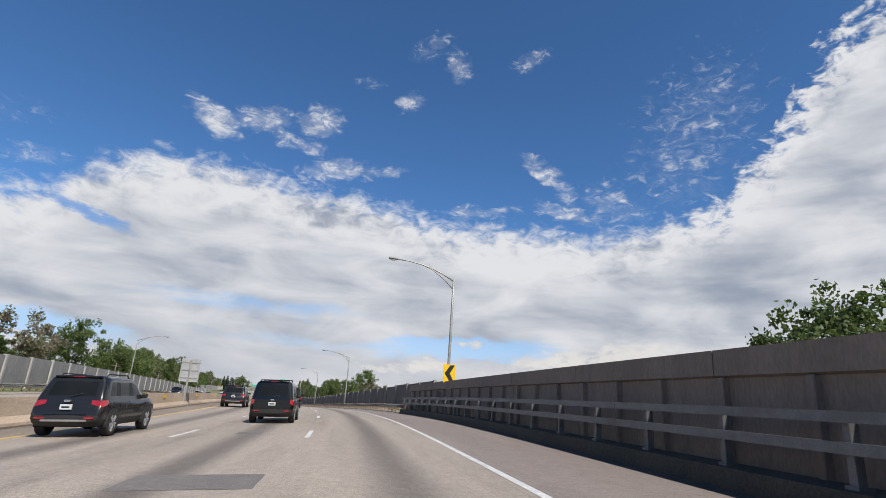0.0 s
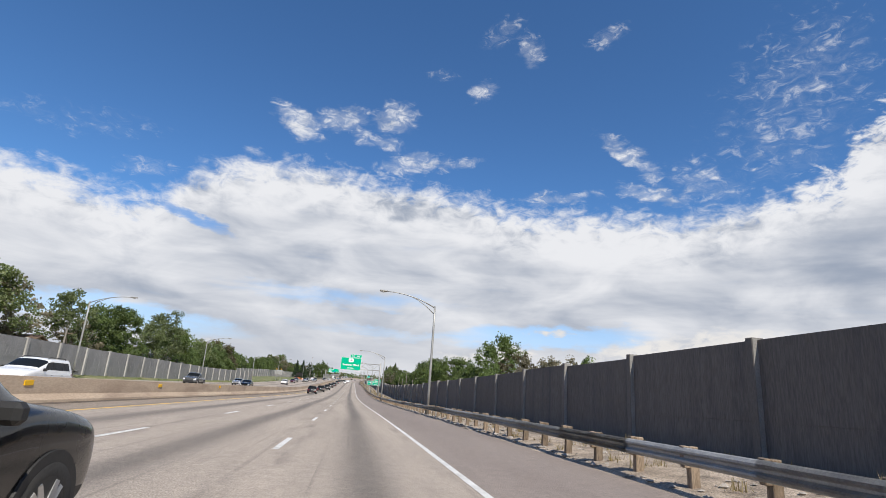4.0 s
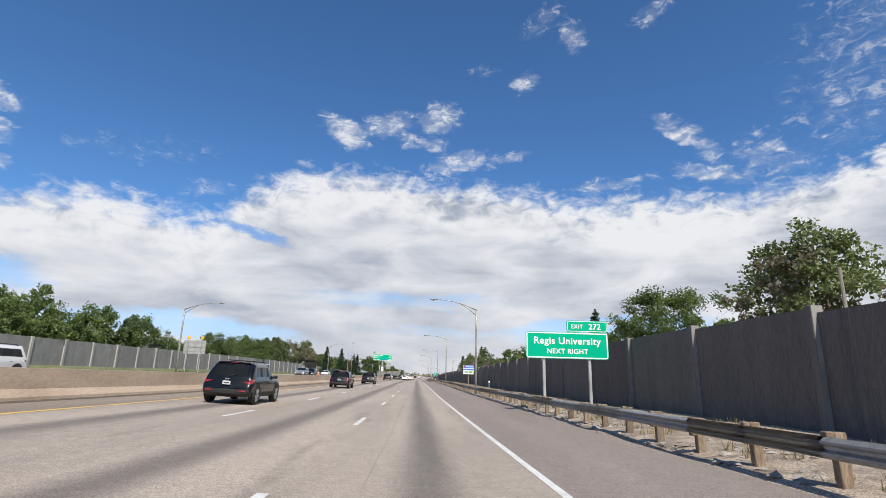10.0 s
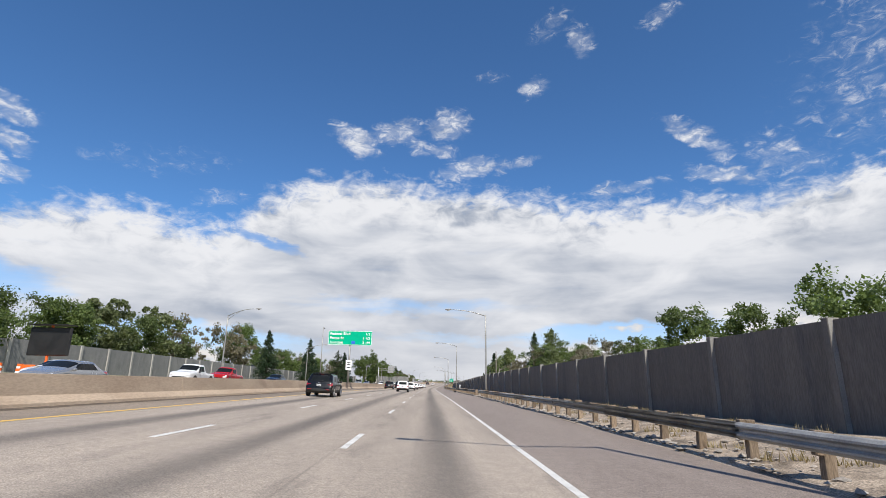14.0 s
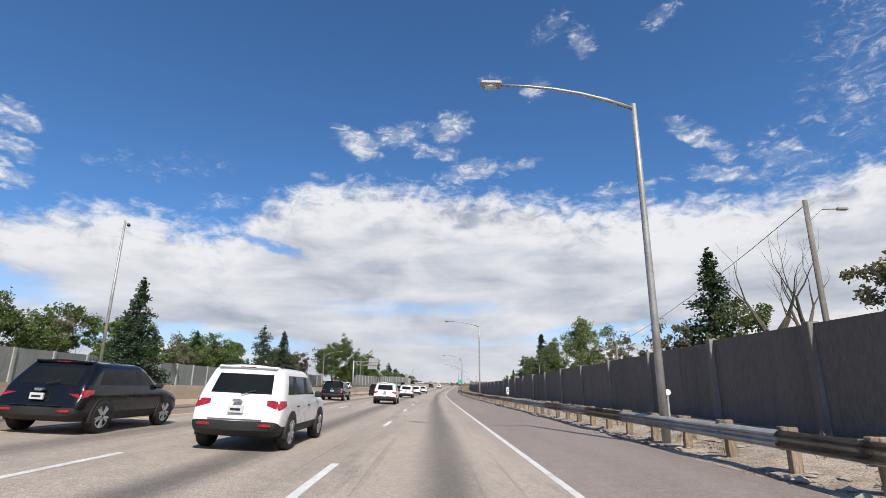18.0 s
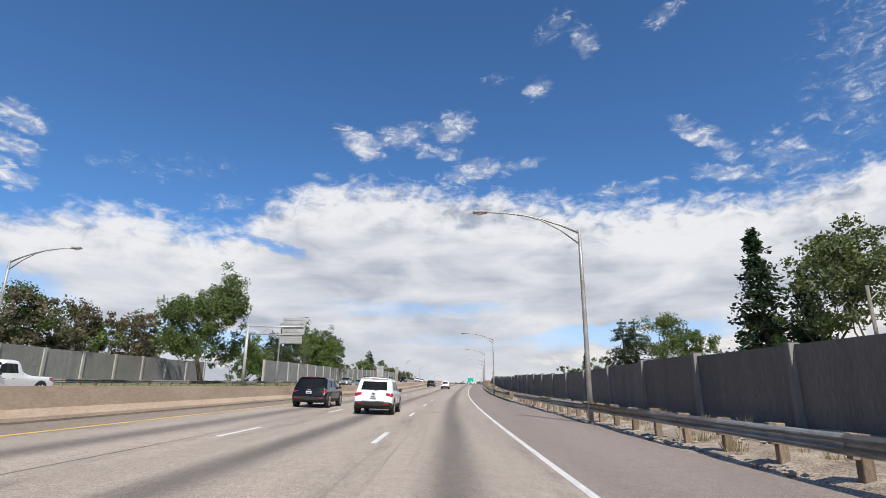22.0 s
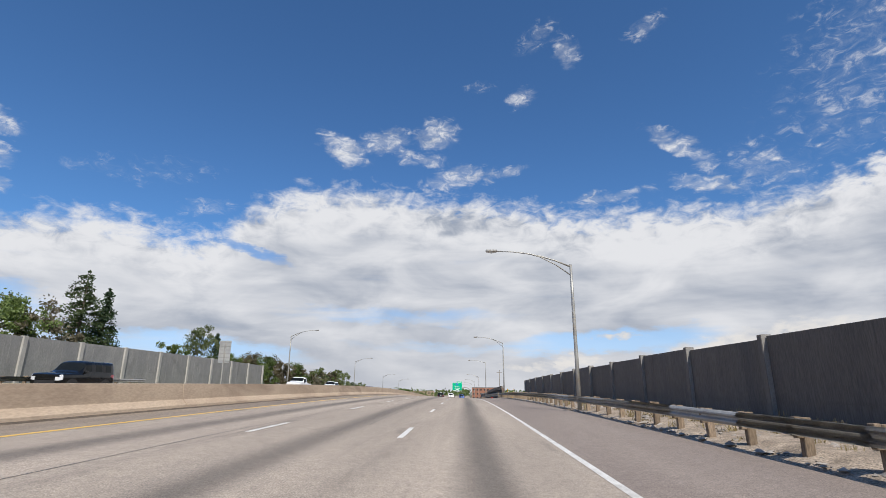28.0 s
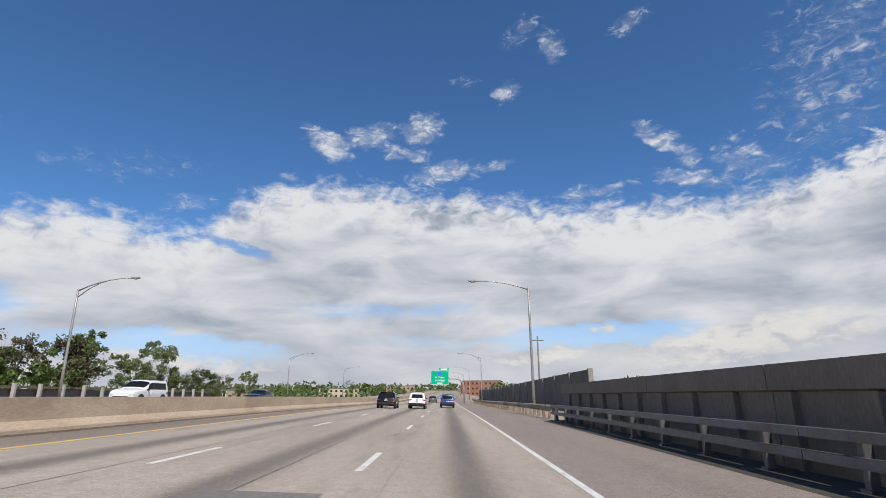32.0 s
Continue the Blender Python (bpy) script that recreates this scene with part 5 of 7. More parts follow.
    for p in done.polygons:
        c = p.center
        i = p.material_index
        if slots[i] == "body" and c.y < Y(0.095):
            back = (w - abs(c.x)) / w
            fore = (c.y - Y(0.0)) / L
            cut = lens_low * (1.0 - 0.5 * min(1.0, max(back / reach, fore / 0.085)))
            if back < reach and lens_top - 0.015 > c.z > lens_top - cut and not (fore > 0.03 and back > 0.12):
                i = slot("tail_light " + ("right" if c.x > 0 else "left"))
        which.append(i)
    for i, nm in enumerate(slots):
        polys = [tuple(p.vertices) for p, q in zip(done.polygons, which) if q == i]
        if not polys:
            continue
        used = sorted({v for p in polys for v in p})
        at = {v: q for q, v in enumerate(used)}
        out_.append((nm.split(" ")[0], [tuple(co[v]) for v in used], [tuple(at[v] for v in p) for p in polys]))
    return out_


SHELLS = {}


def vehicle(kind, colour, m, label, category="car", name=None, rack=False, group="traffic"):
    k = BODIES[kind]
    L, Wd, H, belt, r = k["L"], k["W"], k["H"], k["belt"], k["r"]
    car = thing(name or kind, m, label, category, group)
    paint_ = PAINT[colour]
    w = Wd / 2
    Y = lambda u: -L / 2 + L * u
    if kind not in SHELLS:
        SHELLS[kind] = car_shell(kind)
    look_of = {"window_pillar": TRIM, "body": paint_, "roof": paint_, "lower_trim": TRIM, "side_window": GLASS, "windscreen": GLASS, "rear_window": GLASS, "tail_light": TAIL, "headlight": HEADLIGHT, "tail_bumper": TRIM, "nose_bumper": TRIM, "grille": TRIM}
    if kind == "sedan":
        look_of.update(lower_trim=paint_, tail_bumper=paint_)
    for nm, vs, fs in SHELLS[kind]:
        me = bpy.data.meshes.new(nm)
        me.from_pydata(vs, [], fs)
        me.materials.append(look_of[nm])
        me.polygons.foreach_set("use_smooth", [True] * len(fs))
        o = new(nm, me)
        o.parent = car
    zt = H
    tw = w * 0.72
    if kind in ("suv", "coupe_suv", "tall_suv"):
        b = bmesh.new()
        y = Y(k["top0"])
        box(b, -tw * 0.94, tw * 0.94, y - 0.07, y + 0.20, zt - 0.085, zt - 0.030, 0.022)
        part("spoiler", b, paint_, car)
        b = bmesh.new()
        box(b, -0.16, 0.16, y - 0.078, y - 0.06, zt - 0.068, zt - 0.048, 0.004)
        part("brake_light", b, TAIL, car, "high red brake light")
    for sg in (1, -1):
        b = bmesh.new()
        box(b, sg * (w + 0.03) - 0.09, sg * (w + 0.03) + 0.09, Y(k["cowl"] - 0.075), Y(k["cowl"] - 0.045), belt - 0.01, belt + 0.13, 0.035)
        part("mirror", b, TRIM if colour in ("black", "charcoal", "white") else paint_, car)
        for u in (k["pillars"][0] + 0.05, k["pillars"][1] + 0.045):
            b = bmesh.new()
            box(b, sg * w * 0.985 - 0.012, sg * w * 0.985 + 0.028, Y(u) - 0.09, Y(u) + 0.09, belt - 0.20, belt - 0.17, 0.008)
            part("door_handle", b, TRIM if colour == "white" else paint_, car)
        if k["rails"]:
            b = bmesh.new()
            x = sg * w * 0.66
            tube(b, [(x, Y(k["top0"] + 0.05), zt - 0.06), (x, Y(k["top0"] + 0.08), zt + 0.03), (x, Y(k["top1"] - 0.06), zt + 0.03), (x, Y(k["top1"] - 0.02), zt - 0.06)], 0.02, 6)
            part("roof_rail", b, TRIM, car)
        for u in (0.185, 0.80):
            b = bmesh.new()
            bmesh.ops.create_cone(b, cap_ends=True, segments=28, radius1=r + 0.065, radius2=r + 0.055, depth=0.07, matrix=Matrix.Translation((sg * (w - 0.022), Y(u), r + 0.01)) @ Matrix.Rotation(radians(90 * sg), 4, "Y"))
            bmesh.ops.bisect_plane(b, geom=b.verts[:] + b.edges[:] + b.faces[:], plane_co=(0, 0, 0.25), plane_no=(0, 0, -1), clear_outer=True)
            part("wheel_arch", b, TRIM, car)
            wheel = thing("wheel")
            wheel.parent = car
            wheel.matrix_basis = Matrix.Translation((sg * (w - 0.098), Y(u), r)) @ Matrix.Rotation(radians(90), 4, "Y")
            b = bmesh.new()
            prof = [(r * 0.68, -0.11), (r * 0.93, -0.12), (r, -0.08), (r, 0.08), (r * 0.93, 0.12), (r * 0.68, 0.11)]
            rg = [[b.verts.new((q * math.cos(2 * math.pi * i / 28), q * math.sin(2 * math.pi * i / 28), z)) for q, z in prof] for i in range(28)]
            for i in range(28):
                for j in range(len(prof) - 1):
                    b.faces.new((rg[i][j], rg[(i + 1) % 28][j], rg[(i + 1) % 28][j + 1], rg[i][j + 1]))
            part("tyre", b, RUBBER, wheel, smooth=True)
            b = bmesh.new()
            bmesh.ops.create_cone(b, cap_ends=True, segments=24, radius1=r * 0.68, radius2=r * 0.68, depth=0.16)
            part("brake_disc", b, TRIM, wheel)
            b = bmesh.new()
            side = sg * 0.098
            for i in range(5):
                for a in (-0.17, 0.17):
                    c = 2 * math.pi * i / 5
                    tube(b, [Vector((0.04 * math.cos(c), 0.04 * math.sin(c), side)), Vector((r * 0.66 * math.cos(c + a), r * 0.66 * math.sin(c + a), side))], [0.045, 0.030], 5)
            for i in range(28):
                c, d = 2 * math.pi * i / 28, 2 * math.pi * (i + 1) / 28
                b.faces.new([b.verts.new((q * math.cos(g), q * math.sin(g), side + sg * 0.012)) for g, q in ((c, r * 0.70), (d, r * 0.70), (d, r * 0.60), (c, r * 0.60))])
            part("rim", b, ALLOY, wheel, "five-spoke alloy rim")
    b = bmesh.new()
    yb = Y(0.0) - 0.055
    box(b, -0.15, 0.15, yb + 0.012, yb + 0.06, 0.74, 0.88, 0.006)
    pl = part("number_plate", b, PLATE, car)
    b = bmesh.new()
    box(b, -0.10, 0.10, yb + 0.008, yb + 0.013, 0.785, 0.83)
    part("plate_bar", b, TRIM, pl)
    if kind in ("suv", "coupe_suv", "tall_suv"):
        for sg in (1, -1):
            b = bmesh.new()
            box(b, sg * w * 0.66 - 0.13, sg * w * 0.66 + 0.13, Y(0.0) - 0.035, Y(0.03), 0.49, 0.545, 0.012)
            part("bumper_reflector", b, TAIL, car, "red bumper reflector")
        if colour == "charcoal":
            b = bmesh.new()
            box(b, -w * 0.62, w * 0.62, Y(0.0) - 0.045, Y(0.03), 0.425, 0.48, 0.012)
            part("scuff_plate", b, ALLOY, car, "silver plate under the bumper")
        b = bmesh.new()
        box(b, -w * 0.58, w * 0.58, Y(0.0) - 0.040, Y(0.01), 0.62, 0.627)
        part("tailgate_seam", b, TRIM, car)
        b = bmesh.new()
        box(b, -0.085, 0.085, Y(0.0) - 0.05, Y(0.02), belt - 0.10, belt - 0.045, 0.02)
        part("tailgate_badge", b, ALLOY, car, "plain oval badge")
        b = bmesh.new()
        tube(b, [(0.02, Y(k["tail"]) - 0.03, belt + 0.05), (0.30, Y(k["tail"]) + 0.02, belt + 0.13)], 0.012, 5)
        part("rear_wiper", b, TRIM, car)
    if rack:
        for y in (-0.75, -0.05):
            b = bmesh.new()
            box(b, -w * 0.7, w * 0.7, y - 0.04, y + 0.04, zt + 0.03, zt + 0.065, 0.015)
            part("roof_bar", b, TRIM, car)
    return car


def on_road(s, d, back=False):
    return stand(s, d, 0.0 if d > -12 else 0.02, 180 if back else 0, level=False)


# traffic of this carriageway
CHARCOAL = ("suv", "charcoal", "charcoal compact sport utility car with red tail lights", False)
LOADED = ("tall_suv", "black", "black boxy sport utility car with a loaded roof rack", True)
GLOSSY = ("coupe_suv", "black", "glossy black sport utility car with a roof rack", True)
WHITE = ("suv", "white", "white compact sport utility car with black lower trim", False)
SLOPED = ("coupe_suv", "black", "black sloping-roofed sport utility car with dark rims", False)
for (kind, colour, label, rack), spots in ((CHARCOAL, ((18.8, -8.5), (47.8, -8.5), (76.4, -7.5), (105.6, -7.3))), (LOADED, ((26.4, -3.9), (53.9, -4.1), (80.2, -3.6), (107.0, -3.4))),
                                           (GLOSSY, ((221.6, -8.0), (253.2, -7.9), (283.2, -7.6), (314.6, -7.8), (341.0, -7.4), (404.0, -8.1))),
                                           (WHITE, ((448.6, -4.35), (481.0, -4.2), (513.2, -4.2), (542.6, -4.1), (573.4, -4.1), (599.0, -3.7), (695.6, -3.6), (891.4, -3.6))),
                                           (SLOPED, ((482.2, -9.0), (516.0, -9.0), (547.0, -8.8), (577.0, -8.3), (603.0, -7.8), (707.0, -7.9), (888.6, -6.6)))):
    for s, d in spots:
        vehicle(kind, colour, on_road(s, d), label, name="sport_utility_car", rack=rack)
vehicle("suv", "blue", on_road(903.6, -0.3), "blue estate car with roof luggage in the outer lane", name="estate_car", rack=True)
vehicle("sedan", "grey", on_road(955.0, -3.6), "grey saloon car far ahead", name="saloon_car")
# traffic of the opposite carriageway
for kind, colour, s, d, label, nm in (
        ("sedan", "white", 118.0, -20.0, "white saloon car on the opposite road", "saloon_car"), ("suv", "white", 134.0, -16.5, "white sport utility car on the opposite road", "sport_utility_car"),
        ("pickup", "black", 118.0, -24.0, "dark pickup truck on the opposite road", "pickup_truck"),
        ("pickup", "grey", 191.0, -24.0, "grey pickup truck on the opposite road", "pickup_truck"), ("sedan", "black", 212.0, -20.0, "dark saloon car on the opposite road", "saloon_car"),
        ("sedan", "silver", 224.0, -24.0, "silver saloon car on the opposite road", "saloon_car"),
        ("suv", "white", 287.0, -22.0, "white sport utility car beyond the median", "sport_utility_car"), ("sedan", "maroon", 325.0, -23.5, "dark red saloon car on the opposite road", "saloon_car"),
        ("boxy", "silver", 341.0, -24.0, "silver van with windows on the opposite road", "van"), ("suv", "silver", 361.0, -22.0, "silver sport utility car beyond the median", "sport_utility_car"),
        ("coupe_suv", "black", 369.0, -22.0, "black sloping-roofed car on the opposite road", "sport_utility_car"), ("sedan", "silver", 393.0, -20.0, "silver saloon car on the opposite road", "saloon_car"),
        ("sedan", "white", 398.0, -23.8, "white saloon car on the opposite road", "saloon_car"), ("pickup", "white", 414.0, -22.5, "white pickup truck on the opposite road", "pickup_truck"),
        ("pickup", "red", 425.0, -23.5, "red pickup truck on the opposite road", "pickup_truck"), ("sedan", "black", 441.0, -22.5, "dark saloon car on the opposite road", "saloon_car"),
        ("boxy", "silver", 526.5, -22.0, "silver boxy off-road car on the opposite road", "off_road_car"), ("suv", "silver", 550.0, -22.5, "silver sport utility car on the opposite road", "sport_utility_car"),
        ("pickup", "white", 597.5, -22.5, "white pickup truck on the opposite road", "pickup_truck"), ("suv", "white", 654.5, -22.0, "white sport utility car on the opposite road", "sport_utility_car"),
        ("sedan", "pale_blue", 680.0, -20.5, "pale blue saloon car on the opposite road", "saloon_car"), ("tall_suv", "silver", 682.0, -24.0, "silver sport utility car with a spare wheel", "sport_utility_car"),
        ("suv", "black", 708.0, -21.0, "dark sport utility car on the opposite road", "sport_utility_car"), ("boxy", "black", 757.0, -22.5, "black boxy off-road car on the opposite road", "off_road_car"),
        ("pickup", "white", 800.0, -23.0, "white pickup truck on the opposite road", "pickup_truck"), ("suv", "white", 818.0, -23.0, "white sport utility car on the opposite road", "sport_utility_car"),
        ("suv", "maroon", 850.0, -22.0, "dark red sport utility car on the opposite road", "sport_utility_car"), ("tall_suv", "white", 870.0, -22.5, "white sport utility car on the opposite road", "sport_utility_car"),
        ("sedan", "black", 893.0, -22.0, "dark saloon car on the opposite road", "saloon_car")):
    vehicle(kind, colour, on_road(s, d, True), label, name=nm, group="oncoming traffic")

# ---------------------------------------------------------------- trees
def leaf_surface(name, a, b, dry=0.0):
    m = bpy.data.materials.new(name)
    m.use_nodes = True
    n = Net(m.node_tree)
    geo = n.node("ShaderNodeNewGeometry")
    rnd = geo.outputs["Random Per Island"]
    big = n.noise(geo.outputs["Position"], 0.45, 3.0)
    col = n.mix(n.ramp(rnd, 0.0, 1.0), a, b)
    col = n.mix(n.ramp(big, 0.35, 0.65, 0.0, 0.45), col, tuple(x * 1.5 for x in b))
    oi = n.node("ShaderNodeObjectInfo").outputs["Random"]
    g = n.ramp(oi, 0.0, 1.0, 0.8, 1.15)
    col = n.mix(1.0, col, n.xyz(g, g, g), "MULTIPLY")
    d = n.node("ShaderNodeBsdfPrincipled", Roughness=0.6)
    n.put(col, d.inputs["Base Color"])
    t = n.node("ShaderNodeBsdfTranslucent")
    n.put(n.mix(1.0, col, (1.25, 1.3, 0.6), "MULTIPLY"), t.inputs[0])
    mx = n.node("ShaderNodeMixShader")
    mx.inputs[0].default_value = 0.33
    n.put(d.outputs[0], mx.inputs[1])
    n.put(t.outputs[0], mx.inputs[2])
    o = n.node("ShaderNodeOutputMaterial")
    n.put(mx.outputs[0], o.inputs[0])
    return m


LEAF = leaf_surface("spring_leaves", (0.056, 0.088, 0.026), (0.130, 0.178, 0.056))
LEAF_PALE = leaf_surface("pale_leaves", (0.085, 0.115, 0.045), (0.16, 0.19, 0.085))
LEAF_DRY = leaf_surface("rusty_leaves", (0.088, 0.072, 0.044), (0.135, 0.115, 0.068))
LEAF_GREY = leaf_surface("grey_twigs", (0.13, 0.115, 0.085), (0.20, 0.18, 0.13))
NEEDLE = leaf_surface("spruce_needles", (0.014, 0.032, 0.016), (0.032, 0.060, 0.026))
PINE = leaf_surface("pine_needles", (0.025, 0.050, 0.018), (0.060, 0.085, 0.035))
BARK = surface("bark", (0.085, 0.068, 0.052), (0.14, 0.115, 0.09), 0.95, scale=(1, 1, 0.25), size=6, grain=30, grain_amount=0.3, bump=0.8, where="object")


def leaves_into(verts, faces, rnd, c, spread, count, size, flat=0.0):
    for _ in range(count):
        p = Vector((rnd.gauss(0, 1), rnd.gauss(0, 1), rnd.gauss(0, 0.8)))
        p = c + p.normalized() * (spread * 1.7 * rnd.random() ** 0.5)
        u = Vector((rnd.gauss(0, 1), rnd.gauss(0, 1), rnd.gauss(0, 1 - flat))).normalized()
        v = u.cross(Vector((rnd.gauss(0, 1), rnd.gauss(0, 1), rnd.gauss(0, 1)))).normalized()
        s = size * rnd.uniform(0.6, 1.35)
        i = len(verts)
        verts += [p - u * s, p + v * s * 0.6, p + u * s, p - v * s * 0.6 + Vector((0, 0, -s * 0.25))]
        faces.append((i, i + 1, i + 2, i + 3))


def leaf_mesh(verts, faces, mat):
    me = bpy.data.meshes.new("crown")
    me.from_pydata([tuple(v) for v in verts], [], faces)
    me.materials.append(mat)
    return me


def broadleaf(seed, height, width, bare, clumps, leafmat, label, trunk_h=0.28, low=0.36, name="tree", leaf=0.100, per=60):
    """Trunk, forked limbs and a crown of many small leaves with gaps."""
    rnd = random.Random(seed)
    tree = thing(name, label=label, category="tree", group="trees behind the walls")
    bm = bmesh.new()
    tips = []
    r0 = (height * 0.022 + 0.04) * (2.5 if bare else 1.0)

    def limb(p, d, length, r, depth):
        pts, radii, q = [p], [r], p
        for i in range(3):
            d = (d + Vector((rnd.gauss(0, 0.16), rnd.gauss(0, 0.16), 0.08))).normalized()
            q = q + d * length / 3
            pts.append(q)
            radii.append(r * (1 - 0.22 * (i + 1)))
        tube(bm, pts, radii, 6 if depth < 2 else 4, caps=False)
        tips.append(q)
        if depth < 3:
            for _ in range(rnd.choice((2, 3, 3))):
                a = rnd.uniform(0, 2 * math.pi)
                k = Vector((math.cos(a) * width / height * 1.25, math.sin(a) * width / height * 1.25, rnd.uniform(0.35, 1.0)))
                limb(pts[rnd.choice((2, 3, 3))], (d * 0.6 + k).normalized(), length * rnd.uniform(0.6, 0.8), radii[-1] * 0.75, depth + 1)

    for _ in range(rnd.choice((1, 1, 2))):
        limb(Vector((rnd.uniform(-0.3, 0.3), rnd.uniform(-0.3, 0.3), -0.4)), Vector((rnd.gauss(0, 0.12), rnd.gauss(0, 0.12), 1)), height * (trunk_h + 0.08), r0, 0)
    part("trunk", bm, BARK, tree)
    if not bare:
        vs, fs = [], []
        lobes = []
        for _ in range(15 if height < 12 else 30):
            a, z = rnd.uniform(0, 2 * math.pi), rnd.uniform(0.0, 1.0)
            rr = math.sqrt(rnd.uniform(0.05, 1)) * width * 0.40 * (1 - 0.5 * z * z)
            lobes.append((Vector((rr * math.cos(a), rr * math.sin(a), height * (low + (0.90 - low) * z))), width * rnd.uniform(0.08, 0.19)))
        for c in range(clumps):
            if c % 4 == 0:
                p = rnd.choice(tips)
                p = Vector((p.x, p.y, min(p.z, height * 0.97)))
            else:
                lc, lr = rnd.choice(lobes)
                dv = Vector((rnd.gauss(0, 1), rnd.gauss(0, 1), rnd.gauss(0, 1))).normalized()
                p = lc + dv * lr * rnd.uniform(0.35, 1.05)
            leaves_into(vs, fs, rnd, p, rnd.uniform(0.16, 0.40) * height / 9, per, leaf)
        part_ob = new("crown", leaf_mesh(vs, fs, leafmat))
        part_ob.parent = tree
    return tree


def conifer(seed, height, width, mat, label, gappy=0.1, taper=1.0, name="conifer_tree", bare_low=0.10):
    """A straight stem with drooping whorls of needled boughs."""
    rnd = random.Random(seed)
    tree = thing(name, label=label, category="tree", group="trees behind the walls")
    bm = bmesh.new()
    tube(bm, [(0, 0, -0.4), (0, 0, height * 0.5), (0, 0, height * 0.98)], [height * 0.016 + 0.05, height * 0.010 + 0.02, 0.02], 7)
    vs, fs = [], []
    z = height * bare_low
    while z < height * 0.985:
        f = (z - height * bare_low) / (height * (1 - bare_low))
        reach = width / 2 * ((1 - f) ** taper) + 0.12
        for _ in range(7 if f < 0.8 else 5):
            if rnd.random() < gappy:
                continue
            a = rnd.uniform(0, 2 * math.pi)
            ln = reach * rnd.uniform(0.65, 1.12)
            d = Vector((math.cos(a), math.sin(a), -0.22))
            p0 = Vector((0, 0, z))
            mid, tip = p0 + d * ln * 0.5, p0 + d * ln + Vector((0, 0, 0.10 * ln))
            tube(bm, [p0, mid, tip], [0.035, 0.022, 0.008], 4, caps=False)
            for q in np.linspace(0.25, 1.0, max(3, int(ln / 0.28))):
                c = p0 + (tip - p0) * q
                leaves_into(vs, fs, rnd, c, 0.15 + 0.05 * ln, 13, 0.12, 0.5)
        z += height * 0.035 * rnd.uniform(0.8, 1.2)
    leaves_into(vs, fs, rnd, Vector((0, 0, height)), 0.10, 14, 0.13)
    part("trunk", bm, BARK, tree)
    ob = new("crown", leaf_mesh(vs, fs, mat))
    ob.parent = tree
    return tree


KINDS = {
    "round": broadleaf(1, 9.0, 7.0, False, 150, LEAF, "fresh green broadleaf tree behind the noise wall"),
    "wide": broadleaf(2, 8.0, 8.5, False, 160, LEAF, "wide fresh green broadleaf tree behind the noise wall"),
    "airy": broadleaf(3, 9.5, 5.5, False, 75, LEAF_PALE, "tall airy tree with sparse pale leaves"),
    "tall": broadleaf(4, 11.0, 6.0, False, 150, LEAF, "tall green tree with an uneven crown", 0.34),
    "pale": broadleaf(5, 7.0, 6.0, False, 120, LEAF_PALE, "pale green tree with twiggy crown"),
    "rusty": broadleaf(6, 7.5, 6.0, False, 120, LEAF_DRY, "tree with rust-brown foliage"),
    "twiggy": broadleaf(7, 7.0, 6.0, False, 70, LEAF_GREY, "half-bare tree with grey-brown twigs"),
    "bare": broadleaf(8, 10.0, 5.5, True, 0, LEAF, "bare dead tree with pale forked limbs", 0.30),
    "spruce": conifer(11, 11.0, 6.4, NEEDLE, "dark blue-green spruce tree"),
    "fir": conifer(12, 10.0, 4.0, NEEDLE, "slim dark conifer with ragged boughs", 0.3, 0.9),
    "pine": conifer(13, 12.0, 6.0, PINE, "tall pine with open ragged boughs", 0.35, 0.55, "pine_tree", 0.25),
    "bush": broadleaf(9, 4.2, 5.0, False, 90, LEAF, "low fresh green bushy tree", 0.2, leaf=0.085),
    "cottonwood": broadleaf(21, 15.0, 13.0, False, 420, LEAF, "big old cottonwood standing before the far wall", 0.30, low=0.20, leaf=0.13, per=84),
}
BASE_H = {"round": 9.0, "wide": 8.0, "airy": 9.5, "tall": 11.0, "pale": 7.0, "rusty": 7.5, "twiggy": 7.0, "bare": 10.0, "spruce": 11.0, "fir": 10.0, "pine": 12.0, "bush": 4.2, "cottonwood": 15.0}
PLANTED = set()


def plant(kind, s, d, h, sink=0.0):
    x = spot(s, d)
    g = ground_height(x.x, x.y)
    z = max(g, x.z - 0.3) if -36 < d < 14 or (-48 < d < 0 and 280 < s < 664) else g
    if d > 18:
        z -= 4.2 * max(0.0, min(1.0, (x.y - 780) / 20)) * max(0.0, min(1.0, (930 - x.y) / 30))
    k = (h + (spot(s, d).z - z)) / BASE_H[kind]
    rnd = random.Random(int(s * 7 + d * 13))
    m = Matrix.Translation((x.x, x.y, z - 0.1)) @ Matrix.Rotation(rnd.uniform(0, 6.28), 4, "Z") @ Matrix.Diagonal((k * rnd.uniform(0.92, 1.1), k * rnd.uniform(0.92, 1.1), k, 1))
    if kind not in PLANTED:
        PLANTED.add(kind)
        KINDS[kind].matrix_basis = m
        return
    ob = copy_thing(KINDS[kind], m)
    ob.matrix_basis = m


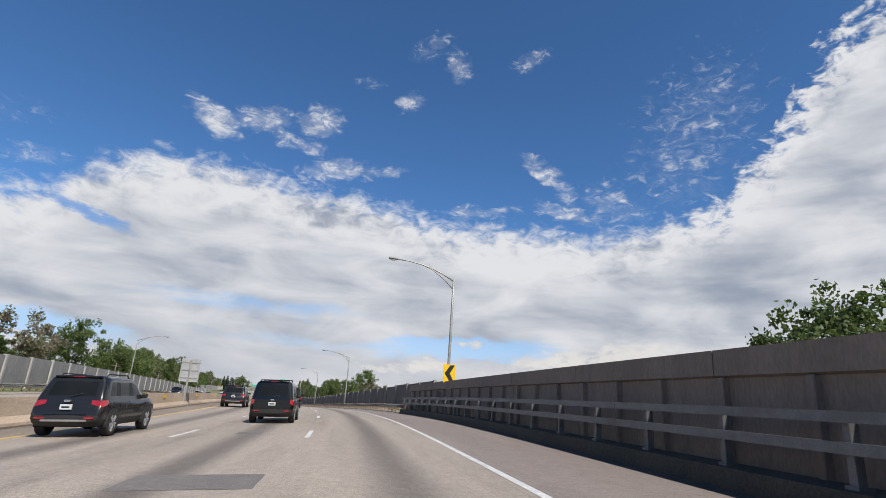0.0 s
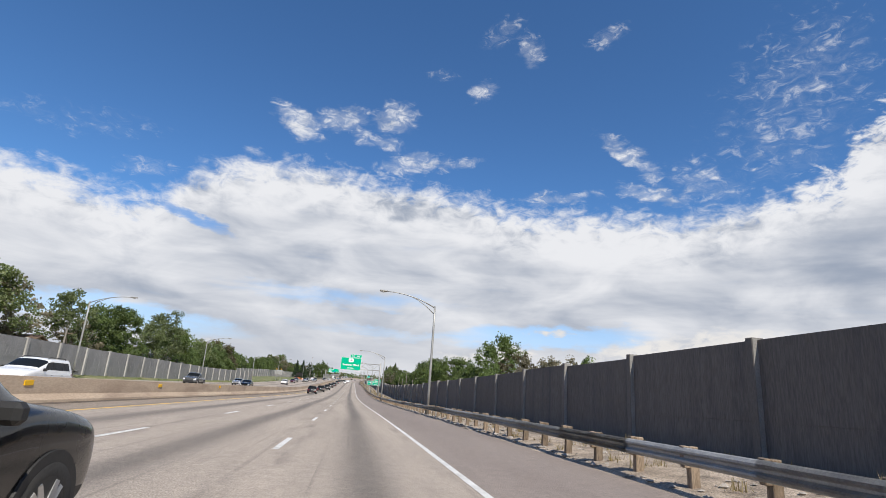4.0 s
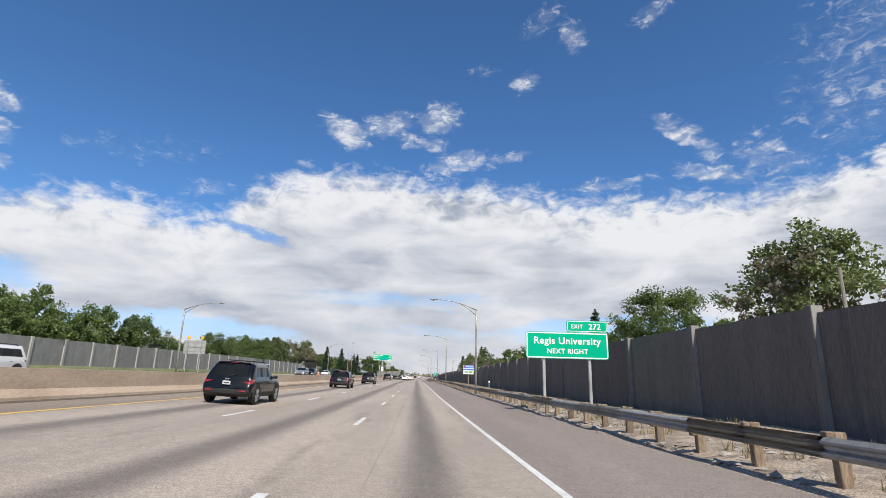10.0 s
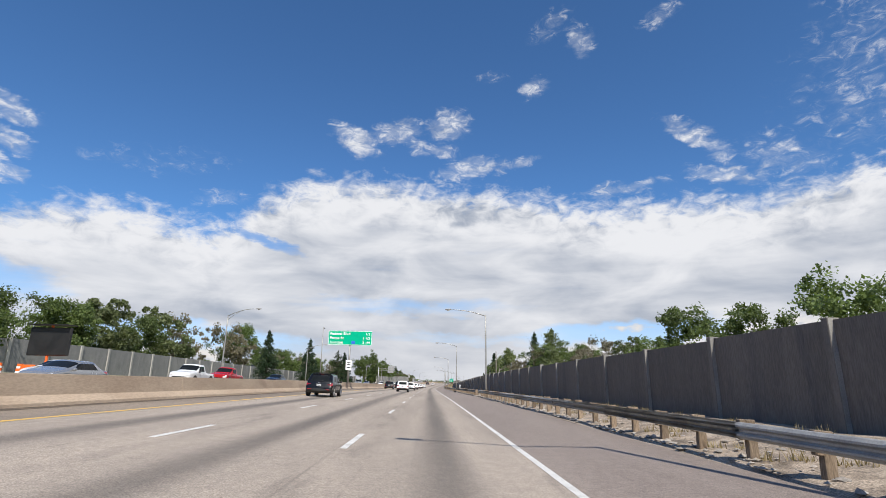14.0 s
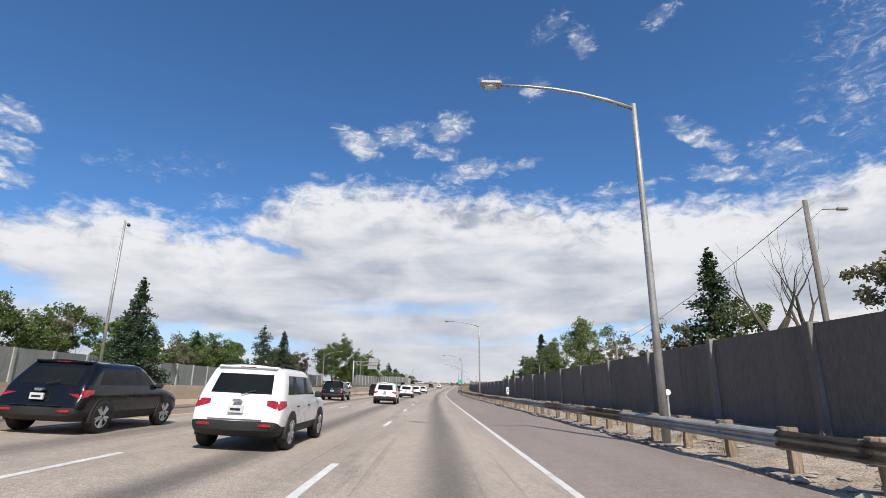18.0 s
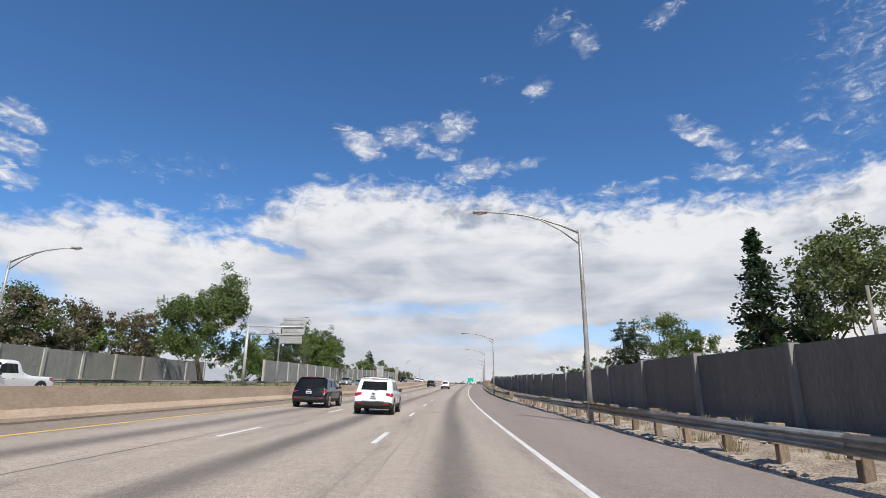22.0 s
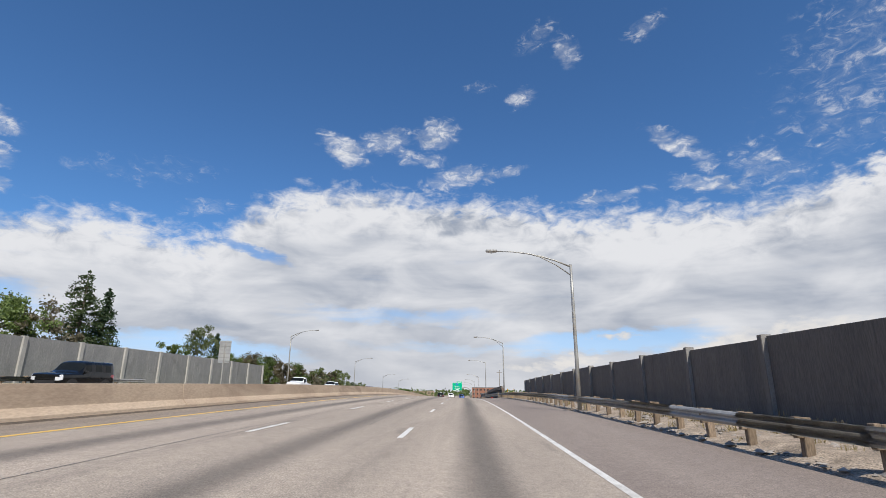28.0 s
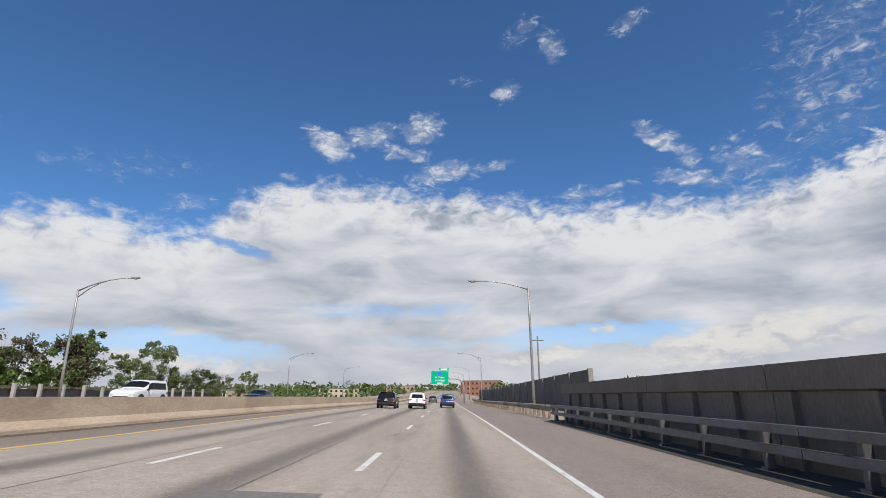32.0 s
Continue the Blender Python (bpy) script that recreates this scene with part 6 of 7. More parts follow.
# behind the right-hand wall
for row in ((("wide", 16.6, 19, 7.4), ("bush", 62, 30, 6), ("pale", 130, 32, 7), ("round", 142, 30, 7.5), ("bush", 152, 30, 6.5), ("wide", 166, 30, 8), ("twiggy", 178, 30, 9), ("twiggy", 188, 30, 9.4), ("rusty", 196, 30, 10), ("wide", 205, 30, 10.5), ("round", 217, 32, 17.5), ("bush", 224, 30, 8.8), ("airy", 227, 30, 9.4), ("tall", 232, 30, 10.4), ("wide", 235, 30, 10), ("wide", 240, 30, 10.4), ("tall", 250, 30, 13.2), ("round", 257, 25, 12), ("tall", 257, 30, 13.6), ("tall", 262, 24, 13), ("wide", 268, 24, 12.4), ("pale", 272, 30, 8.8), ("pale", 282, 30, 8.8), ("airy", 295, 30, 14.5)),
            (("twiggy", 296, 30, 12.5), ("airy", 300, 30, 14.8), ("twiggy", 303, 30, 11), ("bush", 312, 30, 8.3), ("wide", 313, 30, 8.7), ("tall", 316, 30, 13.1), ("tall", 324, 30, 14.8), ("wide", 330, 30, 7.6), ("round", 334, 30, 11.7), ("spruce", 346, 30, 13.3), ("twiggy", 352, 30, 8.6), ("pale", 355, 30, 9.6), ("bush", 366, 30, 6.6), ("airy", 372, 30, 9.1), ("wide", 376, 30, 8.9), ("bush", 377, 30, 6.8), ("pale", 378, 30, 8.2), ("round", 380, 30, 8.8), ("tall", 394, 30, 10.4), ("wide", 401, 30, 10.7), ("round", 411, 30, 10.1), ("round", 423, 30, 12), ("spruce", 424, 28, 7.5), ("round", 434, 30, 9)),
            (("twiggy", 436, 30, 7.7), ("pale", 438, 28, 8.5), ("twiggy", 452, 28, 10), ("round", 462, 28, 9), ("round", 464, 30, 10.5), ("airy", 482, 28, 11), ("wide", 487, 30, 12.2), ("round", 492, 28, 9.5), ("twiggy", 494, 30, 11.5), ("airy", 492.5, 30, 16.5), ("twiggy", 498, 30, 10.5), ("bare", 512, 31, 17.3), ("bare", 519, 33, 19.2), ("pale", 522, 33, 11.4), ("spruce", 528, 33, 18.2), ("twiggy", 531, 30, 10.1), ("twiggy", 558, 30, 11.3), ("bush", 568, 30, 8.5), ("airy", 582, 32, 18.3), ("tall", 587, 33, 17.2), ("round", 600, 30, 10.4), ("airy", 610, 30, 14.1), ("airy", 614, 32, 15.9)),
            (("bush", 616, 30, 7.5), ("spruce", 617, 31, 12), ("pale", 622, 31, 8.7), ("fir", 622, 30, 16.8), ("round", 640, 31, 9.6), ("tall", 647, 31, 12.6), ("pine", 663, 31, 12.6), ("pine", 667, 30, 13.0), ("bush", 677, 30, 7.0), ("bush", 684, 26, 6), ("fir", 690, 28, 8), ("bush", 716, 28, 6))):
    for kind, s, d, h in row:
        plant(kind, s, d, h)
# behind the left-hand walls, and four conifers and a cottonwood on the wide verge
for depth_, row in ((-40, (("twiggy", 84.6, 11.3), ("wide", 107.6, 13.1), ("round", 133, 10.8), ("wide", 141, 12.4), ("wide", 152, 11.2), ("airy", 156, 12), ("round", 160.5, 12.7), ("airy", 168, 13.1), ("twiggy", 172, 11.6), ("airy", 183, 12.6), ("round", 195, 12.5), ("round", 200, 12.9), ("airy", 216, 12.1), ("airy", 221, 14.9), ("round", 229, 12.5), ("airy", 231, 11.8), ("round", 240, 7.7), ("round", 243, 8.5), ("airy", 246, 10.8), ("airy", 253, 11.2), ("wide", 258, 8.2), ("tall", 263.6, 9.3), ("wide", 264.4, 9.9), ("airy", 265.7, 11.4), ("wide", 273, 7.5), ("rusty", 275.5, 10.5), ("tall", 279, 11.2))),
                    (-53, (("rusty", 311.4, 13.3), ("wide", 318, 10.9), ("wide", 310.9, 14), ("wide", 317.5, 12.5), ("wide", 336.5, 7.8), ("wide", 332.1, 12), ("wide", 328.5, 10.9), ("spruce", 344, 8.6), ("wide", 338.8, 10), ("round", 346.1, 11.5), ("spruce", 355.4, 8.8), ("wide", 353.6, 9.5), ("round", 361.5, 11.6), ("round", 371.5, 7.9), ("round", 376.1, 7.5), ("round", 397.8, 11.3), ("round", 392, 7.9), ("round", 407, 10.9), ("wide", 417.7, 11.7), ("wide", 422.5, 11.5), ("wide", 405.6, 8.7), ("wide", 417, 8.8), ("tall", 428.1, 11.9), ("round", 440, 12.4), ("pale", 448, 12.5), ("round", 438.2, 12.4))),
                    (-53, (("pale", 448.8, 12.8), ("round", 458.7, 12.7), ("pale", 467.3, 14.4), ("twiggy", 476.6, 14.7), ("twiggy", 497.7, 15.7), ("tall", 504.3, 14.4), ("tall", 516.2, 18.1), ("round", 529.5, 12.7), ("twiggy", 541.4, 10.3), ("wide", 534.2, 9.9), ("round", 542.2, 12.8), ("bush", 556, 10.8), ("tall", 557.6, 13.3), ("wide", 584.6, 13.1), ("twiggy", 569, 11.2), ("wide", 587.2, 12.3), ("pale", 601, 11.3), ("spruce", 581.6, 12), ("twiggy", 586.2, 10.3), ("wide", 594.7, 12), ("round", 599.5, 12.1), ("twiggy", 630.8, 11.9), ("twiggy", 634.8, 11.6), ("tall", 631.6, 13.2), ("round", 644, 10.1), ("rusty", 644.2, 11.7), ("twiggy", 654.1, 10), ("rusty", 655, 12.1), ("twiggy", 661.1, 9.2))),
                    (-40, (("spruce", 493, 12.6), ("spruce", 537, 14.4), ("pine", 586.5, 14), ("spruce", 601, 14.1))),
                    (-40, (("round", 670, 8.7), ("wide", 677, 8.1), ("pine", 680, 11.0), ("pine", 686, 12.5), ("pine", 691.5, 14), ("airy", 699, 12.5), ("cottonwood", 709, 16.8), ("cottonwood", 716.5, 16.2), ("airy", 724, 9.6), ("bush", 740, 5.8), ("bush", 750, 5.6), ("bush", 759, 6.1), ("spruce", 783, 10.5), ("fir", 810, 8.5), ("round", 770, 8.7), ("twiggy", 772, 8.5), ("pine", 779.4, 11.8), ("bush", 795, 5.7), ("airy", 804.5, 9.9), ("round", 814, 6.6), ("rusty", 823, 6.6), ("round", 825, 6.7), ("round", 831, 7.4), ("rusty", 836, 7), ("rusty", 843, 5.7))),
                    (-40, (("tall", 851, 7.3), ("rusty", 852, 5.4), ("rusty", 857, 5.7), ("round", 859, 5.2), ("twiggy", 861.6, 5.9), ("twiggy", 869, 5.7), ("pale", 870, 6.9), ("bush", 875, 4.8), ("bush", 879, 5), ("twiggy", 880, 6.4), ("rusty", 886, 6.4), ("pale", 887, 7.4), ("spruce", 888, 5.8), ("pale", 898, 5.7), ("pale", 904, 8.1), ("round", 917, 5.5), ("twiggy", 924, 4.4), ("pale", 937, 5.5)))):
    for kind, s, h in row:
        plant(kind, s, depth_, h)
plant("cottonwood", 648.5, -37.6, 18.2)
# lower growth that fills the gaps behind the walls
rnd = random.Random(77)
s = 20.0
while s < 640:
    kind = rnd.choice(("round", "wide", "pale", "wide", "twiggy", "bush"))
    far = 285 < s
    plant(kind, s, -rnd.uniform(56, 70) if far else -rnd.uniform(42, 58), rnd.uniform(6.4, 8.6) if far else rnd.uniform(6.6, 9.0))
    s += rnd.uniform(5.5, 10.5)
plant("bush", 826.0, 21.0, 0.9)


# beyond the bridge and the water
def far_grove():
    rnd = random.Random(500)
    vs, fs = [], []
    places = [(rnd.uniform(960, 1250), rnd.choice((-1, 1)) * rnd.uniform(24, 150), rnd.uniform(4.5, 7.0)) for _ in range(46)]
    places += [(836 + k * 4.2 + rnd.uniform(-2, 2), 66 + rnd.uniform(0, 10), rnd.uniform(2.4, 4.4)) for k in range(44)]
    places += [(842 + k * 6.5 + rnd.uniform(-3, 3), 74 + rnd.uniform(0, 26), rnd.uniform(4.5, 7.5)) for k in range(26)]
    for s, d, h in places:
        x = spot(s, d)
        z = ground_height(x.x, x.y)
        if d > 18:
            z -= 4.2 * max(0.0, min(1.0, (x.y - 780) / 20)) * max(0.0, min(1.0, (930 - x.y) / 30))
        h += x.z - z
        wide = h * rnd.uniform(0.34, 0.5)
        for _ in range(46):
            q, a = rnd.random(), rnd.uniform(0, 2 * math.pi)
            r = wide * math.sqrt(rnd.random()) * math.sin(math.pi * (0.18 + 0.80 * q)) ** 0.6
            leaves_into(vs, fs, rnd, Vector((x.x + r * math.cos(a), x.y + r * math.sin(a), z + h * (0.10 + 0.86 * q))), h * 0.055, 22, 0.13)
    me = leaf_mesh(vs, fs, LEAF)
    me.name = "far_grove"
    tagged(new("far_grove", me), "fresh green trees and bushes beyond the bridge and the water", "trees", kind="stuff")


far_grove()

# ---------------------------------------------------------------- houses behind the far wall
STUCCO = [surface("house_wall_" + n_, c, tuple(x * 0.9 for x in c), 0.9, size=0.6, grain=12, grain_amount=0.1, bump=0.2) for n_, c in (("cream", (0.55, 0.47, 0.36)), ("white", (0.68, 0.67, 0.64)), ("tan", (0.40, 0.31, 0.22)))]
SHINGLE = [surface("roof_shingles_" + n_, c, tuple(x * 0.8 for x in c), 0.9, size=3.0, grain=20, grain_amount=0.25, bump=0.5) for n_, c in (("dark", (0.06, 0.055, 0.055)), ("grey", (0.20, 0.195, 0.19)), ("brown", (0.17, 0.115, 0.08)), ("green", (0.15, 0.17, 0.14)))]
PANE = surface("window_glass", (0.03, 0.035, 0.04), (0.04, 0.045, 0.05), 0.1, size=1, grain=10, grain_amount=0.1, bump=0.0)


def house(s, d, w, l, eave, ridge, wall, roof, label, turn=0.0, chimney=True, solar=False):
    x = spot(s, d)
    g = ground_height(x.x, x.y)
    base = spot(s, -33).z - g
    if s > 300:
        base += 0.9
    h = thing("house", Matrix.Translation((x.x, x.y, g)) @ Matrix.Rotation(along(s)[3] + radians(turn), 4, "Z"), label, "house", "houses behind the far wall")
    e, r = eave + base, ridge + base
    bm = bmesh.new()
    a = [bm.verts.new(v) for v in ((-w / 2, -l / 2, 0), (w / 2, -l / 2, 0), (w / 2, l / 2, 0), (-w / 2, l / 2, 0), (-w / 2, -l / 2, e), (w / 2, -l / 2, e), (w / 2, l / 2, e), (-w / 2, l / 2, e), (0, -l / 2, r - 0.15), (0, l / 2, r - 0.15))]
    for f in ((0, 1, 5, 8, 4), (2, 3, 7, 9, 6), (1, 2, 6, 5), (3, 0, 4, 7)):
        bm.faces.new([a[i] for i in f])
    part("wall", bm, wall, h)
    for sg in (1, -1):
        bm = bmesh.new()
        o = 0.5
        k = (r - e) / (w / 2)
        pts = [(0, -l / 2 - o, r), (sg * (w / 2 + o), -l / 2 - o, e - o * k), (sg * (w / 2 + o), l / 2 + o, e - o * k), (0, l / 2 + o, r)]
        lo = [bm.verts.new((p[0], p[1], p[2] - 0.14)) for p in pts]
        hi = [bm.verts.new(p) for p in pts]
        bm.faces.new(lo)
        bm.faces.new(hi)
        for i in range(4):
            bm.faces.new((lo[i], lo[(i + 1) % 4], hi[(i + 1) % 4], hi[i]))
        bmesh.ops.recalc_face_normals(bm, faces=bm.faces)
        rf = part("roof", bm, roof, h)
        if solar and sg > 0:
            for i in range(5):
                bm = bmesh.new()
                y = -l / 2 + 1.0 + i * 1.7
                q = [(w * 0.10, y), (w * 0.40, y), (w * 0.40, y + 1.6), (w * 0.10, y + 1.6)]
                bm.faces.new([bm.verts.new((px_, py_, r - k * px_ + 0.08)) for px_, py_ in q])
                bmesh.ops.solidify(bm, geom=bm.faces[:], thickness=0.04)
                part("solar_panel", bm, GLASS, rf, "dark solar panel")
    for y in (-l / 4, l / 4):
        bm = bmesh.new()
        box(bm, w / 2 + 0.0, w / 2 + 0.06, y - 0.7, y + 0.7, e - 1.6, e - 0.5, 0.01)
        wn = part("window", bm, SIGN_WHITE, h)
        bm = bmesh.new()
        box(bm, w / 2 + 0.055, w / 2 + 0.07, y - 0.6, y + 0.6, e - 1.5, e - 0.6)
        part("pane", bm, PANE, wn)
    bm = bmesh.new()
    box(bm, -0.6, 0.6, -l / 2 - 0.06, -l / 2, e - 1.3, e - 0.3, 0.01)
    wn = part("window", bm, SIGN_WHITE, h)
    bm = bmesh.new()
    box(bm, -0.5, 0.5, -l / 2 - 0.07, -l / 2 - 0.055, e - 1.2, e - 0.4)
    part("pane", bm, PANE, wn)
    if chimney:
        bm = bmesh.new()
        box(bm, -w * 0.2 - 0.3, -w * 0.2 + 0.3, l * 0.2, l * 0.2 + 0.6, e, r + 0.7, 0.03)
        part("chimney", bm, STUCCO[2], h)
    return h


for i, (s, d, w, l, e, r, wl, rf, turn, label, solar) in enumerate((
        (146, -43, 9, 8, 4.4, 6.2, 0, 0, 8, "cream house with a dark shingle roof", False), (160, -46, 8, 9, 3.6, 5.0, 1, 1, 90, "white house with a grey roof", False), (176, -44, 8, 10, 3.0, 4.6, 0, 2, 90, "low house with a brown roof", False),
        (229, -45, 8, 8, 4.2, 5.2, 1, 1, 90, "white house with a low grey roof", False), (238, -42, 10, 9, 2.4, 4.4, 2, 1, 10, "low house with a pale grey roof", False),
        (266, -43, 9, 10, 3.0, 4.8, 1, 1, 0, "house with a grey shingle roof and chimney", False), (323, -57, 10, 12, 2.6, 4.4, 1, 1, 90, "low white house with a grey gable roof", False), (344, -57, 10, 11, 2.4, 4.6, 1, 0, 5, "white house with solar panels on its roof", True),
        (365, -56, 9, 10, 2.2, 4.2, 0, 3, 90, "low house with a greenish roof", False), (385, -57, 9, 10, 2.2, 4.2, 0, 1, 0, "low house with a grey roof", False), (405, -57, 10, 11, 2.6, 4.9, 2, 3, 0, "house with a grey-green hipped roof and chimney", False), (417, -59, 8, 9, 2.6, 4.6, 0, 2, 90, "tan house with a brown roof", False),
        (428, -57, 8, 8, 2.4, 4.4, 0, 2, 10, "cream house with a brown gable roof", False), (521, -58, 9, 10, 2.4, 4.2, 1, 1, 90, "low white house behind the wall", False), (587, -59, 7, 8, 3.8, 6.0, 1, 1, 20, "white gabled house among green trees", False), (597, -57, 9, 9, 2.8, 4.2, 1, 2, 90, "white house with a reddish-brown roof", False))):
    house(s, d, w, l, e, r, STUCCO[wl], SHINGLE[rf], label, turn, i % 2 == 0, solar)

# ---------------------------------------------------------------- verge: stones, weeds, litter
STONE = surface("verge_stone", (0.24, 0.215, 0.185), (0.38, 0.345, 0.31), 0.95, size=3.0, grain=20, grain_amount=0.2, bump=0.3)
WEED = leaf_surface("dry_weeds", (0.26, 0.20, 0.10), (0.36, 0.29, 0.17))
WEED_GREEN = leaf_surface("green_weeds", (0.07, 0.11, 0.03), (0.14, 0.17, 0.06))


def stones():
    rnd = random.Random(31)
    vs, fs = [], []
    for _ in range(26000):
        s, d = rnd.uniform(BRIDGE_A, BRIDGE_B0), 5.55 + 3.6 * rnd.random() ** 1.6
        r = 0.025 + 0.13 * rnd.random() ** 3
        p = spot(s, d, 0.06 + 0.16 * min(1, (d - 5.5) / 2.0))
        i = len(vs)
        for dx, dy, dz in ((1, 0, 0), (0, 1, 0), (-1, 0, 0), (0, -1, 0), (0, 0, 1), (0, 0, -1)):
            q = r * rnd.uniform(0.45, 1.3)
            vs.append((p.x + dx * q, p.y + dy * q, p.z + dz * q * 0.45))
        for f in ((0, 1, 4), (1, 2, 4), (2, 3, 4), (3, 0, 4), (1, 0, 5), (2, 1, 5), (3, 2, 5), (0, 3, 5)):
            fs.append(tuple(i + k for k in f))
    me = bpy.data.meshes.new("verge_stones")
    me.from_pydata(vs, [], fs)
    me.materials.append(STONE)
    tagged(new("verge_stones", me), "loose pale stones and rubble under the guardrail", "stones", kind="stuff")


def weeds(name, mat, label, count, s0, s1, d0, d1, height, seed):
    rnd = random.Random(seed)
    vs, fs = [], []
    for _ in range(count):
        s, d = rnd.uniform(s0, s1), rnd.uniform(d0, d1)
        p = spot(s, d, 0.05 if d < 0 else 0.05 + 0.15 * min(1, max(0, (d - 5.5) / 2.0)))
        h = height * rnd.uniform(0.4, 1.3)
        for _ in range(22):
            a, b = rnd.uniform(0, 6.28), rnd.uniform(0.2, 1.0)
            q = Vector((math.cos(a) * b * h * 0.7, math.sin(a) * b * h * 0.7, h * rnd.uniform(0.5, 1.0)))
            t = Vector((-math.sin(a), math.cos(a), 0)) * 0.012
            o = p + Vector((rnd.gauss(0, 0.10), rnd.gauss(0, 0.10), 0))
            i = len(vs)
            vs += [o - t, o + t, o + q]
            fs.append((i, i + 1, i + 2))
    me = bpy.data.meshes.new(name)
    me.from_pydata([tuple(v) for v in vs], [], fs)
    me.materials.append(mat)
    tagged(new(name, me), label, "weeds", kind="stuff")


stones()
weeds("dry_weeds", WEED, "tufts of dry weeds along the wall and rail posts", 2600, BRIDGE_A, BRIDGE_B0, 6.0, 9.6, 0.32, 41)
weeds("green_weeds", WEED_GREEN, "tufts of green weeds on the verges", 700, 60, 810, -32.4, -29.8, 0.35, 42)

# erosion logs along the rail
SOCK = surface("green_netting", (0.012, 0.042, 0.020), (0.024, 0.066, 0.034), 0.9, size=3, grain=60, grain_amount=0.3, bump=0.8)
s = 622.0
rnd = random.Random(5)
while s < 690:
    bm = bmesh.new()
    ln = rnd.uniform(1.3, 2.6)
    pts = [spot(s + ln * q, 5.38 + 0.05 * math.sin(q * 5) + rnd.uniform(-0.03, 0.03), 0.07) for q in (0, 0.04, 0.14, 0.25, 0.36, 0.48, 0.60, 0.72, 0.84, 0.96, 1.0)]
    tube(bm, pts, [0.02] + [rnd.uniform(0.045, 0.10) for _ in range(9)] + [0.02], 8)
    tagged(part("erosion_log", bm, SOCK, smooth=True), "green netted erosion log lying beside the guardrail", "erosion log", "erosion logs")
    s += ln + rnd.uniform(0.05, 0.9)

# patches, joints and a manhole cover on the road
PATCH = paving("patch_asphalt", (0.15, 0.135, 0.124), (0.18, 0.163, 0.15), False, (0.085, 0.078, 0.075))
TAR = surface("crack_sealer", (0.085, 0.078, 0.072), (0.11, 0.10, 0.092), 0.6, size=3, grain=20, grain_amount=0.1, bump=0.1)
for s0, s1, d0, d1 in ((8.4, 9.8, -4.2, -2.2), (18.3, 19.2, -4.3, -3.5), (826.5, 829.3, -3.6, -1.95), (836.5, 839.8, -3.7, -2.1)):
    bm = sweep([(d0, 0.004), (d1, 0.004)], s0, s1, 1.0)
    tagged(part("road_patch", bm, PATCH), "dark rectangular repair patch in the paving", "road patch", "road patches", "structure")
bm = bmesh.new()
bmesh.ops.create_cone(bm, cap_ends=True, segments=28, radius1=0.33, radius2=0.33, depth=0.012)
mh = tagged(part("manhole_cover", bm, PATCH, m=stand(817.0, -2.9, 0.004, level=False)), "round rusty manhole cover in the paving", "manhole cover")
bm = bmesh.new()
for k in range(28):
    a, b = 2 * math.pi * k / 28, 2 * math.pi * (k + 1) / 28
    bm.faces.new([bm.verts.new((q * math.cos(g), q * math.sin(g), 0.009)) for g, q in ((a, 0.32), (b, 0.32), (b, 0.42), (a, 0.42))])
part("concrete_ring", bm, PARAPET_PALE, mh)
seal = thing("crack_seals", label="dark sealed cracks running along the lanes", category="crack seal", kind="structure")
rnd = random.Random(12)
for s0, s1, d in ((196, 226, -6.6), (204, 232, -7.2), (440, 470, -2.9), (560, 640, -6.3), (690, 860, -6.3), (770, 835, -4.6), (745, 850, -3.4), (60, 110, -2.6)):
    bm = bmesh.new()
    prev = None
    for s in np.arange(s0, s1, 2.0):
        c = d + 0.10 * noise.noise((s * 0.08, d, 0)) + 0.03 * noise.noise((s * 0.6, d, 3))
        hw = 0.010 + 0.012 * abs(noise.noise((s * 0.2, d, 9)))
        q = [bm.verts.new(spot(s, c - hw, 0.003)), bm.verts.new(spot(s, c + hw, 0.003))]
        if prev:
            bm.faces.new((prev[0], prev[1], q[1], q[0]))
        prev = q
    part("crack_seal", bm, TAR, seal)

# ---------------------------------------------------------------- by the second bridge: fence, markers, water
WATER = surface("lake_water", (0.07, 0.085, 0.09), (0.10, 0.115, 0.12), 0.12, size=0.2, grain=1.5, grain_amount=0.1, bump=0.5, bump_size=0.8)
bm = bmesh.new()
bz = spot(816, 8).z - 3.2
bm.faces.new([bm.verts.new((*spot(s, d).xy, bz)) for s, d in ((795, 15), (930, 15), (960, 110), (790, 110))])
tagged(part("lake", bm, WATER), "grey rippled lake beyond the bridge", "lake", kind="structure")
fence = thing("chain_link_fence", label="galvanised chain-link fence in the gap before the bridge", category="fence")
for s in (813.2, 816.6, 820.0):
    bm = bmesh.new()
    tube(bm, [spot(s, 10.6, -0.5), spot(s, 10.6, 2.35)], 0.035, 8)
    part("post", bm, GALV, fence)
for z in (0.15, 2.2):
    bm = bmesh.new()
    tube(bm, [spot(812.5, 10.6, z), spot(821.0, 10.6, z)], 0.022, 6)
    part("rail", bm, GALV, fence)
bm = bmesh.new()
for k in range(62):
    for sg in (1, -1):
        a = 812.6 + k * 0.135
        b = a + sg * 2.0
        if 812.4 < b < 821.1:
            tube(bm, [spot(a, 10.6, 0.15), spot(b, 10.6, 2.2)], 0.0035, 3, caps=False)
part("mesh", bm, GALV, fence, "diamond wire mesh")
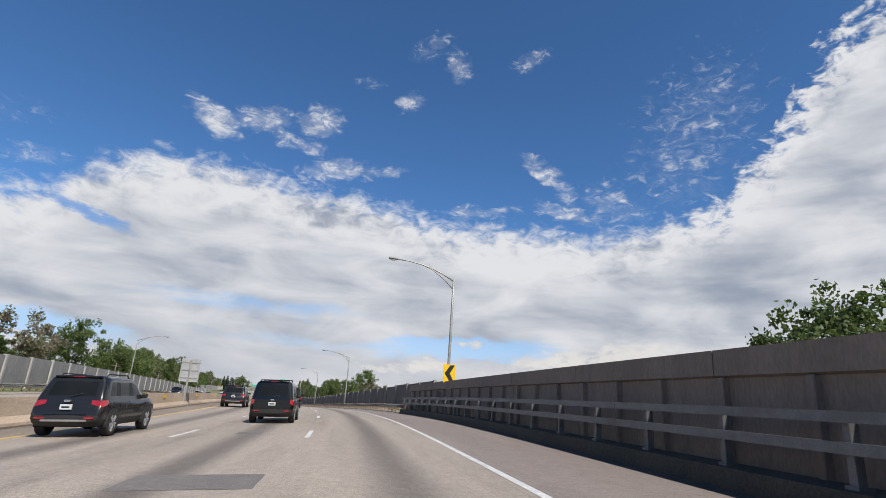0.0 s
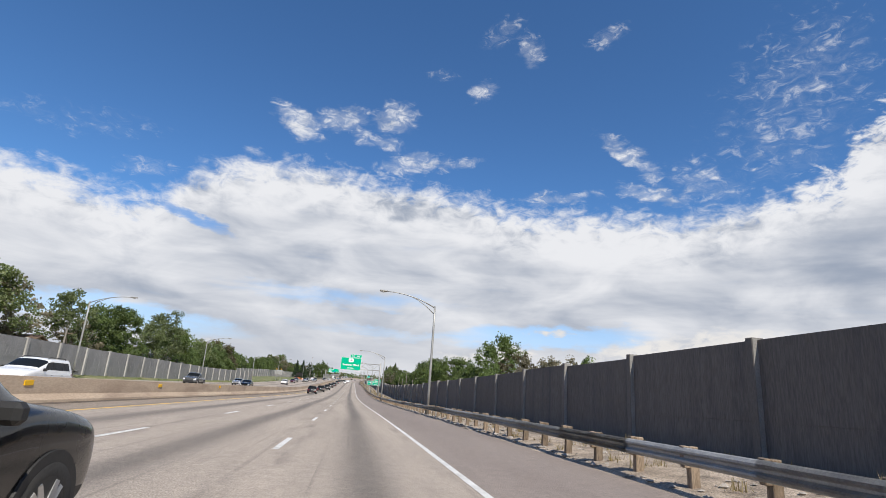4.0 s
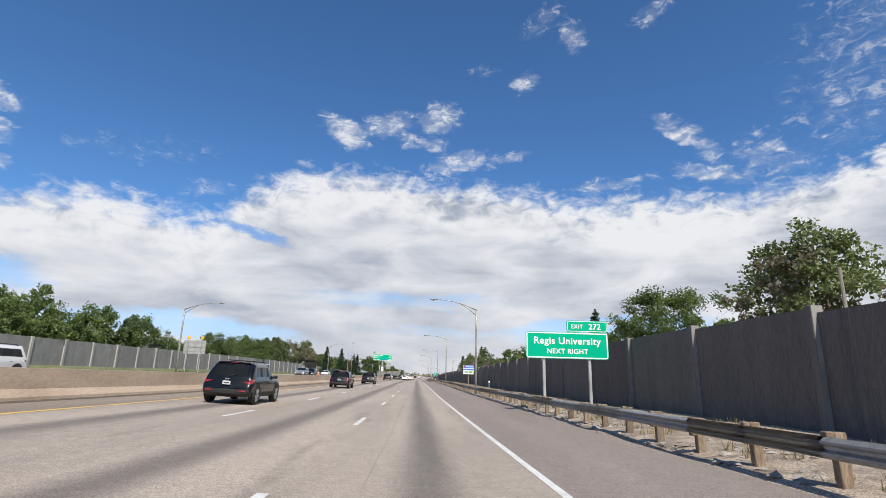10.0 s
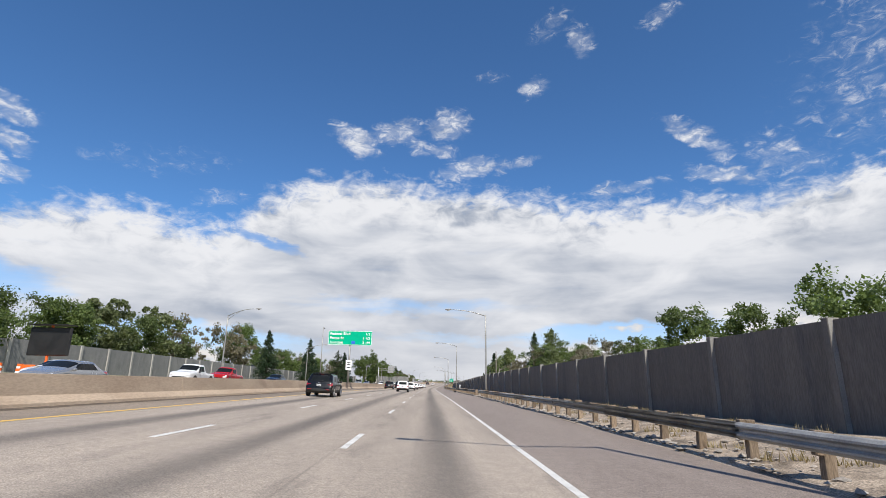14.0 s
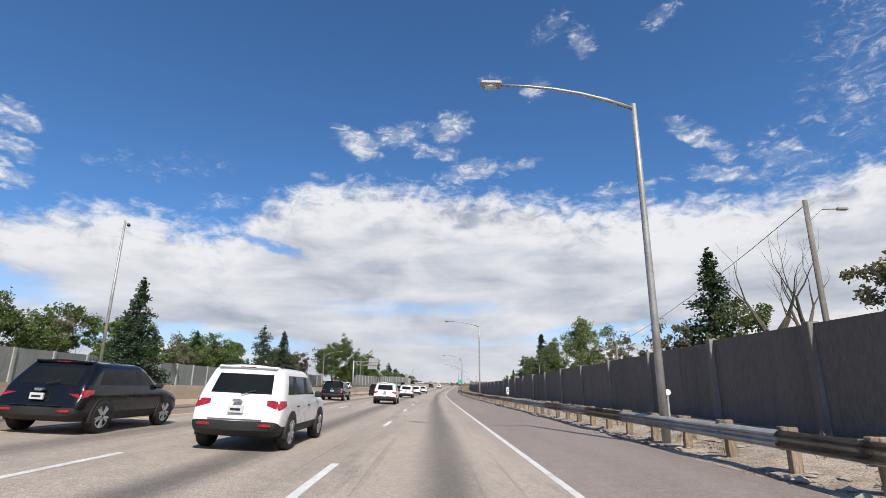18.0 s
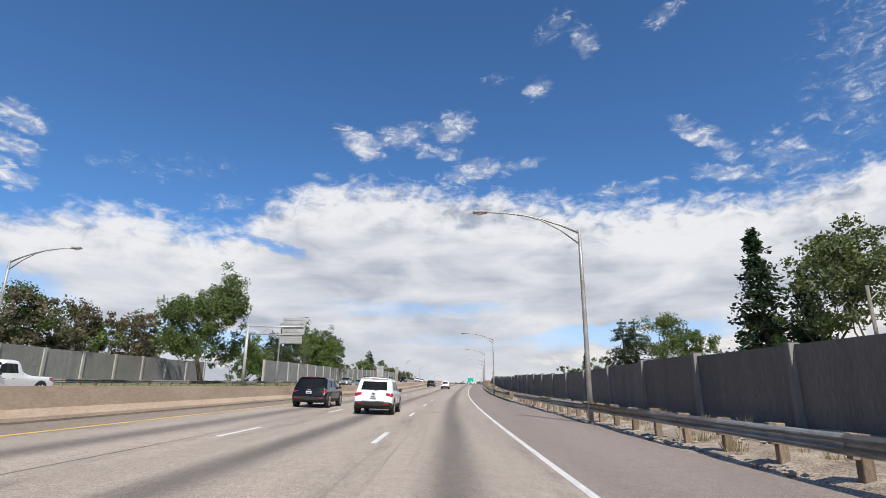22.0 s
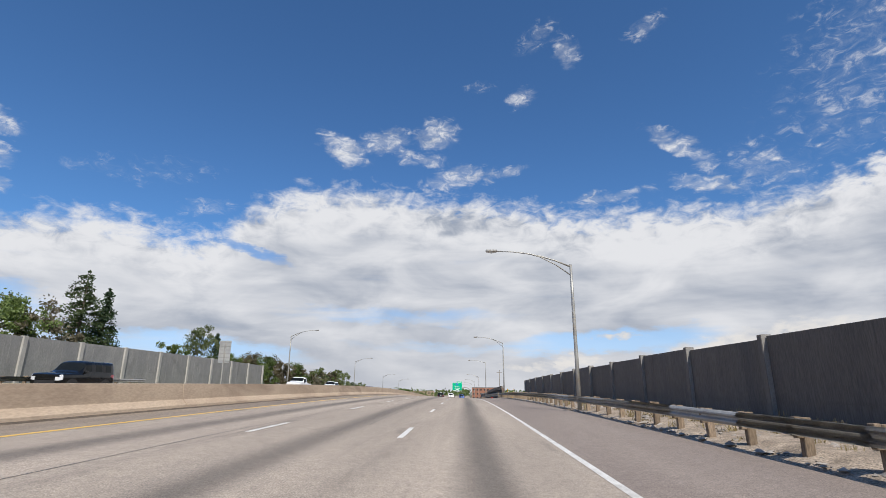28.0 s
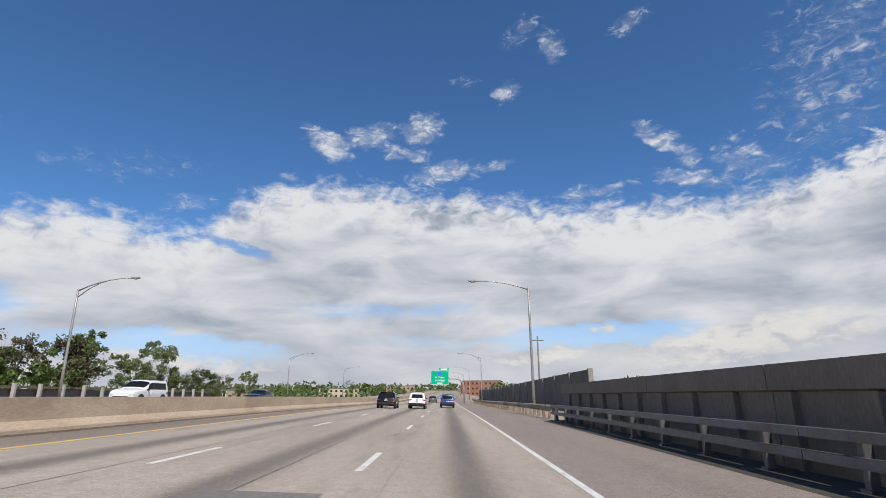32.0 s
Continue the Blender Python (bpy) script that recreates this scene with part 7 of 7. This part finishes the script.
for s, d in ((818.6, 7.3), (818.8, 8.3)):
    g = thing("object_marker", stand(s, d), "dark marker post with amber reflectors", "marker post", "object markers")
    bm = bmesh.new()
    box(bm, -0.04, 0.04, -0.02, 0.02, -0.9, 1.5, 0.01)
    part("post", bm, SIGN_BLACK, g)
    for z in (0.75, 1.05, 1.35):
        bm = bmesh.new()
        box(bm, -0.038, 0.038, -0.03, -0.021, z - 0.09, z + 0.09, 0.004)
        part("reflector", bm, AMBER, g, "amber reflector")
bm = bmesh.new()
box(bm, -0.22, 0.18, -0.14, 0.16, 0.0, 0.15, 0.05)
bmesh.ops.subdivide_edges(bm, edges=bm.edges[:], cuts=1, use_grid_fill=True)
for v in bm.verts:
    v.co += Vector(noise.noise_vector(v.co * 9)) * 0.05
tagged(part("red_litter", bm, SIGN_RED, m=stand(826.5, 5.2, 0.0)), "crumpled red litter beside the bridge kerb", "litter")
bm = bmesh.new()
box(bm, -0.5, 0.5, -0.12, 0.12, 0.0, 0.08, 0.02)
bmesh.ops.subdivide_edges(bm, edges=bm.edges[:], cuts=2, use_grid_fill=True)
for v in bm.verts:
    v.co += Vector(noise.noise_vector(v.co * 7)) * 0.06
tagged(part("yellow_litter", bm, SIGN_YELLOW, m=stand(797.0, 6.4, 0.15)), "crumpled yellow plastic strip on the verge", "litter")
bm = bmesh.new()
box(bm, -0.25, 0.25, -0.35, 0.35, 0.0, 0.3, 0.08)
bmesh.ops.subdivide_edges(bm, edges=bm.edges[:], cuts=2, use_grid_fill=True)
for v in bm.verts:
    v.co += Vector(noise.noise_vector(v.co * 5)) * 0.12
tagged(part("tyre_scrap", bm, RUBBER, m=stand(472.0, 5.15, 0.02)), "heap of torn black tyre rubber on the shoulder", "debris")

# low fence on the left bridge
lf = thing("bridge_railing", label="pale concrete post railing along the left bridge edge", category="railing", kind="structure")
part("rail", sweep([(-31.1, 0.95), (-31.1, 1.12), (-30.85, 1.12), (-30.85, 0.95)], 818.0, 900.0, 4.0, closed=True), TIMBER, lf)
bm = bmesh.new()
box(bm, -0.12, 0.12, -0.11, 0.11, -0.4, 1.3, 0.02)
me = mesh_of("railing_post", bm, POST_LIGHT)
for k in range(34):
    piece("railing_post", me, lf, stand(818.5 + 2.4 * k, -30.75, 0.0))
part("railing_wall", sweep([(-31.2, -0.3), (-31.2, 0.9), (-31.0, 0.9), (-31.0, -0.3)], 818.0, 900.0, 4.0, closed=True), POST_DARK, lf)

# ---------------------------------------------------------------- utility poles and wires
POLE_TIMBER = surface("grey_pole_timber", (0.15, 0.135, 0.115), (0.22, 0.20, 0.175), 0.9, scale=(1, 1, 0.15), size=4.0, grain=40, grain_amount=0.25, bump=0.4)


def utility_pole(s, d, h, arm=True):
    g = thing("utility_pole", stand(s, d, turn=180 if 337 < s < 339 else 0), "weathered wooden utility pole" + (" with a small street lamp arm" if arm else " behind the wall"), "utility pole", "utility poles")
    bm = bmesh.new()
    tube(bm, [(0, 0, -1.8), (0.05, 0, h)], [0.14, 0.10] if arm is not None else [0.07, 0.06], 9)
    part("pole", bm, POLE_TIMBER, g, smooth=True)
    if arm:
        bm = bmesh.new()
        tube(bm, [(0, 0, h - 1.0), (0.7, 0, h - 0.4), (1.5, 0, h - 0.35)], 0.035, 6)
        a = part("arm", bm, GALV, g)
        bm = bmesh.new()
        box(bm, 1.4, 1.85, -0.1, 0.1, h - 0.42, h - 0.30, 0.03)
        part("lamp_head", bm, GALV, a)
    elif arm is False:
        bm = bmesh.new()
        box(bm, -0.9, 0.9, -0.05, 0.05, h - 0.7, h - 0.58, 0.01)
        part("cross_arm", bm, TIMBER, g)


for s, d, h, a in ((488.5, 15.7, 9.3, True), (531.0, 22.0, 7.0, True), (338.0, 24.0, 8.8, True), (314.0, 24.0, 6.4, True), (560.0, 30.0, 7.0, True), (604.0, 26.0, 7.6, True), (278.0, 15.5, 5.8, None), (266.0, 15.5, 5.4, None), (905.0, 12.5, 9.5, False), (128.0, -38, 5.8, False), (180.0, -38, 5.8, False), (368.0, -51, 7.4, False), (622.0, -51, 8.8, False)):
    utility_pole(s, d, h, a)
bm = bmesh.new()
a, b = stand(488.5, 15.7) @ Vector((0.05, 0, 9.1)), stand(531.0, 22.0) @ Vector((0.05, 0, 6.8))
tube(bm, [a.lerp(b, q) - Vector((0, 0, 2.2 * q * (1 - q))) for q in np.linspace(0, 1, 9)], 0.02, 4)
tagged(part("overhead_wire", bm, SIGN_BLACK), "sagging overhead wire between two utility poles", "wire")

# ---------------------------------------------------------------- far town
BRICKS = surface("far_brick", (0.26, 0.12, 0.08), (0.32, 0.16, 0.11), 0.9, size=0.5, grain=4, grain_amount=0.15, bump=0.1)


def far_building(s, d, w, l, h, storeys, wall, label):
    x = spot(s, d)
    g = thing("far_building", Matrix.Translation((x.x, x.y, ground_height(x.x, x.y) - 0.2)) @ Matrix.Rotation(along(s)[3], 4, "Z"), label, "building", "far buildings")
    bm = bmesh.new()
    box(bm, -w / 2, w / 2, -l / 2, l / 2, 0, h, 0.05)
    part("wall", bm, wall, g)
    bm = bmesh.new()
    box(bm, -w / 2 - 0.2, w / 2 + 0.2, -l / 2 - 0.2, l / 2 + 0.2, h, h + 0.5, 0.05)
    part("roof", bm, SHINGLE[1], g)
    n = max(2, int(w / 3.2))
    for f in range(storeys):
        for i in range(n):
            bm = bmesh.new()
            cx, cz = -w / 2 + (i + 0.5) * w / n, h * (f + 0.5) / storeys
            box(bm, cx - 0.7, cx + 0.7, -l / 2 - 0.06, -l / 2 + 0.02, cz - 0.7, cz + 0.7, 0.01)
            part("window", bm, PANE, g)


for q in ((1240, 26, 30, 16, 11.0, 3, BRICKS, "three-storey brown brick building far down the road"), (1200, 46, 18, 14, 6.5, 2, STUCCO[1], "white two-storey building far down the road"), (1180, -70, 26, 14, 6.0, 2, STUCCO[0], "low cream building far beyond the opposite road"),
          (1120, -110, 22, 12, 5.5, 1, STUCCO[1], "low white building beyond the trees"), (1290, -40, 24, 14, 8.0, 2, STUCCO[2], "tan building far down the road"), (1060, -85, 16, 12, 5.0, 1, STUCCO[2], "low tan building beyond the trees")):
    far_building(*q)


def far_woods():
    rnd = random.Random(61)
    vs, fs = [], []
    for _ in range(520):
        side = rnd.choice((-1, 1))
        s = rnd.uniform(1000, 1680)
        d = side * (26 + 420 * rnd.random() ** 1.4)
        x = spot(s, d)
        z = ground_height(x.x, x.y)
        h, w = rnd.uniform(4, 9), rnd.uniform(2.0, 4.5)
        for _ in range(26):
            p = Vector((x.x + rnd.gauss(0, w * 0.5), x.y + rnd.gauss(0, w * 0.5), z + h * rnd.uniform(0.15, 1.0)))
            leaves_into(vs, fs, rnd, p, 0.4, 2, 0.9)
    me = leaf_mesh(vs, fs, LEAF)
    me.name = "far_woods"
    tagged(new("far_woods", me), "far green trees along the horizon", "woods", kind="stuff")
    vs, fs = [], []
    for _ in range(1500):
        a = rnd.uniform(-1.3, 1.3)
        r = rnd.uniform(1500, 2600)
        z = -9
        for _ in range(5):
            p = Vector((math.sin(a) * r + rnd.gauss(0, 6), 500 + math.cos(a) * r + rnd.gauss(0, 6), z + rnd.uniform(0, 14)))
            leaves_into(vs, fs, rnd, p, 2.5, 2, 4.0)
    me = leaf_mesh(vs, fs, LEAF)
    tagged(new("horizon_woods", me), "hazy line of trees on the horizon", "woods", kind="stuff")


far_woods()
